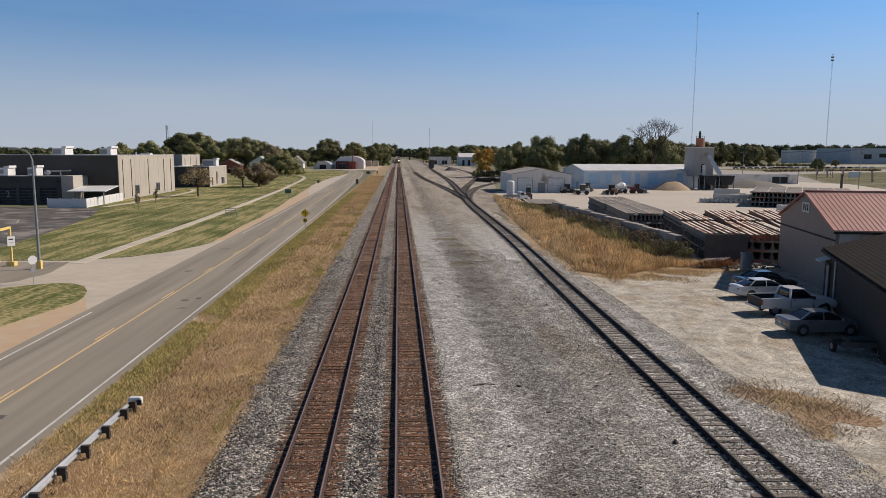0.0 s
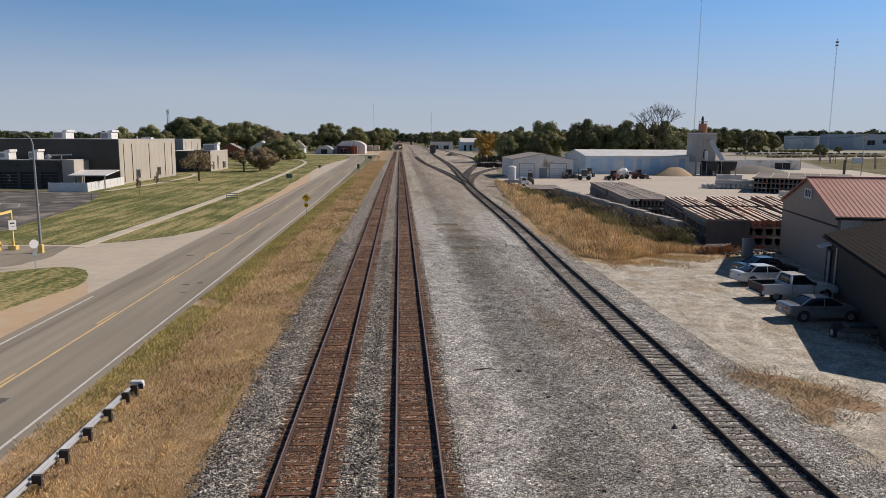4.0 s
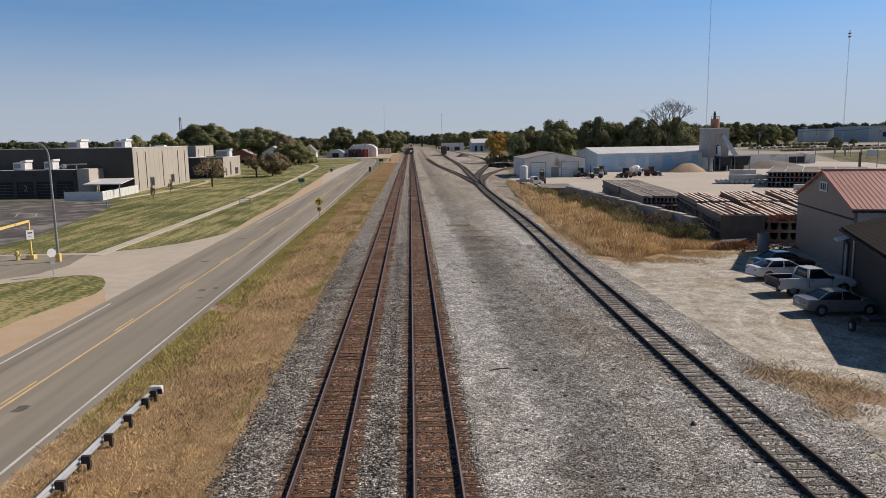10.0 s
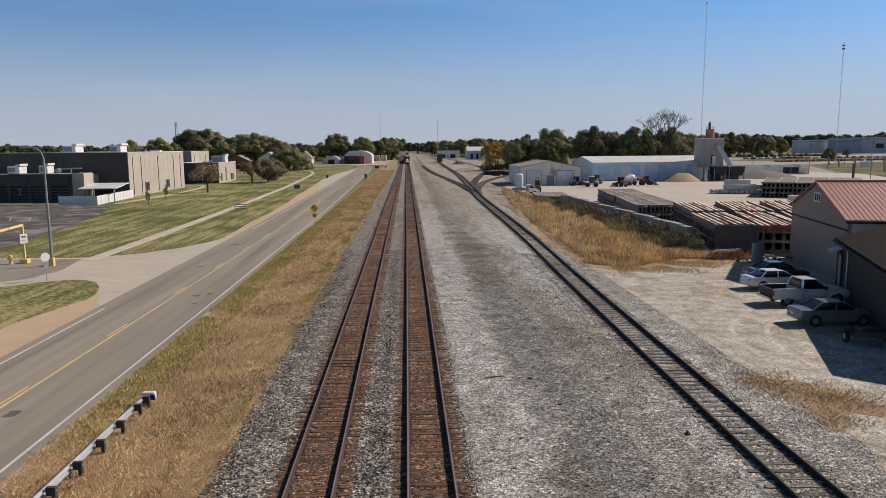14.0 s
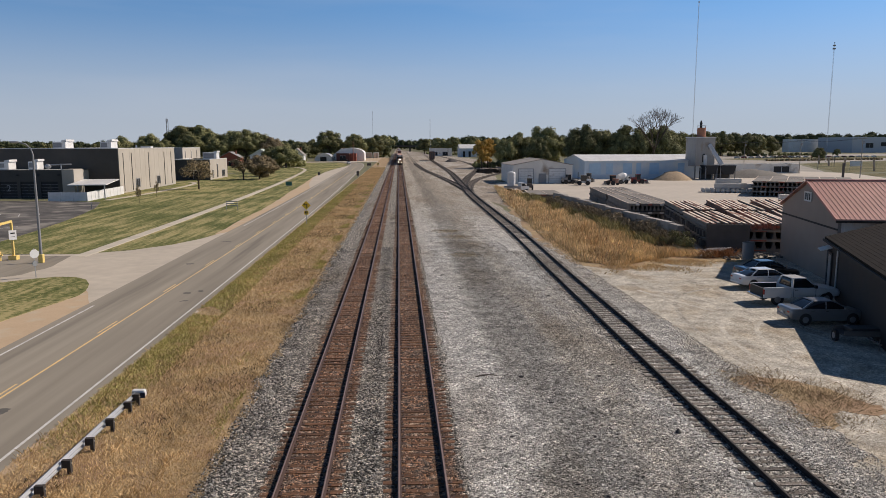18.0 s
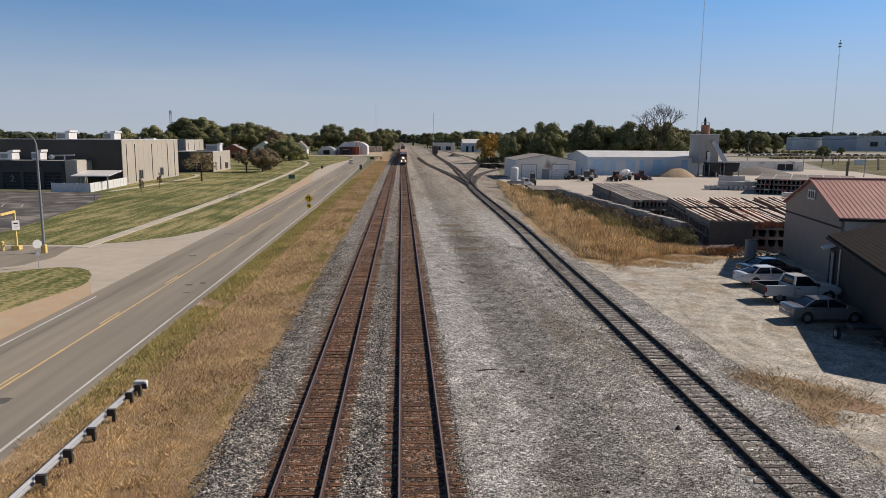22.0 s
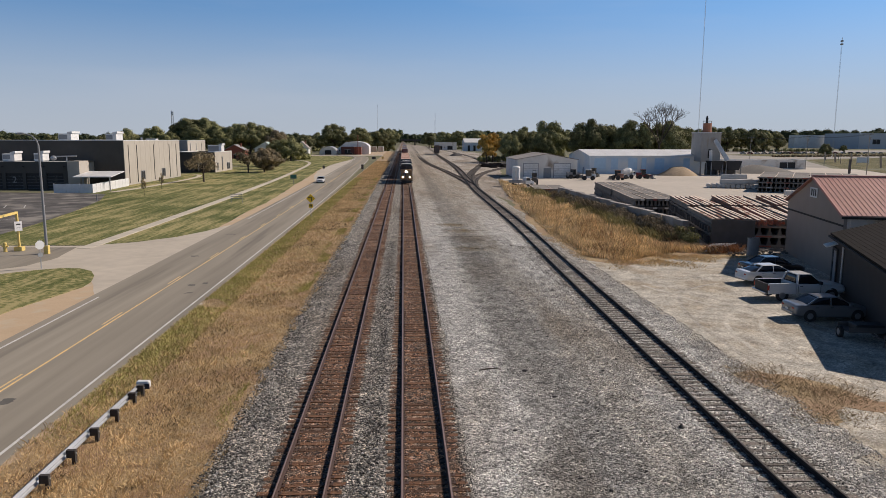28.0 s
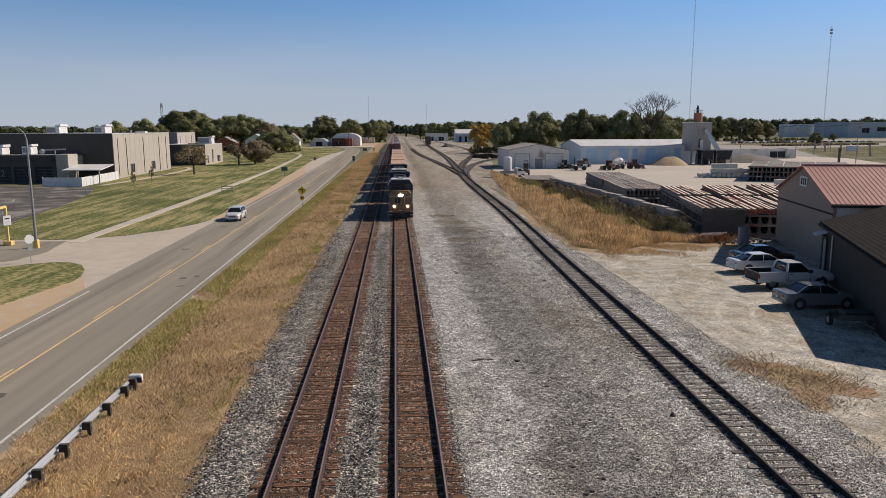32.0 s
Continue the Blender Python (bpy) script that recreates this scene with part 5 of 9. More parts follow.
def tee_stack(m, cols, rows, length, high, label, seed, width=3.3, stems=4):
    """Stacked double-tee floor planks: each a thin deck on two stems, laid in columns and rows, on timber bearers."""
    t = thing("plank_stack", label, "concrete stack", m, group="precast stacks")
    rng = random.Random(seed)
    h = 0.95
    stem = [(-0.26, 0), (0.26, 0), (0.2, 0.12), (0.1, 0.36), (0.1, 0.56), (0.16, 0.66), (-0.16, 0.66), (-0.1, 0.56), (-0.1, 0.36), (-0.2, 0.12)]

    def plank(inset, front):
        d = Mesh().box(-width / 2 + inset, width / 2 - inset, front, length - 0.2, 0.66, h - 0.02)
        for k in range(stems):
            d.extrude([(x + width * (k + 0.5 - stems / 2) / stems, z) for x, z in stem], front + 0.15, length - 0.4)
        return d.data("plank", M_PRECAST)
    d1, d2 = plank(0.06, 0.0), plank(0.02, -0.15)
    for i in range(cols):
        for j in range(rows):
            n = high - (rng.random() < 0.04)
            for k in range(n):
                o = part("plank", d1 if rng.random() < 0.5 else d2, M_PRECAST, t, at=pose(i * width + rng.uniform(-0.08, 0.08), j * length + rng.uniform(-0.2, 0.2), 0.14 + k * (h + 0.08), 0, 0, rng.uniform(-0.3, 0.3)))
                if k == n - 1:
                    part("edge_strip", Mesh().box(-width / 2 + 0.03, -width / 2 + 0.16, 0.1, length - 0.4, h - 0.018, h + 0.01).box(-width / 2 + 0.16, width / 2 - 0.1, -0.1, 0.12, h - 0.018, h + 0.01), M_PALEBEAM, o, "pale plank edge")
                if j == 0 and rng.random() < 0.75:
                    part("end_mark", Mesh().box(0.1 * width, 0.42 * width, -0.18, -0.151, h - 0.24, h - 0.05), rng.choice((M_ENDRED, M_ENDRED, M_SIGNPALE)), o, "painted plank end")
                for by in (0.8, length - 1.6):
                    part("bearer", Mesh().box(-width / 2 + 0.1, width / 2 - 0.1, by, by + 0.15, -0.08, 0), M_BARK, o)
    return t


tee_stack(pose(33.3, 101.2, -0.03, 0, 0, -7) @ Matrix.Diagonal((1, 1, 1.15, 1)), 4, 4, 10.2, 2, "stacked grey-brown precast concrete floor planks", 1, 1.68, 3)
tee_stack(pose(75.4, 147, -0.03, 0, 0, -30), 6, 2, 14, 3, "high stack of dark precast concrete planks with red ends", 2)
tee_stack(pose(27.0, 140.5, -0.03, 0, 0, -5), 2, 1, 14, 1, "single low layer of dark precast planks", 3)


def girder_group(m, n, length, seed):
    """Prestressed girders side by side in two lengths, tops coloured pale as sunlit, with rust-red flanks, over slabs
    and I-shaped stools.
    """
    t = thing("girder_stack", "stack of long pale-topped rust-stained concrete girders", "concrete stack", m, group="precast stacks")
    rng = random.Random(seed)
    pitch = 0.6
    w, half = n * pitch, length / 2
    prof = [(-0.15, 0), (0.15, 0), (0.15, 0.1), (0.06, 0.2), (0.06, 0.34), (0.14, 0.44), (0.14, 0.58), (-0.14, 0.58), (-0.14, 0.44), (-0.06, 0.34), (-0.06, 0.2), (-0.15, 0.1)]
    shapes = [Mesh().extrude(prof, 0, half - k).data("girder", mt) for k in (0.1, 0.5) for mt in (M_RUSTBEAM, M_PRECAST, M_PRECAST)]
    # top strips hold the sunlit look of the girders in their pale colour
    tops = [Mesh().box(-0.15, 0.145, 0.1 + k, half - 0.12 - k, 0.58, 0.61).data("girder_top", M_PALEBEAM) for k in (0.0, 0.5)]
    stains = [Mesh().box(-0.152, 0.147, 0, k, 0.611, 0.617).data("stain", M_RUSTBEAM) for k in (0.7, 1.5, 3.0)]
    mark = Mesh().tube((0, -0.09, 0.3), (0, 0.1, 0.3), 0.15, 0.18, 10).data("end_block", M_ENDRED)
    for k, rise in ((0, 0.0), (1, 0.12)):
        for i in range(n):
            g = part("girder", rng.choice(shapes), M_RUSTBEAM, t, at=pose((i + 0.5) * pitch + rng.uniform(-0.07, 0.07), k * half + rng.uniform(-0.45, 0.35), 2.27 + rise + rng.uniform(-0.05, 0.05),
                                                                          rng.uniform(-0.3, 0.3), rng.uniform(-7, 7), rng.uniform(-0.35, 0.35)))
            part("girder_top", rng.choice(tops), M_PALEBEAM, g)
            if not k:
                part("end_block", mark, M_ENDRED, g, "rust-red girder end")
            for _ in range(rng.choice((0, 1, 2, 2))):
                part("stain", rng.choice(stains), M_RUSTBEAM, g, at=pose(0, rng.uniform(0.3, half - 4), rng.uniform(0, 0.003)))
        for i in range(7):
            part("bearer", Mesh().box(-0.1, w + 0.1, 0, 0.2, 2.26, 2.27 + rise), M_SHADOWY, t, at=pose(0, k * half + 0.4 + i * (half - 1) / 6, 0))
    stool = [(-0.24, 0), (0.24, 0), (0.2, 0.16), (0.11, 0.42), (0.09, 0.6), (0.15, 0.72), (-0.15, 0.72), (-0.09, 0.6), (-0.11, 0.42), (-0.2, 0.16)]
    sd = Mesh().extrude(stool, 0, half - 0.3).data("stool", M_PRECAST)
    for z, h in ((0.02, 0.3), (1.04, 0.28), (2.04, 0.22)):
        for k in (0, 1):
            s = part("slab", Mesh().box(0.02, w - 0.02, k * half + (rng.uniform(-0.15, 0.1) if not k else 0.1), (k + 1) * half - 0.1, z, z + h), M_PRECAST, t, bevel=0.02)
            if not k:
                part("paint_mark", Mesh().box(0.1, w * 0.33, -0.2, -0.16, z + 0.08, z + h - 0.08), M_ENDRED, s, "red paint mark")
                part("paint_mark", Mesh().box(w * 0.62, w * 0.9, -0.2, -0.16, z + 0.08, z + h - 0.08), M_SIGNPALE, s, "white paint mark")
    for z in (0.32, 1.32):
        for k in (0, 1):
            for i in range(5):
                part("stool", sd, M_PRECAST, t, at=pose(w * (i + 0.5) / 5, k * half + 0.15 + rng.uniform(-0.1, 0.1), z))
        # upright stiffeners and loose blocks along the flank
        y = 0.4
        while y < length - 0.5:
            part("stiffener", Mesh().box(-0.14 - rng.uniform(0, 0.12), 0.1, 0, rng.uniform(0.22, 0.5), z, z + rng.uniform(0.55, 0.7)), rng.choice((M_PRECAST, M_SHADOWY, M_SHADOWY)), t, at=pose(0, y, 0))
            y += rng.uniform(0.9, 1.5)
    return t


g = girder_group(pose(30.9, 71.6, -0.03, 0, 0, -12.3), 7, 28.5, 8)
part("screen", Mesh().box(-0.05, 4.15, -0.95, -0.86, 0.05, 2.82), M_SHADOWY, g, "dark weathered sheet leaning on the girder ends", bevel=0.02)
girder_group(pose(34.95, 70.2, -0.03, 0, 0, -15.5), 8, 31.5, 9)
girder_group(pose(39.9, 70.0, -0.03, 0, 0, -18.5), 9, 33.5, 10)


def barrier_rows():
    M_PALECONC = mat("pale new concrete", (0.62, 0.6, 0.56), (0.48, 0.46, 0.43), rough=0.9, scale=1.2)
    d = Mesh().tube((0, 0, 0.48), (0, 3.2, 0.48), 0.48, 0.48, 12).data("drum", M_PALECONC)
    b = Mesh().extrude([(-0.6, 0), (0.6, 0), (0.55, 1.0), (-0.55, 1.0)], -2.8, 2.8).data("block", M_PALECONC)
    t = thing("barrier_stack", "row of pale concrete drums under long pale blocks", "concrete stack", pose(68.6, 159.2, -0.03, 0, 0, -20), group="precast stacks")
    for i in range(10):
        part("drum", d, M_PALECONC, t, at=pose(i * 1.04, 0.1 * (i % 3), 0, 0, 0, (i % 3) - 1))
    for x, y, z in ((5.2, 1.2, 0.96), (8.4, 2.2, 0.96), (5.6, 4.6, 0), (5.6, 4.6, 1.0), (5.6, 4.7, 2.0), (7.0, 6.2, 0), (7.0, 6.2, 1.0)):
        part("block", b, M_PALECONC, t, at=pose(x, y, z, 0, 0, 90))
    c = thing("block_stack", "small stack of white concrete blocks", "concrete stack", pose(64.2, 118.0, -0.03, 0, 0, -15), group="precast stacks")
    for i in range(3):
        for k in range(3):
            part("block", Mesh().box(i * 1.05, i * 1.05 + 1.0, 0, 1.6, k * 0.8, k * 0.8 + 0.77), M_PALECONC, c, bevel=0.04)


barrier_rows()


def mound(name, label, x, y, rx, ry, h, material, seed):
    rng = random.Random(seed)
    n, k = 22, 8
    v, f = [(0, 0, h)], []
    for j in range(1, k + 1):
        for i in range(n):
            a = math.tau * i / n
            u = j / k
            r = u * (1 + 0.14 * noise.noise(Vector((math.cos(a) * 1.5, math.sin(a) * 1.5, seed))))
            z = h * (1 - u ** 1.55) * (1 + 0.3 * noise.noise(Vector((math.cos(a) * 2 * u, math.sin(a) * 2 * u, seed + 3))))
            v.append((rx * r * math.cos(a), ry * r * math.sin(a), z))
    f += [(0, 1 + i, 1 + (i + 1) % n) for i in range(n)]
    f += [(1 + (j - 1) * n + i, 1 + j * n + i, 1 + j * n + (i + 1) % n, 1 + (j - 1) * n + (i + 1) % n) for j in range(1, k) for i in range(n)]
    return solid(name, Mesh().add(v, f), material, label, "pile", pose(x, y, -0.03), smooth=True)


M_SAND = mat("tan sand", (0.55, 0.42, 0.28), (0.36, 0.265, 0.17), rough=1.0, scale=2.0, bump=0.05, contrast=0.6)
M_ROADGREY = mat("grey road gravel", (0.24, 0.225, 0.2), (0.15, 0.14, 0.125), rough=1.0, scale=2.5, bump=0.05, contrast=0.6)
mound("sand_mound", "tan sand pile on the concrete yard", 83.5, 216, 6.6, 4.6, 2.7, M_SAND, 2)
mound("gravel_mound", "grey gravel mound with a broad top", 117, 233, 13, 7, 2.6, M_ROADGREY, 5)
mound("dirt_pile", "small dark dirt pile between the tracks", 33.0, 460, 4.5, 3, 2.0, M_SHADOWY, 6)

# low structures beyond the yard
block("low_building", "long low pale-roofed building", "building", 110, 150, 262, 272, 3.4, M_SHEDWALL, M_BEIGE, M_WHITE, -0.1, windows=[("front", 114, 120, 0.3, 2.4), ("front", 140, 146, 0.3, 2.6)])
M_FACTORY = mat("pale grey-blue factory sheet", (0.5, 0.53, 0.57), (0.44, 0.47, 0.51), rough=0.6, scale=0.05)
block("factory", "large distant blue-grey metal factory", "factory", 572, 790, 880, 955, 19.5, M_FACTORY, M_FACTORY, M_ROOFGRAVEL, -0.1, windows=[("front", 590, 600, 6, 12), ("front", 610, 632, 8, 13)])
block("white_building", "low distant white building", "building", 533, 585, 960, 975, 17.5, M_WHITE, M_WHITE, M_ROOFGRAVEL, -0.1)
block("shop", "pale grey metal shop beyond the yard tracks", "building", 30, 51, 700, 720, 7.5, M_SHEDWALL, M_WHITE, M_WHITE, -0.1, windows=[("front", 33, 37, 0.3, 4), ("front", 42, 47, 0.3, 4)])
gable_shed("grain_shed", "white-roofed building beyond the yard tracks", 53.5, 69, 640, 662, 7.5, 11, M_BLUEWALL, M_WHITE, 0, [(3, 5, 5, M_BLACK), (8, 10, 5, M_BLACK)])
block("plant_building", "low pale plant building behind the shed", "building", 71, 84, 500, 510, 6.9, M_SHEDWALL, M_WHITE, M_WHITE, -0.1, windows=[("front", 74, 79, 1, 4)])
block("plant_building", "low pale plant building behind the shed", "building", 85.5, 97, 492, 503, 7.7, M_SHEDWALL, M_WHITE, M_WHITE, -0.1, windows=[("front", 88, 91, 1, 4), ("front", 93, 95, 1, 5)])
solid("flue_pole", Mesh().tube((0, 0, 0), (0, 0, 10.2), 0.45, 0.4), M_GALV, "upright pale steel flue behind the shed", "pole", pose(77, 498, -0.1))
block("depot", "grey flat building behind the trees", "building", 98, 105.5, 480, 496, 10.3, M_SHEDWALL, M_BLUEWALL, M_ROOFGRAVEL, -0.1, windows=[("front", 99, 101, 4, 7)])


def parked_row(label, x0, y0, dx, dy, n, seed, scale=1.0):
    rng = random.Random(seed)
    cols = [M_WHITE, M_BLACK, M_GREYMETAL, M_BOXRED, M_GALV]
    for i in range(n):
        mt = rng.choice(cols)
        t = thing("parked_car", label, "car", pose(x0 + dx * i, y0 + dy * i, -0.1, 0, 0, rng.uniform(-6, 6)), group="far parked cars")
        part("body", Mesh().extrude([(-2.2, 0.35), (2.2, 0.35), (2.25, 0.8), (1.3, 0.95), (0.7, 1.45), (-1.3, 1.45), (-1.9, 0.95), (-2.25, 0.85)], -0.85, 0.85), mt, t, bevel=0.08)
        part("greenhouse", Mesh().extrude([(1.15, 0.95), (0.66, 1.38), (-1.26, 1.38), (-1.7, 0.95)], -0.87, 0.87), M_BLACK, t)
        for wx in (-1.35, 1.35):
            for wy in (-0.8, 0.8):
                part("wheel", Mesh().tube((wx, wy - 0.1, 0.32), (wx, wy + 0.1, 0.32), 0.32, n=10), M_BLACK, t)


M_BOXRED = mat("dark red paint", (0.25, 0.04, 0.035), rough=0.4, scale=1)
parked_row("distant parked car outside the factory", 300, 560, 7.4, 1.5, 14, 3)
parked_row("distant parked car on the pale lot", 262, 545, 6.8, 2.2, 9, 6)
parked_row("dark car parked before the brick shop", -38, 501, 6, 0.0, 1, 4)


def semi_trailer(x, y, z0, z1, w):
    t = thing("semi_trailer", "white box trailer parked beyond the shed", "trailer", pose(x, y, -0.1), group="parked trailers")
    part("box", Mesh().box(-w / 2, w / 2, 0, 2.6, z0, z1), M_WHITE, t, bevel=0.05)
    part("skirt", Mesh().box(-w / 2 + 0.2, w / 2 - 0.2, 0.1, 2.4, z0 - 0.45, z0), M_SHADOWY, t)
    for k in (-1, 1):
        part("wheel", Mesh().tube((k * w * 0.36, 0.1, 0.5), (k * w * 0.36, 2.5, 0.5), 0.5, n=10), M_BLACK, t)


for x, y, z1, w in ((74, 482, 4.1, 5), (80, 480, 4.5, 6), (87, 484, 3.6, 5.5), (93.5, 481, 4.4, 6), (78, 470, 3.4, 4), (84, 468, 3.2, 5)):
    semi_trailer(x, y, 0.95, z1, w)


def equipment(name, label, x, y, rz, color, kind):
    """Yard machines: wheel loader, forklift, mixer or skid."""
    t = thing(name, label, "construction machine", pose(x, y, -0.03, 0, 0, rz) @ Matrix.Diagonal((0.84, 0.84, 0.84, 1)), group="yard machines")
    for sx in (-1.3, 1.3):
        for sy in (-0.85, 0.85):
            part("wheel", Mesh().tube((sx, sy - 0.25, 0.7), (sx, sy + 0.25, 0.7), 0.7, 0.7, 14), M_BLACK, t)
    part("chassis", Mesh().box(-2.1, 1.7, -0.6, 0.6, 0.7, 1.3), color, t, bevel=0.06)
    if kind == "loader":
        part("engine_hood", Mesh().box(-2.2, -0.5, -0.65, 0.65, 1.3, 2.1), color, t, bevel=0.1)
        c = part("cab", Mesh().box(-0.5, 0.7, -0.7, 0.7, 1.3, 3.0), M_GLASSY, t)
        part("cab_roof", Mesh().box(-0.6, 0.85, -0.8, 0.8, 3.0, 3.15), color, c, bevel=0.04)
        for px in (-0.5, 0.66):
            for py in (-0.72, 0.68):
                part("cab_post", Mesh().box(px, px + 0.08, py, py + 0.06, 1.3, 3.0), M_BLACK, c)
        part("boom", Mesh().box(0.6, 3.2, -0.5, -0.3, 0, 0.28).box(0.6, 3.2, 0.3, 0.5, 0, 0.28), color, t, at=pose(0, 0, 1.6, 0, 14, 0))
        part("bucket", Mesh().extrude([(3.0, 0.1), (4.1, 0.1), (4.2, 0.25), (3.4, 0.3), (3.2, 1.1), (3.0, 1.1)], -1.2, 1.2), M_GREYMETAL, t)
    elif kind == "fork":
        part("mast", Mesh().box(1.7, 1.85, -0.5, -0.4, 0.3, 4.1).box(1.7, 1.85, 0.4, 0.5, 0.3, 4.1).box(1.7, 1.85, -0.4, 0.4, 3.9, 4.05), M_BLACK, t)
        part("forks", Mesh().box(1.85, 3.1, -0.4, -0.28, 0.25, 0.33).box(1.85, 3.1, 0.28, 0.4, 0.25, 0.33), M_BLACK, t)
        part("cab", Mesh().box(-0.9, 0.9, -0.7, 0.7, 1.3, 3.2), M_GLASSY, t)
        part("cab_roof", Mesh().box(-1.0, 1.0, -0.8, 0.8, 3.2, 3.32), color, t)
        part("counterweight", Mesh().box(-2.3, -0.9, -0.7, 0.7, 0.8, 2.0), color, t, bevel=0.1)
    else:
        part("drum", Mesh().tube((-1.8, 0, 2.2), (0.4, 0, 2.6), 0.75, 1.15, 14).tube((0.4, 0, 2.6), (1.9, 0, 2.9), 1.15, 0.5, 14), M_WHITE, t, "pale mixing drum")
        part("cab", Mesh().box(1.7, 3.0, -0.9, 0.9, 0.9, 2.5), color, t, bevel=0.08)
        part("cab_window", Mesh().box(2.2, 3.03, -0.92, 0.92, 1.7, 2.3), M_GLASSY, t)


M_GLASSY = glass("machine cab glass", (0.03, 0.035, 0.04), 0.1)
M_MACHGRY = mat("dusty grey machine paint", (0.32, 0.31, 0.3), rough=0.65, scale=1.5, spot=(0.2, 0.15, 0.1))
equipment("forklift", "dark forklift with a tall mast on the yard", 31, 172.5, 80, M_SHADOWY, "fork")
equipment("loader", "dusty wheel loader parked by the shed", 46.5, 198, 20, M_MACHGRY, "loader")
equipment("forklift", "white forklift parked by the shed", 49.0, 190.5, 170, M_WHITE, "fork")
equipment("skid_loader", "dark loader parked by the blue shed", 54.3, 205, 60, M_SHADOWY, "loader")
equipment("loader", "rusty wheel loader on the yard", 57.2, 191, 110, M_RUSTBEAM, "loader")
equipment("mixer_truck", "pale mixer truck on the yard", 61.5, 197, 30, M_WHITE, "mixer")
equipment("loader", "dark red loader on the yard", 66.0, 197, 5, M_BOXRED, "loader")


def tank_and_truck():
    t = thing("silo_tank", "white upright tank with a domed top", "tank", pose(25.6, 166.5, -0.05))
    part("shell", Mesh().tube((0, 0, 0.9), (0, 0, 4.3), 0.95, 0.95, 18), M_WHITE, t, smooth=False)
    part("dome", Mesh().ellipsoid((0, 0, 4.3), (0.95, 0.95, 0.4), 18, 6), M_WHITE, t)
    for a in range(4):
        x, y = 0.8 * math.cos(a * 1.57 + 0.7), 0.8 * math.sin(a * 1.57 + 0.7)
        part("leg", Mesh().box(x - 0.08, x + 0.08, y - 0.08, y + 0.08, 0, 0.95), M_GREYMETAL, t)
    u = thing("work_truck", "white flatbed work truck beside the tank", "truck", pose(28.2, 164.0, -0.05, 0, 0, 12))
    part("cab", Mesh().extrude([(-1.2, 0.6), (0.9, 0.6), (0.9, 1.3), (0.2, 1.5), (-0.2, 2.2), (-1.2, 2.2)], -1.0, 1.0), M_WHITE, u, bevel=0.08)
    part("cab_window", Mesh().extrude([(-1.0, 1.45), (0.1, 1.45), (-0.22, 2.05), (-1.0, 2.05)], -1.02, 1.02), M_GLASSY, u)
    part("bed", Mesh().box(-4.6, -1.3, -1.05, 1.05, 0.95, 1.1).box(-4.6, -1.3, -1.05, -0.98, 1.1, 1.5).box(-4.6, -1.3, 0.98, 1.05, 1.1, 1.5), M_GREYMETAL, u)
    for x in (-3.6, 0.2):
        for y in (-0.95, 0.95):
            part("wheel", Mesh().tube((x, y - 0.14, 0.4), (x, y + 0.14, 0.4), 0.4, n=12), M_BLACK, u)


tank_and_truck()


# ---- vehicles in the dirt lot ----
def loft(stations, m=None, fine=5, crown=0.03):
    """A closed rounded skin over cross sections: (x, half width at foot, half width at belt, z foot, z belt, z top, half width at top)."""
    q = [stations[0], *stations, stations[-1]]
    dense = []
    for i in range(1, len(q) - 2):
        p0, p1, p2, p3 = (np.array(a, float) for a in q[i - 1:i + 3])
        for j in range(fine):
            u = j / fine
            c = 0.5 * (2 * p1 + 0.7 * (p2 - p0) * u + (-4.6 * p1 + 4.0 * p2 + 1.3 * p0 - 0.7 * p3) * u * u + (2.6 * p1 - 2.6 * p2 - 0.6 * p0 + 0.6 * p3) * u ** 3)
            dense.append(c if j else p1)
    dense.append(np.array(stations[-1], float))
    rings = []
    for x, wf, wb, zf, zb, zt, wt in dense:
        side = [(wf * 0.7, zf), (wf, zf + 0.02), (wb * 0.985, zf + 0.3 * (zb - zf)), (wb, zf + 0.62 * (zb - zf)), (wb * 0.99, zb), (wt + 0.45 * (wb * 0.99 - wt), zb + 0.62 * (zt - zb)), (wt, zt),
                (wt * 0.6, zt + crown * 0.75), (0.0, zt + crown)]
        rings.append([(x, -w, z) for w, z in side] + [(x, w, z) for w, z in side[-2::-1]])
    n = len(rings[0])
    v = [p for r in rings for p in r]
    f = [(j * n + i, j * n + (i + 1) % n, (j + 1) * n + (i + 1) % n, (j + 1) * n + i) for j in range(len(rings) - 1) for i in range(n)]
    f += [tuple(range(n)), tuple(range(len(v) - n, len(v)))[::-1]]
    return Mesh().add(v, f, m)


def skin(name, mesh, material, parent, label=""):
    """A smooth body panel with crisp folds."""
    d = mesh.data(name, material, True)
    d.set_sharp_from_angle(angle=radians(38))
    return part(name, d, material, parent, label)


M_CARGLASS = glass("tinted car glass", (0.012, 0.014, 0.018), 0.05)
M_TYRE = mat("black tyre rubber", (0.022, 0.022, 0.022), rough=0.85, scale=8)
M_RIM = mat("alloy rim", (0.45, 0.45, 0.46), rough=0.35, metal=0.7, scale=6)
M_REDLENS = mat("red tail lamp", (0.35, 0.02, 0.02), rough=0.25, scale=5)
M_CHROME = mat("chrome trim", (0.6, 0.6, 0.6), rough=0.2, metal=0.9, scale=5)
M_PLASTIC = mat("black plastic trim", (0.03, 0.03, 0.03), rough=0.6, scale=5)


def car_paint(name, c, metal=0.0):
    m = mat(name, c, tuple(v * 0.9 for v in c), rough=0.32, metal=metal, scale=1.2, contrast=0.4)
    m.node_tree.nodes["Principled BSDF"].inputs["Coat Weight"].default_value = 0.6
    return m


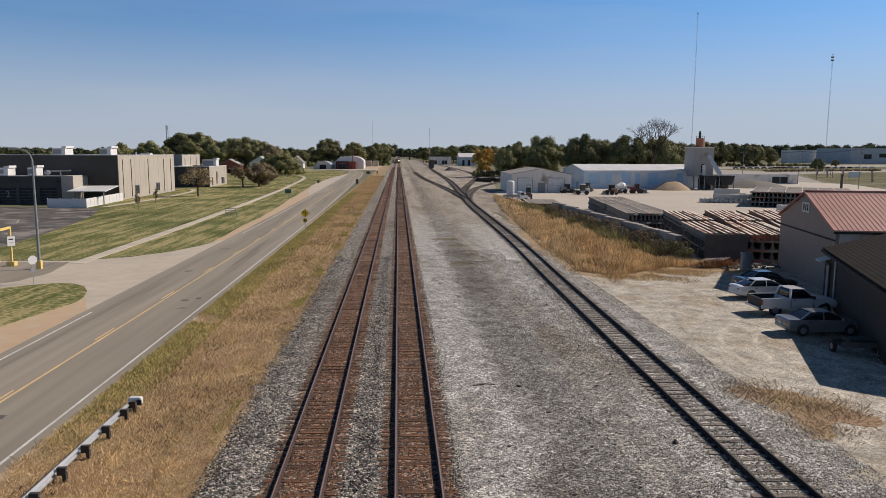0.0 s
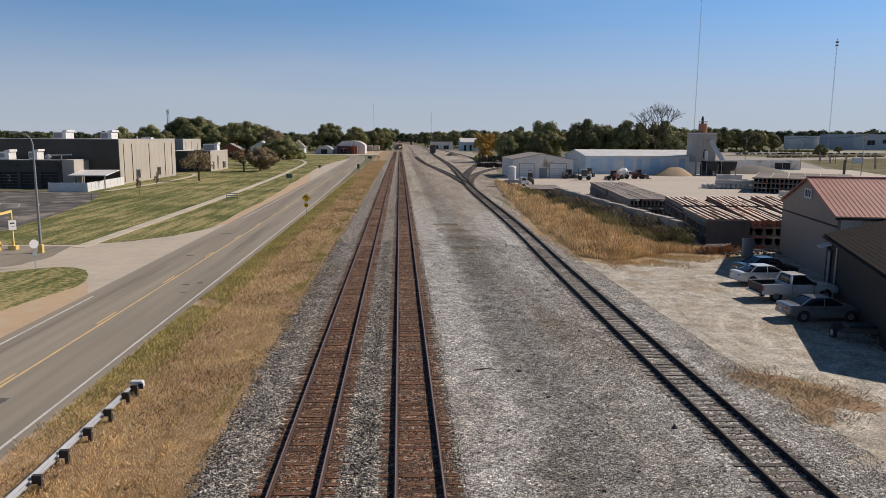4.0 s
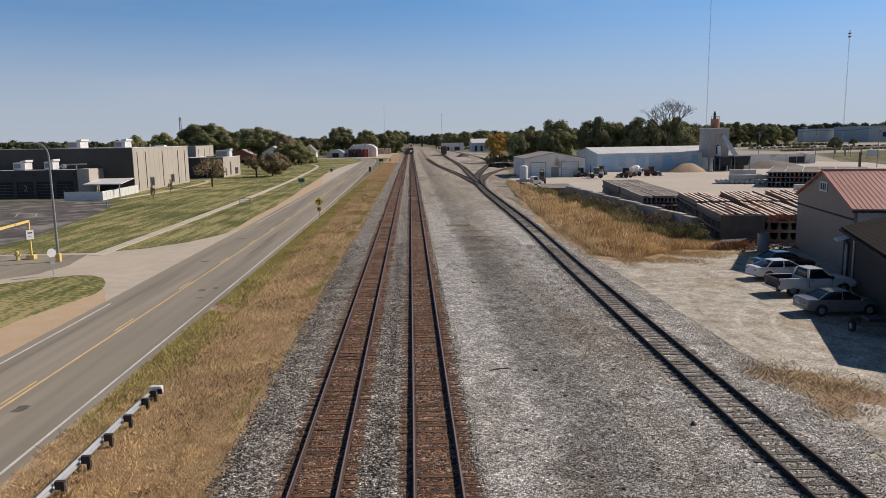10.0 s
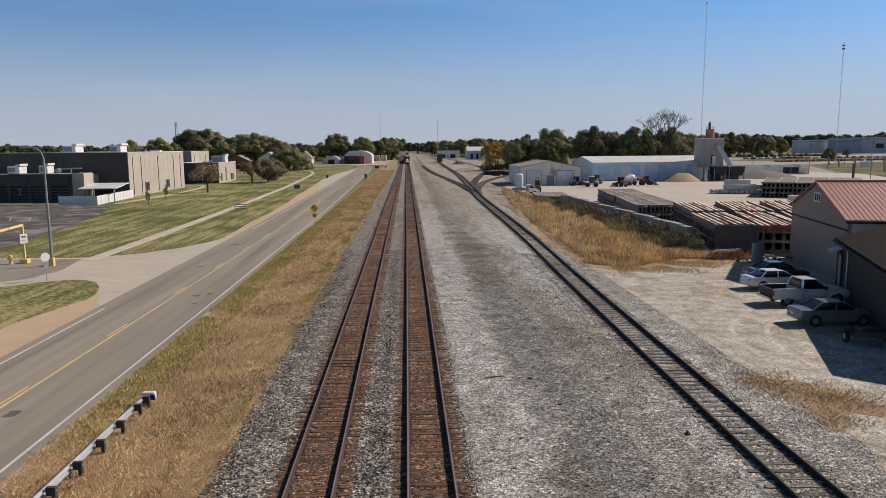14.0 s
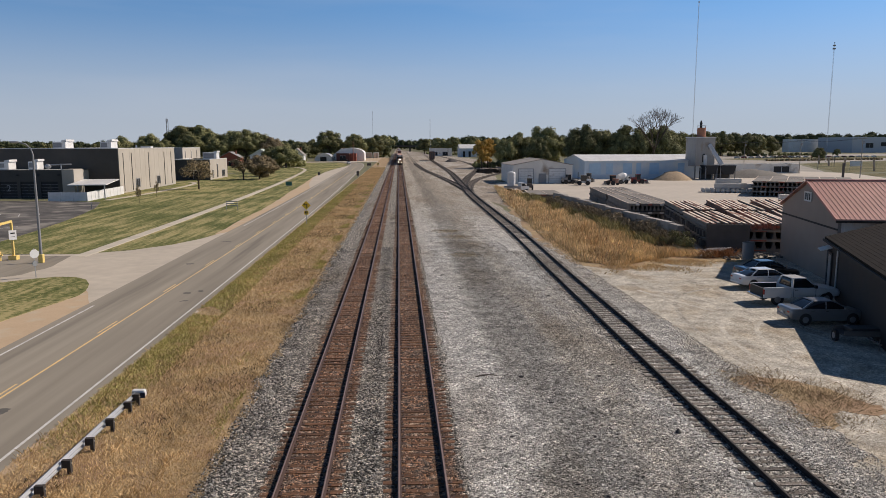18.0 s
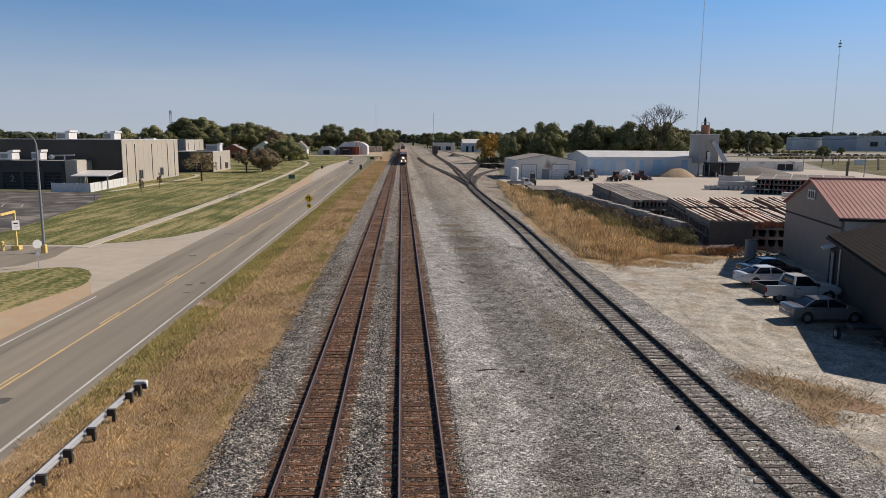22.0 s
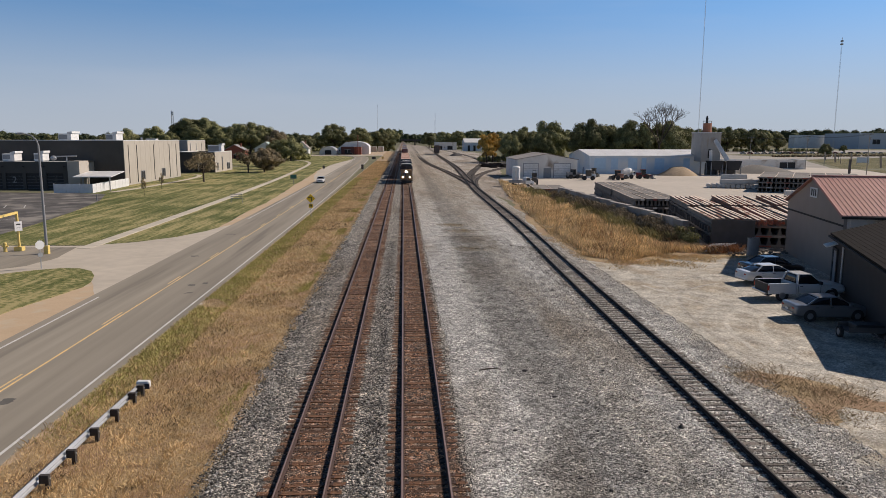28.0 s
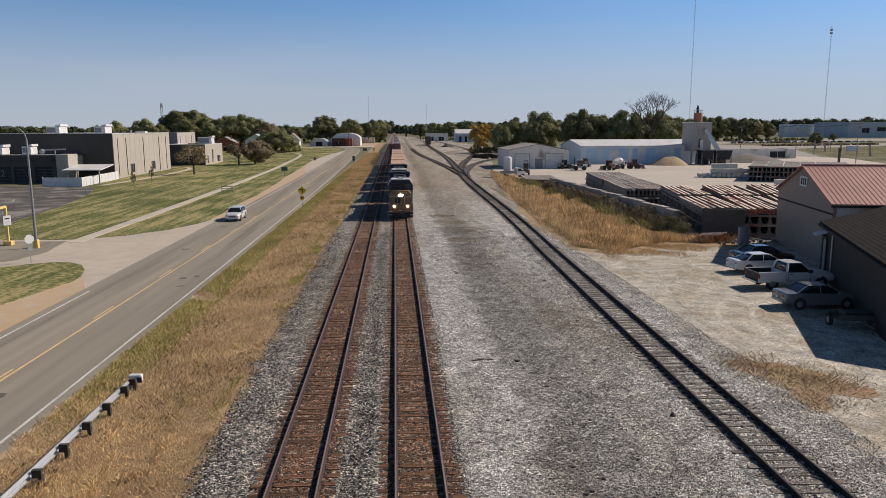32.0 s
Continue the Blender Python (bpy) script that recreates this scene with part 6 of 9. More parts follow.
M_CARWHITE, M_CARSILVER, M_CARDARK = car_paint("white car paint", (0.72, 0.72, 0.72)), car_paint("silver car paint", (0.22, 0.222, 0.228), 0.35), car_paint("charcoal car paint", (0.02, 0.021, 0.024))


def wheels(t, xs, y, r):
    for x in xs:
        for s in (-1, 1):
            w = part("wheel", Mesh().tube((x, s * (y - 0.2), r), (x, s * y, r), r, r, 20), M_TYRE, t, bevel=0.03)
            part("rim", Mesh().tube((x, s * y, r), (x, s * (y + 0.012), r), r * 0.62, r * 0.55, 14), M_RIM, w)
            # black disc stands in for the dark shade inside the wheel well
            part("well_disc", Mesh().tube((x, s * (y - 0.06), r + 0.03), (x, s * (y + 0.006), r + 0.03), r * 1.14, r * 1.14, 20), M_PLASTIC, t)


def sedan(m, body_paint, label, name="sedan", L=4.8, H=1.45, suv=False, boot=0.98, fast=False):
    """Nose at +x."""
    t = thing(name, label, "car", m)
    h, w = L / 2, 0.9
    belt = 0.98 if not suv else 1.08
    if suv:
        st = [(-h, 0.72, 0.78, 0.42, 0.75, 0.95, 0.72), (-h + 0.12, 0.8, 0.88, 0.3, 0.85, belt, 0.84), (-h + 1.0, 0.84, w, 0.26, 0.88, belt, 0.86), (0.6, 0.84, w, 0.26, 0.86, belt - 0.02, 0.86),
              (h - 1.3, 0.84, w, 0.26, 0.85, 1.06, 0.84), (h - 0.35, 0.8, 0.87, 0.28, 0.78, 0.94, 0.74), (h, 0.66, 0.72, 0.34, 0.65, 0.78, 0.6)]
        gh = [(-h + 0.16, 0.8, 0.8, belt - 0.04, belt, belt + 0.02, 0.79), (-h + 0.5, 0.82, 0.8, belt - 0.02, belt + 0.3, H - 0.05, 0.62), (-h + 1.2, 0.84, 0.8, belt - 0.02, belt + 0.3, H - 0.02, 0.66),
              (0.3, 0.84, 0.8, belt - 0.02, belt + 0.3, H - 0.05, 0.66), (1.25, 0.82, 0.8, belt - 0.06, belt - 0.02, belt + 0.01, 0.78)]
        rf = (-h + 0.42, 0.35, 0.68)
    else:
        st = [(-h, 0.7, 0.76, 0.42, 0.7, 0.9, 0.7), (-h + 0.15, 0.78, 0.86, 0.32, 0.8, boot, 0.8), (-h + 1.1, 0.84, w, 0.24, 0.84, boot, 0.84), (0.7, 0.84, w, 0.24, 0.82, 0.96, 0.84),
              (h - 1.2, 0.84, w, 0.24, 0.78, 0.92, 0.82), (h - 0.35, 0.78, 0.86, 0.26, 0.7, 0.8, 0.72), (h, 0.62, 0.7, 0.32, 0.58, 0.68, 0.56)]
        gh = [(-h + 0.75, 0.76, 0.76, boot - 0.06, boot - 0.02, boot + 0.01, 0.74), (-h + 1.55, 0.8, 0.77, boot - 0.04, boot + 0.18, H - 0.04, 0.58), (-0.1, 0.82, 0.78, 0.92, boot + 0.2, H - 0.02, 0.62),
              (0.35, 0.82, 0.78, 0.92, boot + 0.18, H - 0.06, 0.6), (1.25, 0.78, 0.78, 0.9, 0.93, 0.96, 0.76)]
        rf = (-h + 1.5, 0.42, 0.6)
        if fast:    # roof that runs down to a short tail
            gh = [(-h + 0.35, 0.72, 0.74, boot - 0.05, boot, boot + 0.03, 0.66), (-h + 1.15, 0.8, 0.78, boot - 0.04, boot + 0.14, H - 0.16, 0.58), (-0.35, 0.82, 0.79, 0.92, boot + 0.18, H - 0.02, 0.6),
                  (0.35, 0.82, 0.78, 0.92, boot + 0.16, H - 0.08, 0.6), (1.45, 0.78, 0.78, 0.88, 0.92, 0.95, 0.76)]
            rf = (-h + 1.35, 0.4, 0.58)
    skin("body", loft(st), body_paint, t)
    skin("greenhouse", loft([(*q[:5], q[5] - 0.03, q[6]) for q in gh], crown=0.0), M_CARGLASS, t, "tinted windows")
    x0, x1, wr = rf
    part("roof", Mesh().add([(x0, -wr, H - 0.05), (x1, -wr, H - 0.06), (x1, wr, H - 0.06), (x0, wr, H - 0.05), (x0 + 0.1, -wr + 0.06, H), (x1 - 0.1, -wr + 0.06, H), (x1 - 0.1, wr - 0.06, H), (x0 + 0.1, wr - 0.06, H)],
                            [(3, 2, 1, 0), (4, 5, 6, 7), (0, 1, 5, 4), (1, 2, 6, 5), (2, 3, 7, 6), (3, 0, 4, 7)]), body_paint, t, bevel=0.02)
    for s in (-1, 1):
        for a, b, r in (((x1, s * wr, H - 0.06), (1.2, s * 0.79, 0.97), 0.035), ((-0.15, s * 0.65, H - 0.06), (-0.2, s * 0.83, 0.98), 0.04),
                        ((x0, s * wr, H - 0.06), (-h + (0.2 if suv else 0.8), s * 0.78, belt if suv else boot), 0.06)):
            part("pillar", Mesh().tube(a, b, r, n=5), body_paint, t)
        part("mirror", Mesh().box(0.85, 1.0, s * 0.98 - 0.1, s * 0.98 + 0.1, 0.95, 1.1), body_paint, t, bevel=0.03)
        part("tail_light", Mesh().box(-h - 0.015, -h + 0.1, s * 0.62 - 0.12, s * 0.62 + 0.12, 0.74, 0.84), M_REDLENS, t)
        part("headlight", Mesh().box(h - 0.2, h - 0.02, s * 0.55 - 0.14, s * 0.55 + 0.14, 0.55, 0.66), M_CHROME, t)
        part("door_handle", Mesh().box(-0.25, -0.07, s * 0.905 - 0.012, s * 0.905 + 0.012, 0.84, 0.87).box(-1.15, -0.97, s * 0.905 - 0.012, s * 0.905 + 0.012, 0.84, 0.87), M_CHROME, t)
    part("rear_bumper", Mesh().box(-h - 0.06, -h + 0.15, -0.7, 0.7, 0.36, 0.56), body_paint if not suv else M_PLASTIC, t, bevel=0.04)
    part("front_bumper", Mesh().box(h - 0.15, h + 0.04, -0.6, 0.6, 0.34, 0.52), body_paint, t, bevel=0.04)
    part("grille", Mesh().box(h - 0.04, h + 0.025, -0.42, 0.42, 0.55, 0.68), M_PLASTIC, t)
    part("plate", Mesh().box(-h - 0.075, -h - 0.06, -0.16, 0.16, 0.6, 0.72), M_WHITE, t)
    wheels(t, (-h + 0.95, h - 0.95), 0.9, 0.33 if not suv else 0.36)
    return t


def pickup(m):
    t = thing("pickup_truck", "white pickup truck parked nose to the brown building", "pickup truck", m)
    h = 2.75
    skin("cab_body", loft([(-0.75, 0.86, 0.96, 0.5, 1.0, 1.15, 0.92), (0.9, 0.86, 0.96, 0.5, 1.0, 1.15, 0.92), (1.6, 0.86, 0.96, 0.5, 0.98, 1.12, 0.88), (2.5, 0.84, 0.93, 0.5, 0.92, 1.06, 0.82), (h, 0.75, 0.84, 0.52, 0.85, 0.95, 0.7)]),
         M_CARWHITE, t)
    part("bed", Mesh().box(-h, -0.78, -0.96, -0.84, 0.48, 1.22).box(-h, -0.78, 0.84, 0.96, 0.48, 1.22).box(-0.9, -0.78, -0.84, 0.84, 0.55, 1.18).box(-h, -0.78, -0.84, 0.84, 0.6, 0.7), M_CARWHITE, t, bevel=0.03)
    part("bed_liner", Mesh().box(-h + 0.1, -0.92, -0.82, 0.82, 0.705, 0.76).box(-h + 0.02, -0.9, -0.86, -0.83, 0.75, 1.2).box(-h + 0.02, -0.9, 0.83, 0.86, 0.75, 1.2), M_PLASTIC, t, "black bed liner")
    part("tailgate", Mesh().box(-h - 0.04, -h + 0.06, -0.83, 0.83, 0.6, 1.17), M_PLASTIC, t, "dark tailgate")
    skin("greenhouse", loft([(-0.72, 0.88, 0.86, 1.12, 1.16, 1.2, 0.84), (-0.55, 0.9, 0.86, 1.12, 1.4, 1.74, 0.66), (0.35, 0.9, 0.86, 1.12, 1.4, 1.74, 0.66), (1.1, 0.88, 0.86, 1.1, 1.14, 1.16, 0.84)], crown=0.0), M_CARGLASS, t)
    part("roof", Mesh().box(-0.62, 0.4, -0.68, 0.68, 1.73, 1.8), M_CARWHITE, t, bevel=0.03)
    for s in (-1, 1):
        part("pillar", Mesh().tube((0.38, s * 0.67, 1.74), (1.05, s * 0.86, 1.16), 0.04, n=5), M_CARWHITE, t)
        part("pillar", Mesh().tube((-0.6, s * 0.67, 1.74), (-0.72, s * 0.88, 1.16), 0.09, n=5), M_CARWHITE, t)
        part("mirror", Mesh().box(0.75, 0.92, s * 1.07 - 0.12, s * 1.07 + 0.12, 1.15, 1.35), M_PLASTIC, t)
        part("tail_light", Mesh().box(-h - 0.02, -h + 0.05, s * 0.9 - 0.07, s * 0.9 + 0.07, 0.75, 1.1), M_REDLENS, t)
        part("door_handle", Mesh().box(-0.55, -0.35, s * 0.965 - 0.015, s * 0.965 + 0.015, 1.0, 1.04), M_PLASTIC, t)
        part("door_seam", Mesh().box(-0.66, -0.64, s * 0.962 - 0.006, s * 0.962 + 0.006, 0.55, 1.12).box(0.93, 0.95, s * 0.958 - 0.006, s * 0.958 + 0.006, 0.55, 1.12), M_PLASTIC, t)
    part("rear_bumper", Mesh().box(-h - 0.22, -h - 0.04, -0.9, 0.9, 0.45, 0.62), M_CHROME, t, bevel=0.03)
    part("front_bumper", Mesh().box(h - 0.05, h + 0.14, -0.85, 0.85, 0.45, 0.65), M_CHROME, t, bevel=0.03)
    wheels(t, (-1.75, 1.75), 0.95, 0.39)
    return t


NOSE = -5.0
sedan(pose(25.3, 41.6, -0.03, 0, 0, NOSE + 3), M_CARSILVER, "silver four-door sedan parked by the brown building")
pickup(pose(26.75, 47.2, -0.03, 0, 0, NOSE + 6))
sedan(pose(27.4, 52.6, -0.03, 0, 0, NOSE + 9), M_CARWHITE, "white four-door sedan parked beside the pickup", L=4.7, fast=True)
sedan(pose(29.3, 55.9, -0.03, 0, 0, NOSE + 8), M_CARDARK, "charcoal sedan parked in the gable's shade", L=4.9, H=1.5)


def utility_trailer():
    t = thing("utility_trailer", "dark low utility trailer with a drawbar in the shade", "trailer", pose(24.9, 37.1, -0.03, 0, 0, -8) @ Matrix.Diagonal((0.88, 0.88, 0.88, 1)))
    part("deck", Mesh().box(-1.4, 1.4, -0.75, 0.75, 0.5, 0.58), M_SHADOWY, t)
    part("side_rail", Mesh().box(-1.4, 1.4, -0.78, -0.74, 0.58, 0.85).box(-1.4, 1.4, 0.74, 0.78, 0.58, 0.85), M_SHADOWY, t)
    part("cargo", Mesh().box(-0.9, 0.9, -0.55, 0.55, 0.58, 0.95), M_PLASTIC, t, bevel=0.08)
    part("drawbar", Mesh().box(-0.05, 0.05, -2.4, -0.75, 0.42, 0.5), M_SHADOWY, t)
    part("jack", Mesh().tube((0, -2.2, 0.05), (0, -2.2, 0.75), 0.04), M_SHADOWY, t)
    for x in (-1.55, 1.55):
        w = part("wheel", Mesh().tube((x - 0.1, 0.1, 0.36), (x + 0.1, 0.1, 0.36), 0.36, n=16), M_TYRE, t)
        part("rim", Mesh().tube((x - 0.11, 0.1, 0.36), (x + 0.11, 0.1, 0.36), 0.2, n=12), M_RIM, w)


utility_trailer()


def lot_clutter():
    t = thing("metal_tub", "grey curved sheet-metal tub standing upright", "tub", pose(32.5, 65.5, -0.03, 0, 0, 10) @ Matrix.Diagonal((0.6, 0.6, 0.85, 1)))
    n = 14
    v = [(1.0 * math.cos(math.pi * (i / n + 0.95)), 0.55 * math.sin(math.pi * (i / n + 0.95)), z) for z in (0, 1.9) for i in range(n + 1)]
    part("shell", Mesh().add(v, [(i, i + 1, n + 2 + i, n + 1 + i) for i in range(n)]), M_GREYMETAL, t)
    part("back", Mesh().box(-0.95, 0.95, 0.12, 0.18, 0, 1.9), M_GREYMETAL, t)
    part("rim", Mesh().box(-1.0, 1.0, -0.02, 0.2, 1.9, 1.96), M_GALV, t)
    rng = random.Random(12)
    for i in range(9):
        solid("slat", Mesh().box(-0.06, 0.06, -1.1, 1.1, 0, 0.05), M_WHITE, "whitish slat leaning in a row on the scrap heap", "board", pose(28.7 + i * 0.3, 67.6 + i * 0.05, 0.42, -24, 0, 28 + rng.uniform(-4, 4)), group="scrap boards")
    for i in range(16):
        a = Vector((30.2 + rng.uniform(-1.4, 1.0), 68.2 + rng.uniform(-0.8, 0.8), rng.uniform(0.0, 0.35)))
        o = solid("board", Mesh().box(-1.2, 1.2, -0.07, 0.07, 0, 0.04), M_PALEBEAM if i % 3 else M_WHITE, "loose weathered board on a scrap heap", "board", Matrix.Translation(a) @ pose(0, 0, 0, 0, rng.uniform(-16, 16), rng.uniform(10, 70)), group="scrap boards")
    rb = Mesh()
    for _ in range(150):
        q = rng.uniform(0.05, 0.22)
        x, y = rng.uniform(29.5, 37.5), 67.6 + rng.gauss(0, 1.0)
        rb.ellipsoid((x, y, q * 0.2), (q * rng.uniform(0.8, 1.8), q, q * 0.7), 6, 4)
    tagged(solid("rubble", rb, M_PRECAST, "broken concrete rubble before the girder stacks", "rubble"), kind="stuff")
    for x, y, s in ((9.86, 25.35, 0.13), (8.7, 32.1, 0.08)):
        r = mound("stone", "dark stone lying on the gravel", x, y, s, s * 0.8, s * 1.1, M_SHADOWY, x)
    st = solid("stick", Mesh().tube((-0.5, 0, 0.02), (0.1, 0.15, 0.05), 0.03, n=5).tube((0.1, 0.15, 0.05), (0.55, 0.1, 0.02), 0.025, n=5), M_BARK, "dark broken stick on the gravel", "stick", pose(3.36, 32.4, -0.02))


lot_clutter()
M_TYREDUST = stones("packed pale tyre dust", [(0.33, 0.297, 0.24), (0.46, 0.425, 0.358), (0.54, 0.505, 0.43), (0.7, 0.665, 0.585)], 0.055, 0.01, clump=0.15)
M_TYREDARK = stones("dark scuffed gravel", [(0.2, 0.178, 0.142), (0.34, 0.31, 0.257), (0.44, 0.405, 0.34), (0.62, 0.585, 0.51)], 0.055, 0.02, clump=0.25)
for i, (line, mt) in enumerate((([(19.5, 24), (17.9, 31), (17.8, 37), (19.2, 42), (22.2, 45.5)], M_TYREDUST), ([(21.2, 24), (19.6, 31), (19.5, 36.4), (20.7, 40.6), (23, 43)], M_TYREDUST),
                                ([(16.9, 24), (16.6, 34), (17.2, 43), (19.4, 49.5), (23.4, 52.6)], M_TYREDARK), ([(17.3, 52), (19.5, 46), (22.5, 41), (24.2, 33), (24.6, 26)], M_TYREDUST),
                                ([(18.6, 53), (20.9, 47), (23.6, 40.6), (25.2, 33), (25.6, 26)], M_TYREDARK), ([(16.4, 55), (18.8, 54), (22, 54.6), (25.4, 55.4)], M_TYREDARK))):
    ribbon("tyre_track", [(x + 0.12 * noise.noise(Vector((x * 3, y * 3, i))), y) for x, y in curve(line, 12)], 0.3, -0.06 + i * 0.0006, mt, "worn tyre track across the gravel lot", "tyre track", 0.003)


# ---- roadside ----
def guardrail():
    t = thing("guardrail", "galvanised W-beam guardrail on dark posts", "guardrail")
    prof = [(0.0, 0.31), (0.05, 0.29), (0.08, 0.24), (0.02, 0.19), (0.0, 0.155), (0.02, 0.12), (0.08, 0.07), (0.05, 0.02), (0.0, 0.0), (-0.012, 0.0), (0.038, 0.025), (0.066, 0.07), (0.008, 0.12), (-0.012, 0.155),
            (0.008, 0.19), (0.066, 0.24), (0.038, 0.285), (-0.012, 0.31)]
    prof = [(-x, z) for x, z in prof]
    line = [(-12.3, -20), (-12.3, 10), (-12.28, 20), (-12.25, 27), (-12.2, 29), (-12.16, 30.6)]
    part("beam", sweep(line, prof, -0.06), M_GALV, t)
    part("end_plate", Mesh().box(-12.38, -11.8, 30.6, 30.9, -0.04, 0.3), M_WHITE, t, "flared end plate", bevel=0.08)
    part("end_mark", Mesh().box(-12.0, -11.78, 30.55, 30.59, -0.03, 0.2), M_NAVYPOST, t)
    y = 30.3
    while y > -18:
        p = part("post", Mesh().box(-12.04, -11.92, y - 0.075, y + 0.075, -0.6, 0.24), M_POST, t)
        part("spacer", Mesh().box(-12.22, -12.04, y - 0.07, y + 0.07, -0.03, 0.24), M_POST, p)
        part("bolt", Mesh().tube((-11.92, y, 0.12), (-11.89, y, 0.12), 0.025, n=6), M_GALV, p)
        y -= 0.95 if y > 30 else 1.85


M_POST = mat("dark weathered post", (0.06, 0.052, 0.045), (0.035, 0.03, 0.026), rough=0.9, scale=6)
M_NAVYPOST = mat("dark blue post tip", (0.02, 0.03, 0.06), rough=0.6, scale=4)
M_SIGNYEL = mat("yellow sign sheet", (0.92, 0.6, 0.02), (0.85, 0.54, 0.02), rough=0.45, scale=2)
M_SAFEYEL = mat("safety yellow paint", (0.82, 0.62, 0.2), (0.68, 0.5, 0.16), rough=0.5, scale=3)
M_SIGNWHITE = mat("white sign sheet", (0.85, 0.85, 0.84), (0.78, 0.78, 0.77), rough=0.5, scale=2)
M_SIGNBACK = mat("grey sign back", (0.4, 0.41, 0.42), (0.34, 0.35, 0.36), rough=0.5, metal=0.3, scale=3)
M_SIGNGREEN = mat("dark green sign", (0.02, 0.14, 0.12), rough=0.5, scale=2)
guardrail()


def curve_sign():
    t = thing("curve_sign", "yellow diamond left-curve warning sign on a post", "road sign", pose(-13.75, 101.5, -0.33))
    part("post", Mesh().tube((0, 0, 0), (0, 0, 3.2), 0.045), M_GALV, t)
    s = part("diamond", Mesh().box(-0.45, 0.45, -0.07, -0.05, -0.45, 0.45), M_SIGNYEL, t, "yellow diamond", at=pose(0, 0, 2.75, 0, 45, 0))
    part("arrow", Mesh().box(0.05, 0.15, -0.085, -0.071, -0.36, 0.12).box(-0.2, 0.15, -0.085, -0.071, 0.12, 0.22)
         .add([(-0.2, -0.085, 0.33), (-0.2, -0.085, 0.01), (-0.42, -0.085, 0.17), (-0.2, -0.071, 0.33), (-0.2, -0.071, 0.01), (-0.42, -0.071, 0.17)],
              [(0, 1, 2), (5, 4, 3), (0, 3, 4, 1), (1, 4, 5, 2), (2, 5, 3, 0)]), M_BLACK, s, "black left arrow", at=pose(0, 0, 0, 0, -45, 0))
    p = part("speed_plate", Mesh().box(-0.3, 0.3, -0.07, -0.05, 1.45, 2.0), M_SIGNYEL, t, "yellow advisory plate", bevel=0.01)
    part("lettering", Mesh().box(-0.18, -0.03, -0.082, -0.071, 1.65, 1.9).box(0.03, 0.18, -0.082, -0.071, 1.65, 1.9).box(-0.18, 0.18, -0.082, -0.071, 1.52, 1.58), M_BLACK, p)


def stop_sign():
    t = thing("stop_sign", "pale octagonal sign on a steel post", "road sign", pose(-31.75, 62.2, -0.34, 0, 0, 52))
    part("post", Mesh().box(-0.035, 0.035, -0.02, 0.02, 0, 2.5), M_GALV, t)
    o = [(0.4 * math.cos(math.pi / 8 + i * math.pi / 4), 2.05 + 0.4 * math.sin(math.pi / 8 + i * math.pi / 4)) for i in range(8)]
    part("octagon", Mesh().extrude(o, -0.045, -0.03), M_SIGNWHITE, t, "pale sign plate")
    part("disc", Mesh().tube((0, -0.04, 1.2), (0, 0.04, 1.2), 0.22, n=14), M_SIGNBACK, t)


def light_pole():
    t = thing("light_pole", "tall grey steel street lamp with a curved arm", "street lamp", pose(-35.1, 70.2, -0.36))
    part("pole", Mesh().tube((0, 0, 0), (0, 0, 10.4), 0.14, 0.085, 12), M_GREYMETAL, t)
    pts = [(0, 0, 10.4), (-0.15, 0, 10.9), (-0.55, 0, 11.3), (-1.2, 0, 11.5)]
    a = Mesh()
    for p, q in zip(pts, pts[1:]):
        a.tube(p, q, 0.07, 0.065, 8)
    part("arm", a, M_GREYMETAL, t)
    part("lamp_head", Mesh().ellipsoid((-1.55, 0, 11.5), (0.5, 0.18, 0.12), 12, 6), M_GALV, t)
    part("base_guard", Mesh().box(-0.22, 0.22, -0.22, 0.22, 0, 0.85), M_SAFEYEL, t, "yellow base guard", bevel=0.05)


def entrance_gate():
    t = thing("height_gate", "yellow height-limit bar on a yellow post", "barrier", pose(-38.7, 72.2, -0.34))
    part("post", Mesh().box(-0.1, 0.1, -0.1, 0.1, 0, 3.7), M_SAFEYEL, t, bevel=0.02)
    part("base", Mesh().box(-0.4, 0.4, -0.35, 0.35, 0, 0.45), M_SAFEYEL, t, bevel=0.06)
    part("bar", Mesh().box(-9.5, 0.1, -0.09, 0.09, 3.7, 3.92), M_SAFEYEL, t, "yellow crossbar", at=pose(0, 0, 0, 0, 0, 97))
    part("far_post", Mesh().box(-9.5, -9.3, -0.1, 0.1, 0, 3.7), M_SAFEYEL, t, at=pose(0, 0, 0, 0, 0, 97))
    s = part("sign", Mesh().box(-0.35, 0.35, -0.16, -0.13, 2.0, 2.95), M_SIGNWHITE, t, "white notice sign", at=pose(0, 0, 0, 0, 0, 50))
    part("lettering", Mesh().box(-0.2, 0.2, -0.17, -0.161, 2.6, 2.72).box(-0.2, 0.2, -0.17, -0.161, 2.3, 2.33), M_BLACK, s)
    h = thing("hydrant", "yellow fire hydrant on the lawn edge", "hydrant", pose(-39.75, 71.6, -0.34))
    part("barrel", Mesh().tube((0, 0, 0), (0, 0, 0.8), 0.17, 0.15, 12), M_SAFEYEL, h)
    part("bonnet", Mesh().ellipsoid((0, 0, 0.8), (0.19, 0.19, 0.16), 12, 6), M_SAFEYEL, h)
    part("outlet", Mesh().tube((-0.3, 0, 0.55), (0.3, 0, 0.55), 0.08), M_SAFEYEL, h)


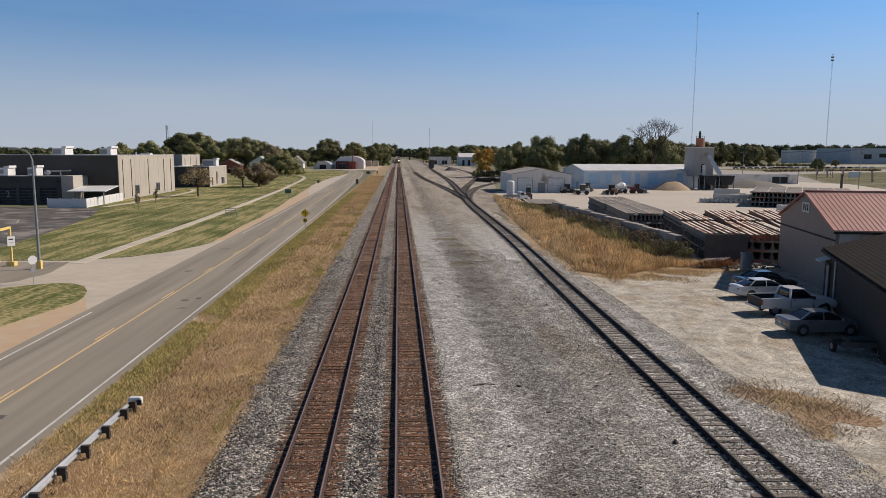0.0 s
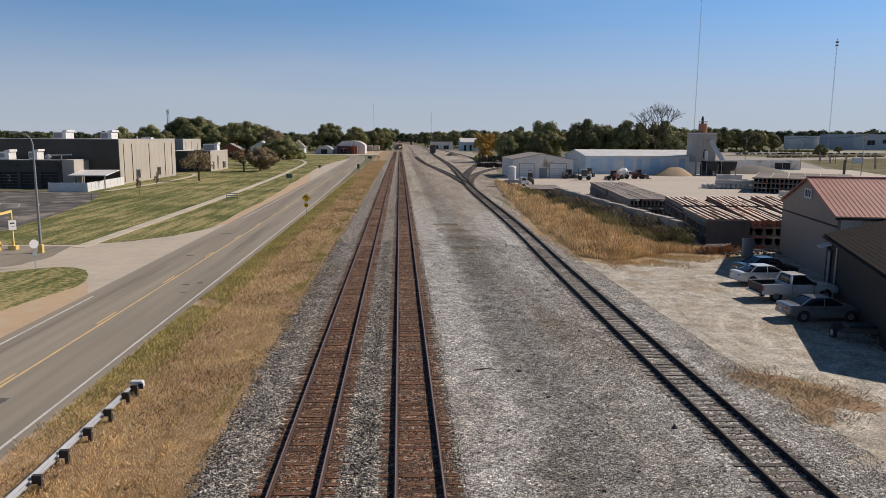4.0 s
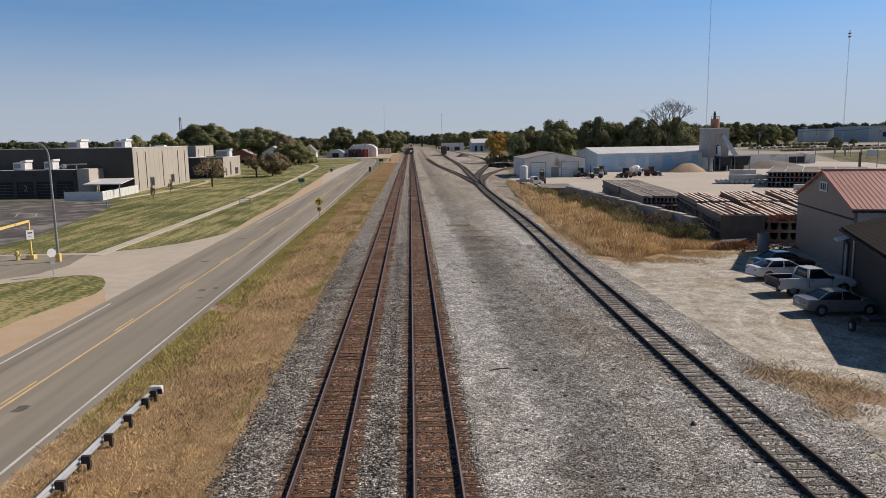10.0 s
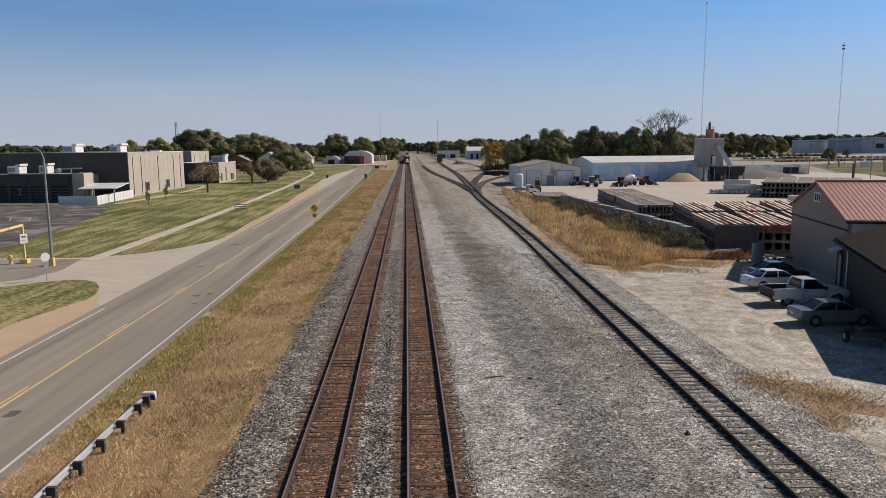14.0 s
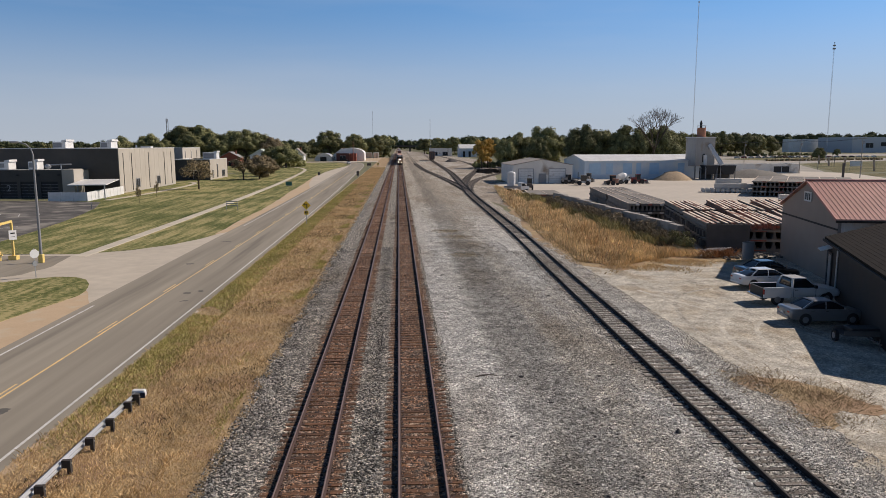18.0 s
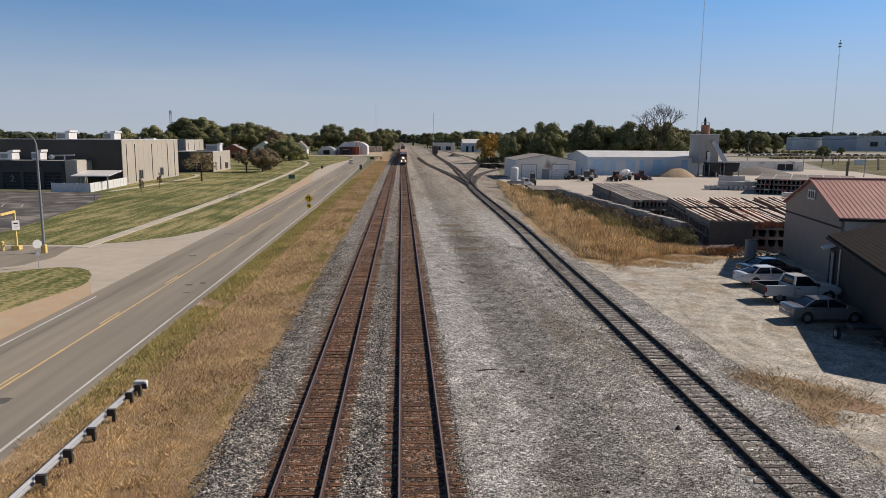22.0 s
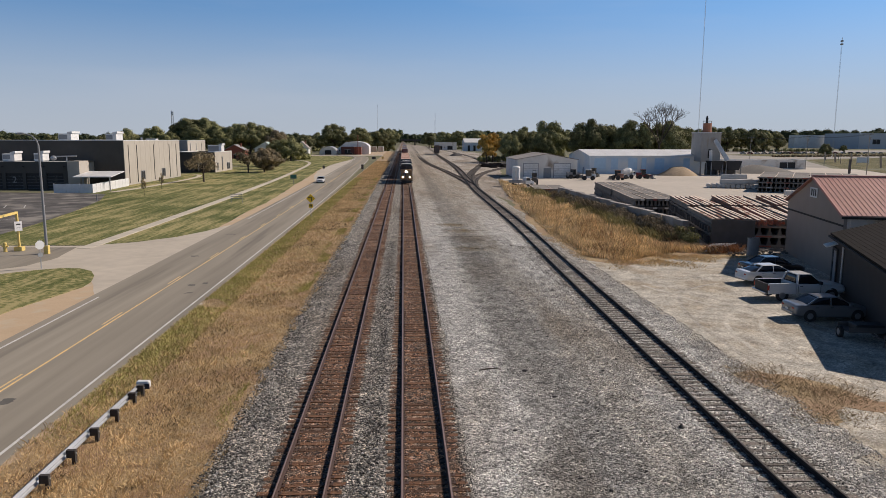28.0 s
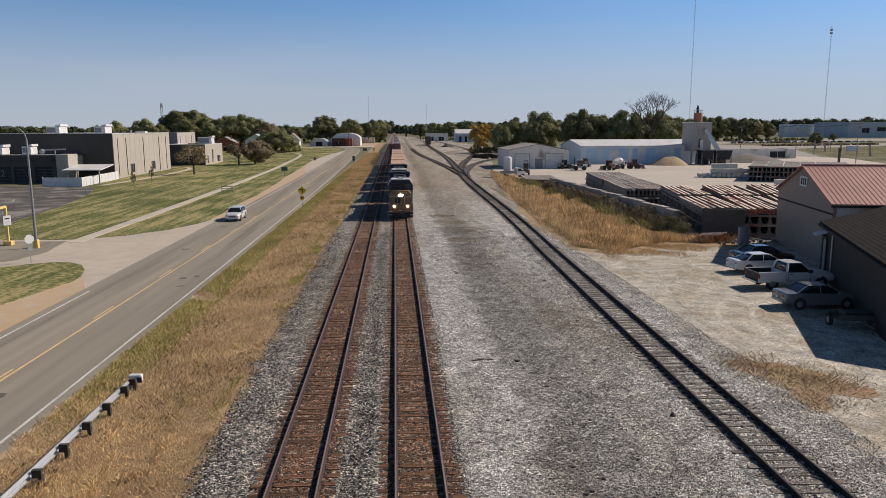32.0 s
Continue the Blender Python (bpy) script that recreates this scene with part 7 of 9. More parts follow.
def post_sign(name, label, x, y, w, h, z, material, posts=1, g=-0.36):
    t = thing(name, label, "sign", pose(x, y, g))
    for i in range(posts):
        px = 0 if posts == 1 else -w / 2 + 0.1 + i * (w - 0.2)
        part("post", Mesh().box(px - 0.05, px + 0.05, 0, 0.08, 0, z + h), M_GREYMETAL, t)
    part("panel", Mesh().box(-w / 2, w / 2, -0.05, -0.01, z, z + h), material, t, bevel=0.01)
    part("frame", Mesh().box(-w / 2 - 0.03, w / 2 + 0.03, -0.06, 0, z + h, z + h + 0.05).box(-w / 2 - 0.03, w / 2 + 0.03, -0.06, 0, z - 0.05, z), M_GREYMETAL, t)
    return t


curve_sign()
stop_sign()
light_pole()
entrance_gate()
post_sign("street_sign", "dark green street-side sign on a post", -27.6, 177.5, 1.5, 0.9, 1.4, M_SIGNGREEN)


def bench_frame():
    t = thing("rail_frame", "low open grey metal frame with rails beside the path", "frame", pose(-29.7, 126, -0.36))
    for x in (-0.95, 0.95):
        part("post", Mesh().tube((x, 0, 0), (x, 0, 1.5), 0.04, n=6), M_GREYMETAL, t)
    for z in (0.75, 1.1, 1.45):
        part("rail", Mesh().box(-1.0, 1.0, -0.03, 0.03, z, z + 0.12), M_GREYMETAL, t)


bench_frame()
post_sign("marker", "small dark path marker", -29.5, 262, 0.8, 1.0, 0.4, M_SHADOWY)
post_sign("road_marker", "grey roadside sign seen from behind", -14.6, 245, 0.8, 1.5, 0.9, M_SHADOWY)
post_sign("signal_cabinet", "dark trackside cabinet on legs", -15.0, 349, 1.9, 1.1, 1.3, M_SHADOWY, 2)
post_sign("crossing_sign", "dark and yellow trackside sign", -10.5, 342, 0.9, 1.1, 1.6, M_SAFEYEL)


def bollard(x, y):
    solid("bollard", Mesh().tube((0, 0, 0), (0, 0, 1.1), 0.09, n=8), M_GREYMETAL, "grey steel bollard at the lawn edge", "bollard", pose(x, y, -0.36))


bollard(-55.5, 131)


def stall_lines():
    t = thing("stall_lines", "faded white parking stall lines", "road marking", kind="structure")
    d = Mesh().box(-0.06, 0.06, 0, 5.2, -0.004, 0).data("stall_line", M_WHITE_LINE)
    for i in range(14):
        part("stall_line", d, M_WHITE_LINE, t, at=pose(-58 - i * 3.1, 117, -0.34, 0, 0, 24))
        part("stall_line", d, M_WHITE_LINE, t, at=pose(-56 - i * 3.1, 98, -0.34, 0, 0, -24))


stall_lines()


M_POLE = mat("silvered pole wood", (0.4, 0.365, 0.32), (0.26, 0.235, 0.205), rough=0.95, scale=3)


def utility_pole(x, y, h, arm=True, g=-0.1):
    t = thing("utility_pole", "silver-grey wooden utility pole with a crossarm" if arm else "plain wooden utility pole", "utility pole", pose(x, y, g), group="utility poles")
    part("pole", Mesh().tube((0, 0, 0), (0, 0, h), 0.14, 0.09, 8), M_POLE, t)
    if arm:
        part("crossarm", Mesh().box(-1.2, 1.2, -0.06, 0.06, h - 0.8, h - 0.65), M_POLE, t)
        for px in (-1.1, -0.5, 0.5, 1.1):
            part("insulator", Mesh().tube((px, 0, h - 0.65), (px, 0, h - 0.4), 0.06, n=6), M_GALV, t)
        part("transformer", Mesh().tube((0.35, 0, h - 2.4), (0.35, 0, h - 1.5), 0.26, n=10), M_GREYMETAL, t)


for x, y, h in ((149.4, 261, 12.8), (147.6, 222.5, 13.4), (152, 310, 12.5), (160, 360, 12.5), (172, 420, 12.5), (128, 300, 12.8), (118, 340, 13), (196, 500, 12.5), (140, 390, 12.5)):
    utility_pole(x, y, h)
for x, y, h in ((149.6, 234, 3.6), (206, 330, 5), (236, 380, 5), (180, 300, 5)):
    utility_pole(x, y, h, False)

# fields and street on the far right
zone("field", [(168, 266), (198, 276), (330, 320), (560, 500), (560, 590), (300, 436), (224, 388)], -0.075, M_FIELD, "green field beyond the yard", step=12, amp=1.5, depth=0.02)
zone("field_edge", [(162, 236), (185, 244), (260, 262), (240, 274), (199, 268), (170, 256)], -0.07, M_FIELD, "green strip beside the pale road", step=8, amp=0.8, depth=0.02)
zone("field_far", [(250, 470), (330, 520), (640, 640), (640, 700), (330, 590), (235, 520)], -0.07, M_FIELD, "green strip before the factory lot", step=12, amp=1.5, depth=0.02)
zone("far_lot", [(140, 255), (162, 262), (222, 392), (300, 444), (560, 596), (560, 625), (330, 515), (246, 462), (232, 520), (330, 600), (600, 705), (600, 800), (300, 690), (190, 480), (146, 300)], -0.06, M_FARLOT,
     "pale far road and parking lot", step=12, amp=1, depth=0.02)
zone("shop_ground", [(-33, 492), (-12.5, 488), (-9.5, 640), (-31, 640)], -0.36, M_SHOULDER, "sandy ground beside the shop", step=5, amp=0.8, depth=0.02)


def slant_post(x, y):
    solid("marker_post", Mesh().extrude([(-0.35, 0), (0.35, 0), (-0.15, 4.6), (-0.85, 4.6)], -0.2, 0.2), M_SIGNBUFF, "tall pale slanted marker post in the grass", "post", pose(x, y, -0.1), group="marker posts")


M_SIGNBUFF = mat("buff painted post", (0.6, 0.45, 0.34), (0.5, 0.37, 0.28), rough=0.7, scale=1)
for x, y in ((233, 387), (214, 347), (223, 348), (192.4, 281)):
    slant_post(x, y)
solid("gate_post", Mesh().box(-0.28, 0.28, -0.28, 0.28, 0, 4.6).box(-0.34, 0.34, -0.34, 0.34, 4.6, 4.75), M_SHADOWY, "dark square gate post by the road corner", "post", pose(145.1, 227.5, -0.1))
post_sign("roadside_sign", "white roadside sign on two posts", 197.6, 300.8, 5.5, 2.2, 1.4, M_SIGNWHITE, 2, -0.1)
zone("street", [(-230, 486), (-110, 472), (-60, 466), (-30, 470), (-12, 480), (-11, 500), (-60, 492), (-230, 510)], -0.33, M_CONC, "pale cross street before the brick shop", "street", depth=0.04)


# ---- far left shops and houses ----
M_BRICK = mat("red brick", (0.33, 0.1, 0.065), (0.24, 0.075, 0.05), rough=0.9, scale=3, contrast=0.5)
# darker copy of the red brick, with the front's shade in its colour
M_SHADEBRICK = mat("red brick darkened for shade", (0.16, 0.06, 0.05), (0.1, 0.045, 0.04), rough=0.9, scale=3)


def arch_shed(name, label, x0, x1, y0, y1, h, wall_h, shell, front, g=-0.35):
    t = thing(name, label, "building", pose((x0 + x1) / 2, y0, g))
    w, n = (x1 - x0) / 2, 14
    arc = [(w * math.cos(math.pi * i / n), wall_h + (h - wall_h) * math.sin(math.pi * i / n)) for i in range(n + 1)]
    inner = [(x * 0.97, wall_h + (z - wall_h) * 0.96 - 0.02) for x, z in arc][::-1]
    part("arched_roof", Mesh().extrude(arc + inner, 0, y1 - y0), shell, t)
    part("front_wall", Mesh().extrude([(-w * 0.97, 0), (w * 0.97, 0)] + [(x * 0.965, wall_h + (z - wall_h) * 0.95) for x, z in arc], 0.3, 0.6), front, t)
    part("door", Mesh().box(-w * 0.35, w * 0.35, 0.2, 0.3, 0, min(3.6, h * 0.55)), M_BLACK, t)
    part("side_wall", Mesh().box(w - 0.25, w - 0.02, 0.62, y1 - y0, 0, wall_h).box(-w + 0.02, -w + 0.25, 0.62, y1 - y0, 0, wall_h), front, t)


arch_shed("arched_shop", "workshop with a white arched roof", -44.6, -25.0, 513, 540, 9.1, 4.9, M_WHITE, M_WHITE)
block("brick_shop", "brick shop front coloured as shaded, before the white arched roof", "building", -43.9, -34.8, 504, 512.6, 5.1, M_SHADEBRICK, M_BRICK, M_ROOFGRAVEL, -0.35, windows=[("front", -41.5, -37.5, 0.1, 3.2)])
block("brick_wing", "red brick side wing of the shop", "building", -34.7, -30.2, 505, 512.6, 5.0, M_BRICK, M_BRICK, M_ROOFGRAVEL, -0.35, windows=[("side", 507, 509, 1, 3)])
solid("flue_pole", Mesh().tube((0, 0, 0), (0, 0, 13.5), 0.3, 0.2), M_BRICK, "tall slim rusty flue pole before the shop", "pole", pose(-32.2, 503.5, -0.35))
arch_shed("quonset_hut", "grey galvanised quonset hut", -59, -46.6, 503, 523, 5.6, 0.6, M_GALV, M_SHEDWALL)
for i, (x, y, w) in enumerate(((-26.5, 620, 6.0), (-20.1, 622, 4.6))):
    t = thing("storage_container", "cream storage container beside the shop", "container", pose(x, y, -0.35), group="cream containers")
    part("body", Mesh().box(-w / 2, w / 2, 0, 8, 0.2, 4.6), M_WHITE, t, bevel=0.05)
    for s in (-1, 1):
        part("door", Mesh().box(min(s * 0.05, s * (w / 2 - 0.3)), max(s * 0.05, s * (w / 2 - 0.3)), -0.05, 0, 0.4, 4.3), M_PALEBEAM, t)
    for y in (0.5, 7.0):
        part("skid", Mesh().box(-w / 2, w / 2, y, y + 0.3, 0, 0.2), M_SHADOWY, t)


def house(x, y, w, d, e, p, wall, roof, label, rz=0, g=-0.35):
    t = thing("house", label, "house", pose(x, y, g, 0, 0, rz), group="houses")
    part("wall", Mesh().box(0, w, 0, d, 0, e).extrude([(0, e), (w, e), (w / 2, p)], 0, d), wall, t)
    for s in (0, 1):
        part("roof", Mesh().extrude([(-0.4, e - 0.15), (w / 2, p + 0.05), (w / 2, p + 0.25), (-0.4, e + 0.05)] if not s else [(w + 0.4, e - 0.15), (w / 2, p + 0.05), (w / 2, p + 0.25), (w + 0.4, e + 0.05)], -0.4, d + 0.4), roof, t)
    for k in range(3):
        wn = part("window", Mesh().box(w * (0.18 + 0.27 * k), w * (0.32 + 0.27 * k), -0.05, 0.02, 1.0, 2.3), M_BLACK, t)
        part("window_frame", Mesh().box(w * (0.16 + 0.27 * k), w * (0.34 + 0.27 * k), -0.08, -0.05, 2.3, 2.45), M_WHITE, wn)
    part("door", Mesh().box(w * 0.45, w * 0.55, -0.07, 0.01, 0, 2.1), M_BROWNWALL, t)
    part("chimney", Mesh().box(w * 0.7, w * 0.76, d * 0.5, d * 0.58, p - 1.2, p + 0.8), M_BRICK, t)


M_METALROOF = mat("streaked metal roof", (0.5, 0.5, 0.49), (0.2, 0.19, 0.18), rough=0.5, scale=0.9, contrast=0.35, stretch=(3, 0.15, 1))
M_GREENROOF = mat("pale green-white metal roof", (0.6, 0.66, 0.6), (0.42, 0.5, 0.44), rough=0.5, scale=0.6)
for x, y, w, e, p, wall, roof, lab in ((-98, 398, 11, 4.6, 7.4, M_BRICK, M_METALROOF, "brick house with a streaked metal roof"), (-82, 400, 11.5, 5.4, 8.9, M_WHITE, M_GREENROOF, "white house with a pale green metal roof"),
                                       (-64.5, 428, 8, 5.2, 9.2, M_WHITE, M_SHEDROOF, "white two-storey house with a grey roof"), (-52, 560, 10, 3.2, 6.2, M_BLUEWALL, M_SHEDROOF, "blue-grey house behind the shop"),
                                       (-47, 530, 9, 5.0, 8.5, M_SHEDWALL, M_SHEDROOF, "pale house behind the quonset hut")):
    house(x, y, w, 9, e, p, wall, roof, lab)


def autorack():
    t = thing("freight_car", "tall rust-brown freight car standing on the yard track", "freight car", pose(22.3, 491, 0.16, 0, 0, -1.1))
    b = part("body", Mesh().box(-1.55, 1.55, 0, 26, 1.1, 5.9), M_RUSTBEAM, t, bevel=0.1)
    for i in range(13):
        part("side_post", Mesh().box(-1.62, -1.55, 0.3 + i * 2.1, 0.5 + i * 2.1, 1.1, 5.6).box(1.55, 1.62, 0.3 + i * 2.1, 0.5 + i * 2.1, 1.1, 5.6), M_SHADOWY, b)
    part("end_door", Mesh().box(-1.35, -0.05, -0.06, 0, 1.2, 5.6).box(0.05, 1.35, -0.06, 0, 1.2, 5.6), M_SHADOWY, t)
    part("roof", Mesh().extrude([(-1.6, 5.9), (1.6, 5.9), (1.1, 6.2), (-1.1, 6.2)], 0, 26), M_SHADOWY, t)
    part("underframe", Mesh().box(-1.3, 1.3, -0.3, 26.3, 0.75, 1.1), M_SHADOWY, t)
    for y in (3, 23):
        for s in (-0.75, 0.75):
            part("wheel", Mesh().tube((s - 0.07, y - 0.85, 0.42), (s + 0.07, y - 0.85, 0.42), 0.42, n=12).tube((s - 0.07, y + 0.85, 0.42), (s + 0.07, y + 0.85, 0.42), 0.42, n=12), M_SHADOWY, t)


autorack()


def overpass():
    t = thing("overpass", "distant dark road bridge over the tracks", "bridge", pose(0, 1180, -0.1))
    part("deck", Mesh().box(-160, 190, 0, 9, 7.6, 9.0), M_DARKWALL, t)
    part("railing", Mesh().box(-160, 190, 0.1, 0.4, 9.0, 10.0), M_DARKWALL, t)
    for x in (-44, -14, 18, 48):
        part("pier", Mesh().box(x - 1.2, x + 1.2, 1, 8, 0, 7.6), M_DARKWALL, t)
    for s in (-1, 1):
        x = 55 if s > 0 else -50
        part("embankment", Mesh().extrude([(x, 0), (x + s * 8, 7.5), (x + s * 140, 7.5), (x + s * 200, 0)], -6, 15), M_GROUND, t, "grassy bridge ramp")


overpass()


def tie_pile(x, y, rz, seed, label):
    t = thing("tie_pile", label, "timber pile", pose(x, y, -0.08, 0, 0, rz), group="timber piles")
    rng = random.Random(seed)
    d = Mesh().box(-1.3, 1.3, -0.115, 0.115, 0, 0.18).data("tie", M_TIEDARK)
    for k in range(7):
        for i in range(10 - k):
            part("tie", d, M_TIEDARK, t, at=pose(rng.uniform(-0.4, 0.4), (i - 4.5 + k * 0.5) * 0.42 + rng.uniform(-0.1, 0.1), k * 0.19, 0, rng.uniform(-2, 2), rng.uniform(-14, 14)))


M_TIEDARK = mat("black discarded tie", (0.06, 0.045, 0.036), (0.025, 0.02, 0.017), rough=0.95, scale=4, objvar=0.3)
for x, y, rz, k in ((31.5, 281, 10, 1), (35, 286, -20, 2), (38.5, 279, 35, 3), (33.5, 274, 5, 4), (42, 284, 60, 5), (37.5, 291, -10, 6)):
    tie_pile(x, y, rz, k, "heap of dark discarded railway ties")


# ---- vegetation ----
def leaf_cards(rng, clumps, per, size, flat=0.38):
    """Small bent leaf cards scattered about clump centres."""
    mesh = Mesh()
    for c, r in clumps:
        for _ in range(per):
            d = Vector((rng.gauss(0, 1), rng.gauss(0, 1), rng.gauss(0, 1))).normalized() * r * rng.uniform(0.35, 1.0) ** 0.5
            d.z *= 0.8
            p = Vector(c) + d
            nrm = (d.normalized() + Vector((rng.uniform(-1, 1), rng.uniform(-1, 1), rng.uniform(-0.6, 1))) * flat).normalized()
            q = nrm.to_track_quat("Z", "Y")
            s = size * rng.uniform(0.6, 1.4)
            a = rng.uniform(0, math.tau)
            u, w = q @ Vector((math.cos(a), math.sin(a), 0)) * s, q @ Vector((-math.sin(a), math.cos(a), 0)) * s * 0.7
            mesh.add([p - u, p + w * 0.8, p + u + nrm * 0.25 * s, p - w * 0.8], [(0, 1, 2, 3)])
    return mesh


def leaf_cores(mesh, rng, clumps, k, u=7, w=5):
    """Lumpy inner masses, so that a crown is dense behind its outer leaves."""
    for c, r in clumps:
        p, f = [], []
        for j in range(w + 1):
            for i in range(u):
                a, b, q = math.pi * j / w, math.tau * i / u, r * k * rng.uniform(0.75, 1.15)
                p.append((c[0] + q * math.sin(a) * math.cos(b), c[1] + q * math.sin(a) * math.sin(b), c[2] + 0.8 * q * math.cos(a)))
        mesh.add(p, [(j * u + i, (j + 1) * u + i, (j + 1) * u + (i + 1) % u, j * u + (i + 1) % u) for j in range(w) for i in range(u)])
    return mesh


def crown_clumps(rng, h, r, base, n, lumpy=0.35):
    out = []
    for _ in range(n):
        while True:
            p = Vector((rng.uniform(-1, 1), rng.uniform(-1, 1), rng.uniform(-1, 1)))
            if 0.25 < p.length < 1:
                break
        p = p.normalized() * rng.uniform(0.45, 0.95)
        w = 1 - 0.25 * p.z
        out.append(((p.x * r * w, p.y * r * w, (base + h) / 2 + p.z * (h - base) / 2 * 0.9), r * rng.uniform(0.24, 0.24 + lumpy * 0.5)))
    return out


def tree_data(seed, h, r, base, leaf_mat, n=34, per=70, size=0.42):
    rng = random.Random(seed)
    cl = crown_clumps(rng, h, r, base, n)
    trunk = Mesh().tube((0, 0, -0.3), (0.1, 0, base + (h - base) * 0.35), h * 0.028, h * 0.017, 7)
    for c, _ in cl[::3]:
        z = base * 0.8 + rng.random() * (h - base) * 0.3
        trunk.tube((0.05, 0, z), (c[0] * 0.8, c[1] * 0.8, c[2]), h * 0.01, h * 0.003, 5)
    return trunk.data("trunk", M_BARK), (leaf_cores(leaf_cards(rng, cl, int(per * 1.6), size), rng, cl, 0.6) if per > 100 else leaf_cards(rng, cl, per, size)).data("crown", leaf_mat), h


TREES = {
    "green": [tree_data(s, 16, 7.0, 1.6, M_LEAF, 50, 170, 0.33) for s in (1, 2, 3, 4)],
    "tall": [tree_data(s, 20, 6.6, 2.5, M_LEAF, 56, 160, 0.34) for s in (5, 6)],
    "olive": [tree_data(s, 12, 6.0, 1.2, M_LEAFO, 44, 150, 0.28) for s in (7, 8)],
    "yellow": [tree_data(s, 14, 4.6, 1.8, M_LEAFY, 36, 150, 0.26) for s in (9,)],
    "sparse": [tree_data(s, 8, 3.7, 2.2, M_LEAFO, 30, 60, 0.16) for s in (12,)],
    "small": [tree_data(s, 6.5, 2.4, 1.6, M_LEAFO, 18, 60, 0.2) for s in (10, 11)],
}
TREE_WORDS = {"green": "broad green deciduous tree with a dense crown", "tall": "tall green deciduous tree with a high crown",
              "olive": "olive and rust autumn tree with a rounded crown", "yellow": "golden yellow autumn tree",
              "sparse": "thin brown-leaved young tree on the lawn",
              "small": "small young tree with sparse rust leaves on the lawn"}
tree_rng = random.Random(77)


def tree(kind, x, y, h, spread=1.0, g=-0.1):
    k = tree_rng.randrange(len(TREES[kind]))
    trunk, crown, h0 = TREES[kind][k]
    s = h / h0
    m = Matrix.Translation((x, y, g)) @ pose(0, 0, 0, 0, 0, tree_rng.uniform(0, 360)) @ Matrix.Diagonal((s * spread, s * spread, s, 1))
    t = thing("tree", TREE_WORDS[kind], "tree", m, group="trees")
    part("trunk", trunk, M_BARK, t)
    part("crown", crown, M_LEAF, t)
    return t


# behind the warehouse and the lawn
for x, y, h in ((-300, 470, 11), (-270, 480, 12), (-247, 460, 11), (-226, 475, 13), (-204, 450, 12), (-184, 455, 13), (-163, 432, 17.5), (-149, 436, 16.5), (-136, 425, 15.5)):
    tree("green", x, y, h, 1.0, -0.45)
for x, y, h in ((-140, 458, 21), (-129, 442, 25), (-119, 447, 24.5), (-111, 442, 20), (-147, 432, 19), (-120, 425, 19)):
    tree("tall", x, y, h, 1.25, -0.45)
for x, y, h in ((-100, 444, 20), (-92, 436, 21), (-84, 442, 19), (-78, 452, 16), (-106, 428, 15)):
    tree("green", x, y, h, 1.1, -0.45)
tree("olive", -76, 436, 16.5, 1.0, -0.45)
for x, y, h in ((-57, 364, 11.5), (-64, 370, 11.0)):
    tree("green", x, y, h, 1.5, -0.45)
for x, y, h in ((-80, 500, 13.5), (-70, 520, 13), (-58.5, 600, 23.5), (-50, 612, 15.5), (-36, 602, 20.5), (-29, 640, 17), (-21, 640, 21), (-14.5, 650, 21), (-44, 640, 15), (-90, 470, 16), (-104, 455, 17), (-84, 610, 15), (-75, 640, 17), (-66, 640, 16)):
    tree("green", x, y, h, 1.15, -0.4)
tree("sparse", -52, 187.5, 8.3, 1.1, -0.4)
tree("small", -51, 236.5, 7.6, 1.35, -0.4)
for x, y, h in ((-46.8, 241, 7.8), (-48.5, 262, 7.4), (-57, 290, 7.0)):
    tree("olive", x, y, h, 1.2, -0.4)
for x, y, h in ((-51.4, 143, 3.6), (-53.3, 159, 3.6)):
    tree("small", x, y, h, 0.4, -0.4)
# right of the tracks
for x, y, h in ((37.5, 330, 14.5), (41, 336, 15.2)):
    tree("yellow", x, y, h, 0.85)
for x, y, h in ((47.5, 326, 13.6), (62, 322, 14.5)):
    tree("green", x, y, h, 0.8)
for x, y, h in ((52, 352, 14), (58, 346, 17.5), (67, 332, 20), (74, 345, 16), (80.5, 312, 20.6), (89.5, 310, 18), (97, 302, 19.4), (105, 312, 16.5), (113, 306, 19.4), (121, 314, 17.4),
                (128, 330, 14.5)):
    tree("green", x, y, h, 0.95)
for x, y, h in ((262, 648, 21), (280, 640, 23), (297, 650, 24), (316, 636, 22), (334, 655, 21), (244, 655, 20), (226, 650, 21), (352, 665, 19), (306, 670, 23), (270, 672, 20)):
    tree("green", x, y, h, 1.05)
for x, y, h in ((212, 672, 21), (235, 640, 19), (256, 668, 22), (288, 676, 25), (325, 680, 23), (200, 668, 19)):
    tree("green", x, y, h, 1.2)
tree("green", 282, 469, 9.0, 1.1)
tree("green", 377, 600, 7.0, 1.0)
for x, y, h in ((-34, 920, 17), (-26, 960, 18), (-22, 1010, 16), (36, 930, 18), (46, 960, 20), (58, 990, 19), (-48, 900, 18), (-60, 880, 19)):
    tree("green", x, y, h, 1.1)
for x, y, h in ((84, 620, 17), (96, 560, 17), (112, 540, 17), (76, 760, 20), (60, 790, 20), (44, 800, 19), (92, 700, 19), (30, 860, 19), (110, 660, 18)):
    tree("green", x, y, h, 1.1)


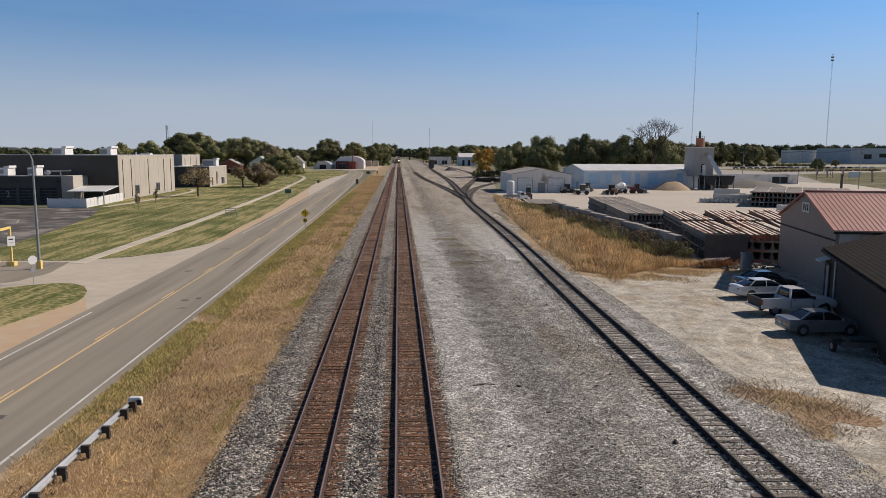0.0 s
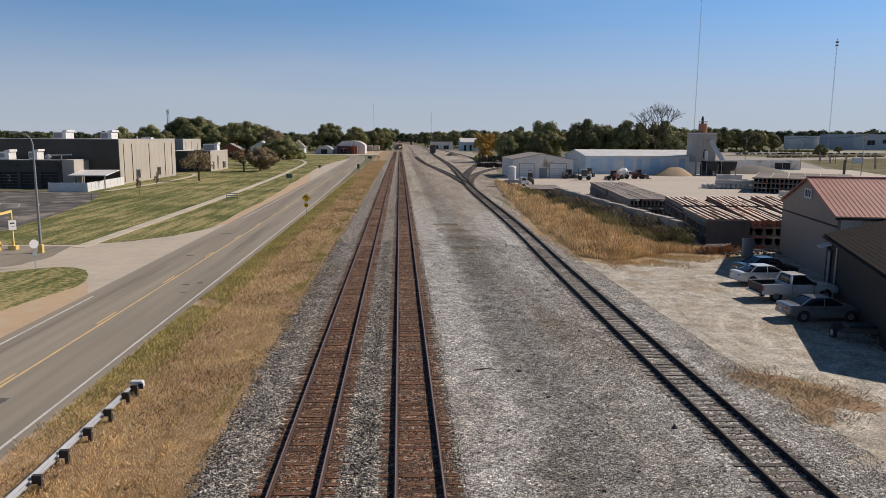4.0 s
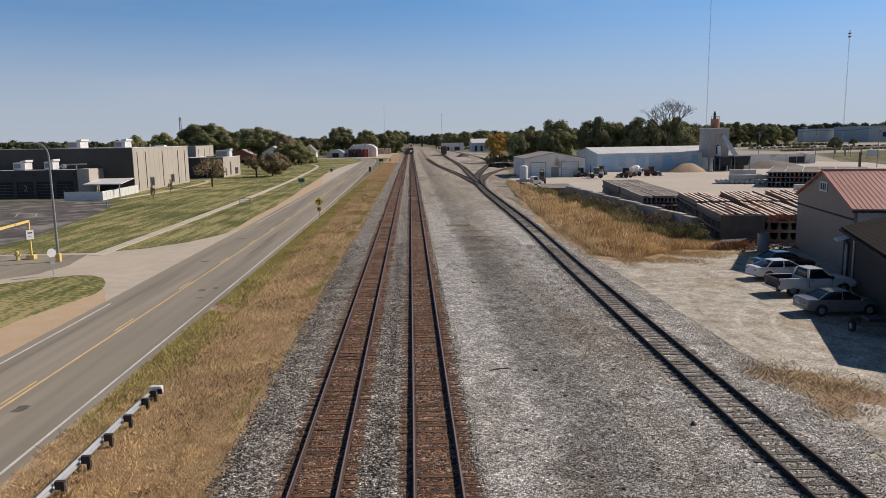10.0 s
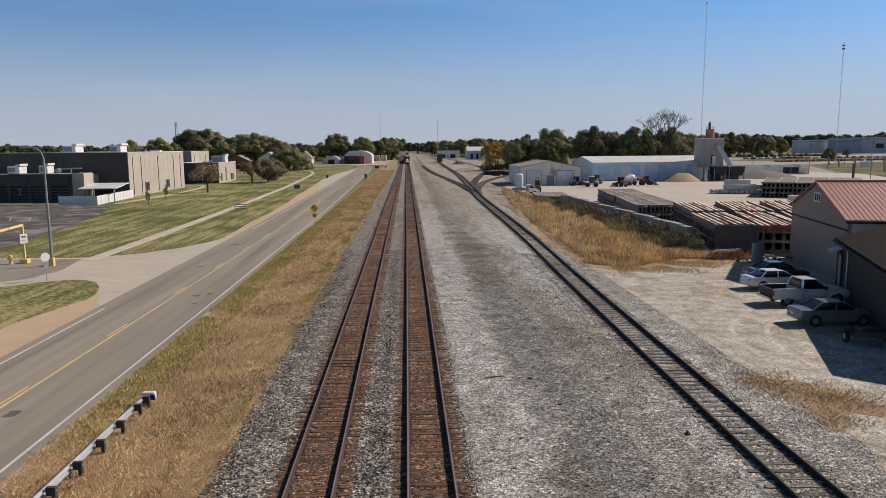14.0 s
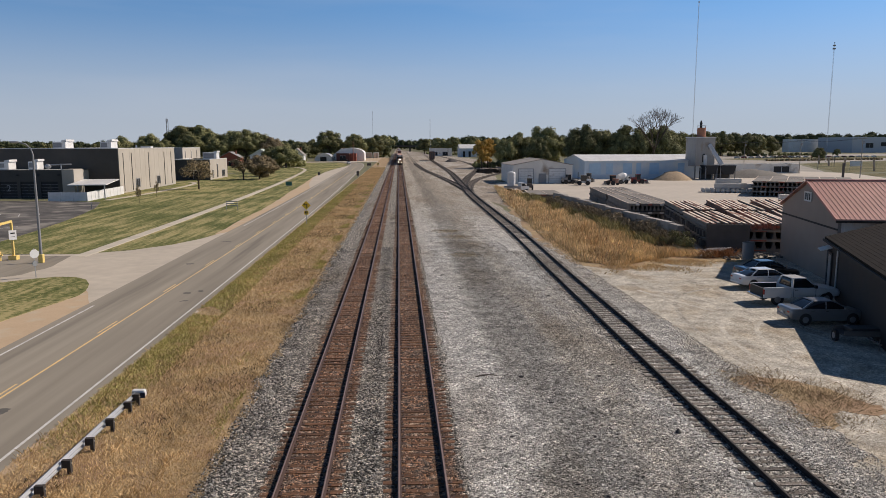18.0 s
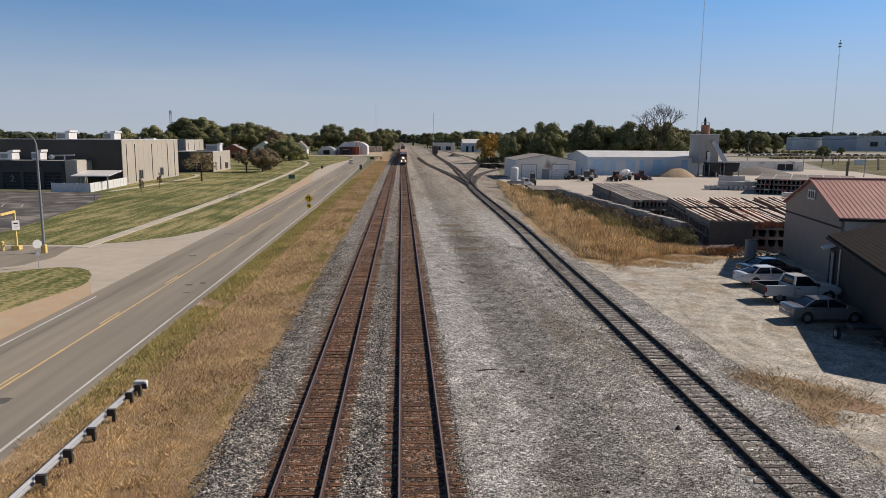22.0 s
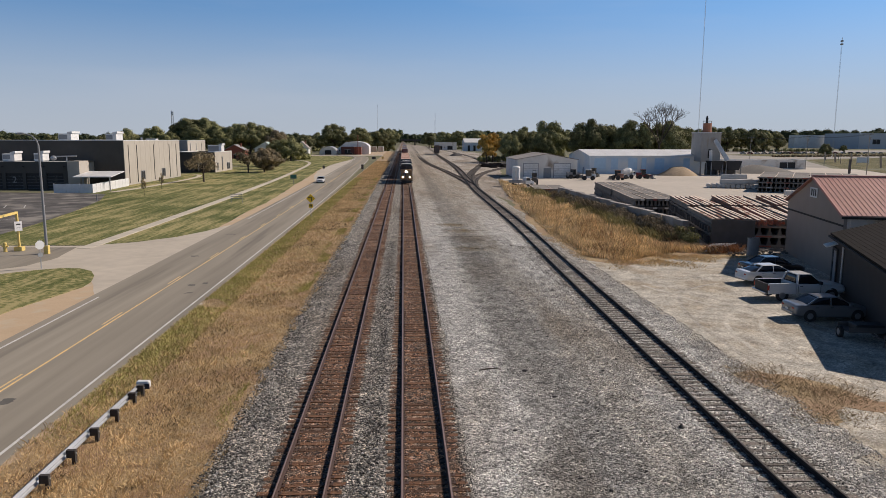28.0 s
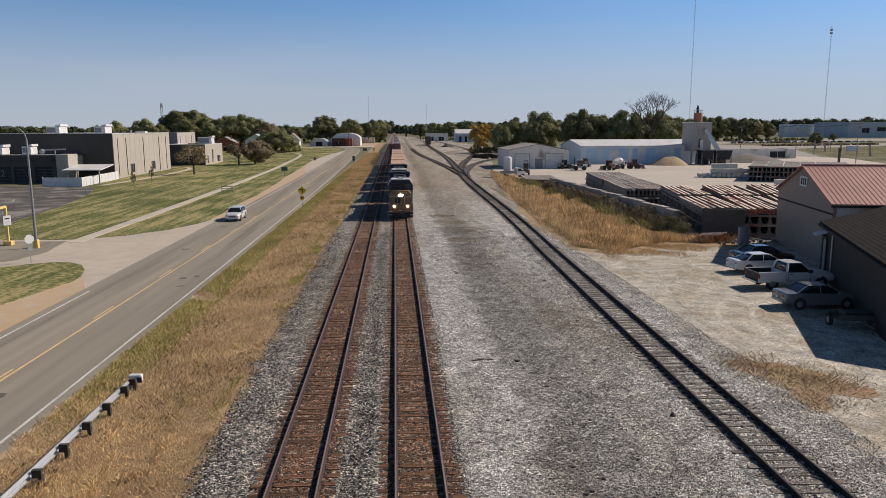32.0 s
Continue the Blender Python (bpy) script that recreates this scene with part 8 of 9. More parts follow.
def bare_tree():
    rng = random.Random(5)
    t = thing("tree", "tall half-bare tree with thin grey branches", "tree", pose(106, 297, -0.1) @ Matrix.Diagonal((1.1, 1.1, 1.14, 1)), group="trees")
    tr, tw = Mesh().tube((0, 0, 0), (0.3, 0, 9), 0.55, 0.4, 7), Mesh()
    def grow(p, d, length, r, depth):
        q = p + d * length
        (tr if depth < 2 else tw).tube(p, q, r, r * 0.6, 5 if depth < 3 else 3)
        if depth < 5:
            for _ in range(3):
                e = (d + Vector((rng.uniform(-1, 1), rng.uniform(-1, 1), rng.uniform(-0.35, 0.6))) * 0.75).normalized()
                grow(q, e, length * rng.uniform(0.6, 0.82), r * 0.62, depth + 1)
    for k in range(4):
        a = k * 1.6
        grow(Vector((0.3, 0, 7.5)), Vector((math.cos(a) * 0.6, math.sin(a) * 0.6, 1)).normalized(), 5.0, 0.28, 0)
    part("trunk", tr, M_BARK, t)
    tagged(part("branchwork", tw, M_BARK, t), kind="stuff")


bare_tree()


def understory():
    """Shrubs and saplings that fill the foot of the tree lines."""
    rng = random.Random(44)
    cl = []
    for a, b, n in (((-310, 470), (-175, 450), 60), ((-170, 445), (-104, 436), 46), ((-104, 436), (-62, 446), 40), ((-60, 372), (-52, 380), 12), ((-110, 470), (-70, 530), 30), ((-80, 620), (-13, 660), 46),
                    ((36, 338), (60, 350), 16), ((60, 345), (98, 316), 44), ((98, 316), (130, 326), 30), ((205, 655), (400, 668), 130), ((84, 600), (115, 540), 30), ((30, 850), (90, 720), 40)):
        a, b = Vector(a), Vector(b)
        for _ in range(n):
            p = a.lerp(b, rng.random()) + Vector((rng.gauss(0, 3), rng.gauss(0, 5)))
            r = rng.uniform(1.2, 2.6)
            cl.append(((p.x, p.y, r * 0.6), r))
    tagged(solid("shrubs", leaf_cores(leaf_cards(rng, cl, 60, 0.45), rng, cl, 0.8), M_LEAF, "dark green shrubs and saplings under the trees", "shrubs"), kind="stuff")


understory()


def hedge():
    rng, cl = random.Random(52), []
    for i in range(150):
        u = rng.random()
        r = rng.uniform(0.7, 1.3)
        cl.append(((238 + 96 * u + rng.gauss(0, 1), 452 + 30 * u + rng.gauss(0, 1.2), r * 0.6), r))
    tagged(solid("hedge", leaf_cores(leaf_cards(rng, cl, 50, 0.3), rng, cl, 0.6), M_LEAFO, "low brown-green hedge along the far lot", "hedge"), kind="stuff")


def wires(name, poles):
    """Cables that sag from pole top to pole top."""
    mesh = Mesh()
    for (x0, y0, h0), (x1, y1, h1) in zip(poles, poles[1:]):
        for off in (-1.0, 1.0):
            a, b = Vector((x0 + off, y0, h0 - 0.5)), Vector((x1 + off, y1, h1 - 0.5))
            pts = [a.lerp(b, k / 8) - Vector((0, 0, 4 * 0.7 * k / 8 * (1 - k / 8))) for k in range(9)]
            for p, q in zip(pts, pts[1:]):
                mesh.tube(p, q, 0.035, n=4)
    solid(name, mesh, M_BLACK, "dark sagging cables between the wooden poles", "power line")


hedge()
wires("power_line", [(147.6, 222.5, 13.3), (149.4, 261, 12.7), (152, 310, 12.4), (160, 360, 12.4), (172, 420, 12.4), (196, 500, 12.4)])
wires("power_line", [(128, 300, 12.7), (118, 340, 12.9), (140, 390, 12.4)])


def far_woods():
    """A low uneven belt of woods along the skyline."""
    rng = random.Random(31)
    cl = []
    for i in range(1500):
        y = rng.uniform(980, 1750)
        x = rng.uniform(-0.66, 0.72) * y
        if -10 < x < 40 and y < 1190:
            continue
        h = rng.uniform(14, 20) + (6 if x > -60 else 0) + (6 if x > 240 else 0) + 5 * noise.noise(Vector((x * 0.012, y * 0.004, 1)))
        for _ in range(3):
            cl.append(((x + rng.uniform(-7, 7), y + rng.uniform(-4, 4), h * rng.uniform(0.3, 0.72)), h * rng.uniform(0.24, 0.36)))
    d = leaf_cores(leaf_cards(rng, cl, 60, 0.85), rng, cl, 0.68, 6, 4)
    tagged(solid("far_woods", d, M_FARLEAF, "distant belt of dark green woods on the skyline", "woods"), kind="stuff")


far_woods()


def blades(name, count, place, material, label, seed, lean=0.5):
    """Thin tapering blades; place(rng) gives x, y, ground, height and width of one, or nothing."""
    rng = random.Random(seed)
    v, f = [], []
    for _ in range(count):
        q = place(rng)
        if not q:
            continue
        x, y, z, h, w = q
        a = rng.uniform(0, math.tau)
        c, s = math.cos(a) * w / 2, math.sin(a) * w / 2
        lx, ly = rng.gauss(0, lean) * h, rng.gauss(0, lean) * h
        k = len(v)
        v += [(x - c, y - s, z - 0.03), (x + c, y + s, z - 0.03), (x + lx * 0.5 + c * 0.7, y + ly * 0.5 + s * 0.7, z + h * 0.62), (x + lx, y + ly, z + h)]
        f += [(k, k + 1, k + 2), (k, k + 2, k + 3)]
    d = bpy.data.meshes.new(name)
    d.from_pydata(v, [], f)
    d.materials.append(material)
    return tagged(new(name, d), label, "grass", kind="stuff")


def inside(x, y, poly):
    r, j = False, len(poly) - 1
    for i in range(len(poly)):
        (a, b), (c, d) = poly[i], poly[j]
        if (b > y) != (d > y) and x < (c - a) * (y - b) / (d - b) + a:
            r = not r
        j = i
    return r


TALL = [(24.5, 190), (20.5, 150), (18.6, 121), (16.6, 90), (15.6, 72), (16.2, 65.5), (19, 62.8), (26, 67.5), (29.5, 66.5), (29.6, 74), (28.9, 90), (28.2, 110), (27.4, 131), (26.5, 150), (26, 165)]


def tall_spot(r):
    x, y = r.uniform(15, 33), 62 + 128 * r.random() ** 1.5
    if not inside(x, y, TALL):
        return None
    k = noise.noise(Vector((x * 0.35, y * 0.2, 3)))
    if k < -0.32 and r.random() < 0.8:
        return None
    edge = 0.45 if x < 16.6 + (y - 65) * 0.035 else 1.0
    return x, y, -0.1, max(0.12, (0.62 + 0.65 * k) * r.uniform(0.6, 1.3) * edge), 0.014 + y * 0.0004


def scrub_spot(r):
    y = r.uniform(72, 140)
    x = 29.4 - (y - 75) * 0.036 - abs(r.gauss(0, 0.9))
    k = noise.noise(Vector((x * 0.3, y * 0.16, 12)))
    if k < -0.05:
        return None
    return x, y, -0.1, r.uniform(0.5, 1.7) * (0.7 + k), 0.1


def green_weed_spot(r):
    y = 74 + 74 * r.random() ** 1.2
    x = 28.3 - (y - 75) * 0.036 - abs(r.gauss(0, 1.0))
    if noise.noise(Vector((x * 0.3, y * 0.14, 52))) < -0.15:
        return None
    return x, y, -0.1, r.uniform(0.7, 1.45), 0.03 + y * 0.0004


def rust_clump_spot(r):
    cx, cy, s = r.choice(((30.4, 67.6, 0.7), (29.3, 67.0, 0.6), (31.4, 67.4, 0.5)))
    return r.gauss(cx, s), r.gauss(cy, s * 0.7), -0.08, r.uniform(0.3, 1.0), 0.03


def wall_shrubs():
    """Rounded withered shrubs against the concrete wall."""
    rng = random.Random(18)
    y = 71.0
    while y < 128:
        x = 29.2 - (y - 75) * 0.036
        h = rng.uniform(1.5, 2.8) if y < 100 else rng.uniform(1.4, 2.3)
        cl = [((rng.gauss(0, 0.45), rng.gauss(0, 0.5), h * rng.uniform(0.3, 0.75)), h * rng.uniform(0.2, 0.34)) for _ in range(9)]
        g = thing("shrub", "grey-brown withered shrub against the concrete wall" if y > 74 else "dark green shrub at the end of the concrete wall", "shrub", pose(x - rng.uniform(0.3, 1.0), y, -0.08), group="wall shrubs")
        stems = Mesh()
        for c, _ in cl:
            stems.tube((c[0] * 0.2, c[1] * 0.2, 0), c, 0.025, 0.012, 4)
        part("stems", stems, M_BARK, g)
        part("crown", leaf_cards(rng, cl, 110, 0.085, 0.9), M_SHRUB if y > 74 else M_LEAF, g)
        y += rng.uniform(0.8, 2.0)


M_SHRUB = mat("withered grey-brown leaves", (0.42, 0.34, 0.225), (0.16, 0.13, 0.088), rough=0.95, scale=1.5, contrast=0.6, island=0.5, objvar=0.3, spec=0.15)
wall_shrubs()


def verge_spot(r):
    y = 15 + 340 * r.random() ** 3.2
    x = r.uniform(-14.5, -6.9)
    if x > -7.2 and noise.noise(Vector((x, y * 0.5, 2))) < 0.0:
        return None
    z = -0.33 + (x + 14.5) * 0.035
    return x, y, z, r.uniform(0.05, 0.12) * (0.8 + 2.6 * max(0, noise.noise(Vector((x * 2.1, y * 1.3, 5))))), 0.004 + y * 0.0005


def green_spot(r):
    y = 15 + 190 * r.random() ** 2.0
    x = r.choice((-14.4 + r.uniform(0, 2.2), -14.4 + abs(r.gauss(0, 0.9)), -7.6 - abs(r.gauss(0, 0.45)))) if r.random() < 0.93 else r.uniform(-14, -8)
    if noise.noise(Vector((x * 0.25, y * 0.16, 8))) < (0.1 if x > -12.2 else -0.6) or y < 33 + r.uniform(-8, 4):
        return None
    z = -0.33 + (x + 14.5) * 0.035
    return x, y, z, r.uniform(0.06, 0.19), 0.006 + y * 0.0005


def weed_spot(r):
    cx, cy = r.choice(((16.3, 30.2), (17.4, 29.2), (16.5, 26.4), (18.2, 28.4), (15.6, 31.6), (5.4, 90), (6.2, 84), (5.9, 70)))
    return r.gauss(cx, 0.9), r.gauss(cy, 0.8), -0.05, r.uniform(0.03, 0.17), 0.012


def lawn_spot(r):
    y = 12 + 50 * r.random()
    x = r.uniform(-40, -26)
    if not inside(x, y, [(-26.0, 58.6), (-25.1, 54.5), (-26.0, 49), (-27.4, 38), (-28.2, 10), (-60, 10), (-60, 46), (-34.5, 59), (-31.5, 61.4), (-28.4, 61.8), (-27.2, 60.6)]):
        return None
    return x, y, -0.34, r.uniform(0.03, 0.08), 0.02


blades("tall_dry_grass", 150000, tall_spot, M_STRAW, "waist-high straw and rust coloured dry grass", 1, 0.24)
def brown_spot(r):
    y = 15 + 200 * r.random() ** 2.6
    x = r.uniform(-13.5, -7.4)
    if noise.noise(Vector((x * 0.35, y * 0.14, 31))) < 0.12:
        return None
    return x, y, -0.33 + (x + 14.5) * 0.035, r.uniform(0.05, 0.18), 0.005 + y * 0.0006


blades("brown_weeds", 26000, brown_spot, M_SCRUB, "brown withered weeds among the verge grass", 8, 0.7)
blades("scrub", 9000, scrub_spot, M_SCRUB, "dark dry scrub along the concrete wall", 2, 0.4)
blades("verge_grass", 230000, verge_spot, M_VERGE, "short dry straw-coloured grass on the verge", 3, 0.55)
blades("green_verge_grass", 130000, green_spot, M_GREENBLADE, "greener grass along the road edge", 4, 0.6)
def low_spot(r):
    x, y = r.gauss(22, 4.2), r.gauss(64, 2.6)
    if x < 15.5 or not (58 < y < 70) or noise.noise(Vector((x * 0.4, y * 0.4, 21))) < -0.1:
        return None
    return x, y, -0.06, r.uniform(0.05, 0.32), 0.026


def rust_spot(r):
    q = tall_spot(r)
    if not q or noise.noise(Vector((q[0] * 0.22, q[1] * 0.13, 40))) < 0.08:
        return None
    return q[0], q[1], q[2], q[3] * r.uniform(0.9, 1.3), q[4]


blades("rust_weeds", 21000, rust_spot, M_RUSTWEED, "rust-brown weeds standing in the dry grass", 9, 0.22)
blades("green_weeds", 13000, green_weed_spot, M_GREENWEED, "tall olive-green weeds before the concrete wall", 10, 0.35)
blades("rust_clump", 700, rust_clump_spot, M_RUSTWEED, "rust-brown brush at the end of the concrete wall", 11, 0.4)
blades("low_dry_grass", 11000, low_spot, M_VERGE, "sparse low dry grass at the lot's edge", 7, 0.8)
blades("weeds", 6000, weed_spot, M_WEED, "dry weeds scattered in the gravel", 5, 0.8)
def dark_clods():
    """Small dark lumps and clinkers scattered over the pale gravel."""
    rng, mesh = random.Random(61), Mesh()
    for _ in range(90):
        y = 17 + 110 * rng.random() ** 1.6
        s = rng.uniform(0.03, 0.09)
        mesh.ellipsoid((rng.uniform(2.2, 10.5), y, -0.02), (s * rng.uniform(0.8, 1.6), s, s * 0.7), 6, 4)
    tagged(solid("clinkers", mesh, M_SHADOWY, "small dark clinkers scattered over the pale gravel", "stones"), kind="stuff")


dark_clods()


def loose_stones(name, lanes, count, depth, size, material, label, seed, z=0.0):
    """Angular broken stones strewn along lanes (x0, x1, height), thinning out with distance."""
    r = np.random.default_rng(seed)
    w = np.array([b - a for a, b, _ in lanes])
    k = r.choice(len(lanes), count, p=w / w.sum())
    lo, hi, hz = (np.array([q[i] for q in lanes])[k] for i in range(3))
    y = 14 + depth * r.random(count) ** 1.5
    c = np.stack([lo + (hi - lo) * r.random(count), y, hz + r.uniform(-0.012, 0.006, count)], 1)
    sz = size * r.uniform(0.5, 1.25, count) * (1 + y * 0.004)
    unit = np.array([(1, 0, 0), (0, 1, 0), (-1, 0, 0), (0, -1, 0), (0, 0, 0.55), (0, 0, -0.6)], float)
    p = unit[None] * r.uniform(0.6, 1.25, (count, 6, 1)) + r.uniform(-0.22, 0.22, (count, 6, 3))
    a = r.uniform(0, math.tau, count)
    ca, sa = np.cos(a)[:, None], np.sin(a)[:, None]
    p = np.stack([p[..., 0] * ca - p[..., 1] * sa, p[..., 0] * sa + p[..., 1] * ca, p[..., 2]], 2) * sz[:, None, None] * 0.5 + c[:, None]
    tri = np.array([(0, 1, 4), (1, 2, 4), (2, 3, 4), (3, 0, 4), (1, 0, 5), (2, 1, 5), (3, 2, 5), (0, 3, 5)])
    f = (tri[None] + (np.arange(count) * 6)[:, None, None]).reshape(-1)
    d = bpy.data.meshes.new(name)
    d.vertices.add(count * 6)
    d.vertices.foreach_set("co", p.reshape(-1).astype(np.float32))
    d.loops.add(len(f))
    d.loops.foreach_set("vertex_index", f.astype(np.int32))
    d.polygons.add(count * 8)
    d.polygons.foreach_set("loop_start", np.arange(0, len(f), 3, dtype=np.int32))
    d.update(calc_edges=True)
    d.materials.append(material)
    return tagged(new(name, d), label, "stones", kind="stuff")


loose_stones("ballast_stones", ((-7.35, -5.2, -0.03), (-2.55, -1.35, -0.015), (1.25, 1.5, -0.02)), 26000, 62, 0.085, M_BALLASTSTONE, "loose broken grey ballast stones beside the tracks", 71)
loose_stones("crib_stones", ((-5.2, -2.55, 0.0), (-1.3, 1.3, 0.0)), 20000, 55, 0.06, M_BALLASTSTONE, "rust-brown ballast stones between the ties", 72)
loose_stones("yard_crib_stones", ((10.8, 13.6, -0.012),), 17000, 58, 0.06, M_BALLASTSTONE, "grey ballast stones between the old yard ties", 74)
loose_stones("yard_stones", ((1.45, 10.7, -0.03), (13.6, 16.0, -0.04)), 88000, 66, 0.062, M_YARDSTONE, "loose pale gravel stones on the yard", 73)
blades("lawn_blades", 16000, lawn_spot, M_GREENBLADE, "short green grass blades on the lawn corner", 6, 0.5)


# ---- train ----
M_NAVY = mat("dark blue locomotive paint", (0.016, 0.022, 0.045), (0.01, 0.013, 0.025), rough=0.45, scale=1.5, spot=(0.06, 0.05, 0.045), spot_at=0.62)
M_GOLD = mat("dusty gold locomotive paint", (0.3, 0.17, 0.075), (0.15, 0.088, 0.044), rough=0.5, scale=1.5, spot=(0.1, 0.066, 0.045), spot_at=0.56)
M_ROOFGREY = mat("dusty grey cab roof", (0.62, 0.62, 0.61), (0.45, 0.45, 0.44), rough=0.6, scale=1.0)
M_SOOT = mat("sooty black machinery", (0.03, 0.028, 0.026), (0.015, 0.014, 0.013), rough=0.75, scale=2.0)
M_GLASS = glass("dark window glass")
M_LAMP = glow("lit lamp lens", (1.0, 0.88, 0.66), 30.0)
M_STEEL = mat("worn wheel steel", (0.16, 0.12, 0.1), (0.08, 0.06, 0.05), rough=0.55, metal=0.5, scale=6)
M_SILVER = mat("silver handrail", (0.55, 0.55, 0.55), (0.4, 0.4, 0.4), rough=0.4, metal=0.6, scale=4)


def truck(parent, y, axles, spread, label="black cast truck frame"):
    f = part("truck_frame", Mesh().box(-1.05, -0.9, y - spread / 2 - 0.7, y + spread / 2 + 0.7, 0.55, 0.95).box(0.9, 1.05, y - spread / 2 - 0.7, y + spread / 2 + 0.7, 0.55, 0.95)
             .box(-0.9, 0.9, y - 0.3, y + 0.3, 0.5, 0.9), M_SOOT, parent, label)
    for i in range(axles):
        yy = y - spread / 2 + spread * i / (axles - 1)
        part("wheelset", Mesh().tube((-0.82, yy, 0.52), (-0.69, yy, 0.52), 0.52, 0.52, 16).tube((0.69, yy, 0.52), (0.82, yy, 0.52), 0.52, 0.52, 16)
             .tube((-0.95, yy, 0.52), (0.95, yy, 0.52), 0.09, 0.09, 8), M_STEEL, f)


def locomotive():
    """Six-axle road diesel; its front is at y = 0 and it faces -y; z = 0 is the rail top."""
    t = thing("locomotive", "dark blue and gold six-axle diesel freight locomotive", "locomotive", group="locomotives")
    part("deck", Mesh().box(-1.5, 1.5, 0.9, 21.6, 1.35, 1.75), M_NAVY, t, bevel=0.04)
    part("pilot", Mesh().box(-1.5, 1.5, 0.75, 1.0, 0.55, 1.75), M_GOLD, t, "gold pilot sheet")
    part("plow", Mesh().add([(-1.45, 0.75, 0.12), (1.45, 0.75, 0.12), (0, 0.15, 0.12), (-1.45, 0.75, 0.75), (1.45, 0.75, 0.75), (0, 0.4, 0.75)],
                            [(0, 2, 5, 3), (2, 1, 4, 5), (0, 3, 4, 1), (3, 5, 4), (0, 1, 2)]), M_SOOT, t, "black snow plow")
    part("coupler", Mesh().box(-0.16, 0.16, -0.1, 0.8, 0.72, 1.02).box(-0.24, 0.24, -0.25, 0.05, 0.68, 1.06), M_STEEL, t, bevel=0.03)
    part("step", Mesh().box(-1.55, -1.1, 0.55, 0.95, 0.45, 0.5).box(-1.55, -1.1, 0.55, 0.95, 0.85, 0.9).box(1.1, 1.55, 0.55, 0.95, 0.45, 0.5).box(1.1, 1.55, 0.55, 0.95, 0.85, 0.9), M_SILVER, t)
    n = part("nose", Mesh().extrude([(-1.3, 1.55), (1.3, 1.55), (1.3, 2.95), (1.0, 3.3), (-1.0, 3.3), (-1.3, 2.95)], 1.3, 3.0), M_GOLD, t, "gold nose", bevel=0.08)
    part("headlight_housing", Mesh().box(-0.32, 0.32, 1.18, 1.32, 2.62, 2.98), M_NAVY, n)
    for x in (-0.12, 0.12):
        part("headlight", Mesh().tube((x, 1.2, 2.8), (x, 1.12, 2.8), 0.16, 0.16, 12), M_LAMP, n, "lit headlight")
    part("nose_door", Mesh().box(-0.7, -0.1, 1.27, 1.31, 1.8, 2.5), M_NAVY, n)
    for x in (-0.82, 0.82):
        part("ditch_light", Mesh().tube((x, 0.8, 1.5), (x, 0.66, 1.5), 0.11, 0.11, 12), M_LAMP, t, "lit ditch light")
        part("ditch_housing", Mesh().box(x - 0.2, x + 0.2, 0.8, 1.1, 1.3, 1.7), M_NAVY, t)
    part("cab", Mesh().extrude([(-1.5, 1.75), (1.5, 1.75), (1.5, 3.95), (1.12, 4.5), (-1.12, 4.5), (-1.5, 3.95)], 3.0, 5.6), M_NAVY, t, "dark blue cab", bevel=0.05)
    c = part("cab_roof", Mesh().extrude([(-1.54, 3.92), (-1.54, 4.0), (-1.14, 4.62), (1.14, 4.62), (1.54, 4.0), (1.54, 3.92), (1.1, 4.52), (-1.1, 4.52)], 2.8, 5.7), M_ROOFGREY, t, "dusty grey cab roof")
    part("horn", Mesh().tube((-0.1, 4.3, 4.75), (-0.1, 5.0, 4.75), 0.1, 0.05).tube((0.1, 4.3, 4.75), (0.1, 5.0, 4.75), 0.1, 0.05).box(-0.2, 0.2, 4.6, 4.8, 4.6, 4.75), M_SILVER, c)
    part("antenna_dome", Mesh().box(-0.35, 0.35, 3.3, 3.9, 4.62, 4.76), M_WHITE, c, bevel=0.03)
    for x0, x1 in ((-1.12, -0.1), (0.1, 1.12)):
        w = part("windshield", Mesh().box(x0, x1, 2.96, 3.01, 3.38, 4.02), M_GLASS, t)
        part("windshield_frame", Mesh().box(x0 - 0.05, x1 + 0.05, 2.95, 2.99, 4.02, 4.1).box(x0 - 0.05, x1 + 0.05, 2.95, 2.99, 3.3, 3.38), M_NAVY, w)
    part("nose_band", Mesh().box(-1.45, 1.45, 2.975, 2.998, 2.75, 3.28), M_GOLD, t, "gold band under the windshield")
    part("number_board", Mesh().box(-0.95, -0.35, 2.93, 2.99, 4.14, 4.36).box(0.35, 0.95, 2.93, 2.99, 4.14, 4.36), M_BLACK, t)
    for x in (-1.53, 1.5):
        part("side_window", Mesh().box(x, x + 0.03, 3.3, 5.2, 2.95, 3.8), M_GLASS, t)
    part("hood", Mesh().box(-0.85, 0.85, 5.65, 17.2, 1.75, 4.35), M_NAVY, t, bevel=0.08)
    for i in range(14):
        part("hood_door", Mesh().box(-0.88, -0.85, 6.6 + i * 0.74, 7.2 + i * 0.74, 1.95, 3.7).box(0.85, 0.88, 6.6 + i * 0.74, 7.2 + i * 0.74, 1.95, 3.7), M_NAVY, t)
    part("dynamic_brake", Mesh().box(-1.1, 1.1, 5.9, 9.2, 3.35, 4.5), M_NAVY, t, bevel=0.05)
    for y in (6.9, 8.2):
        part("fan", Mesh().tube((0, y, 4.5), (0, y, 4.62), 0.55, 0.55, 14), M_SOOT, t)
    part("exhaust", Mesh().box(-0.3, 0.3, 11.3, 12.4, 4.35, 4.6), M_SOOT, t)
    part("hatch", Mesh().box(-0.6, 0.6, 13, 15.5, 4.35, 4.45), M_SOOT, t)
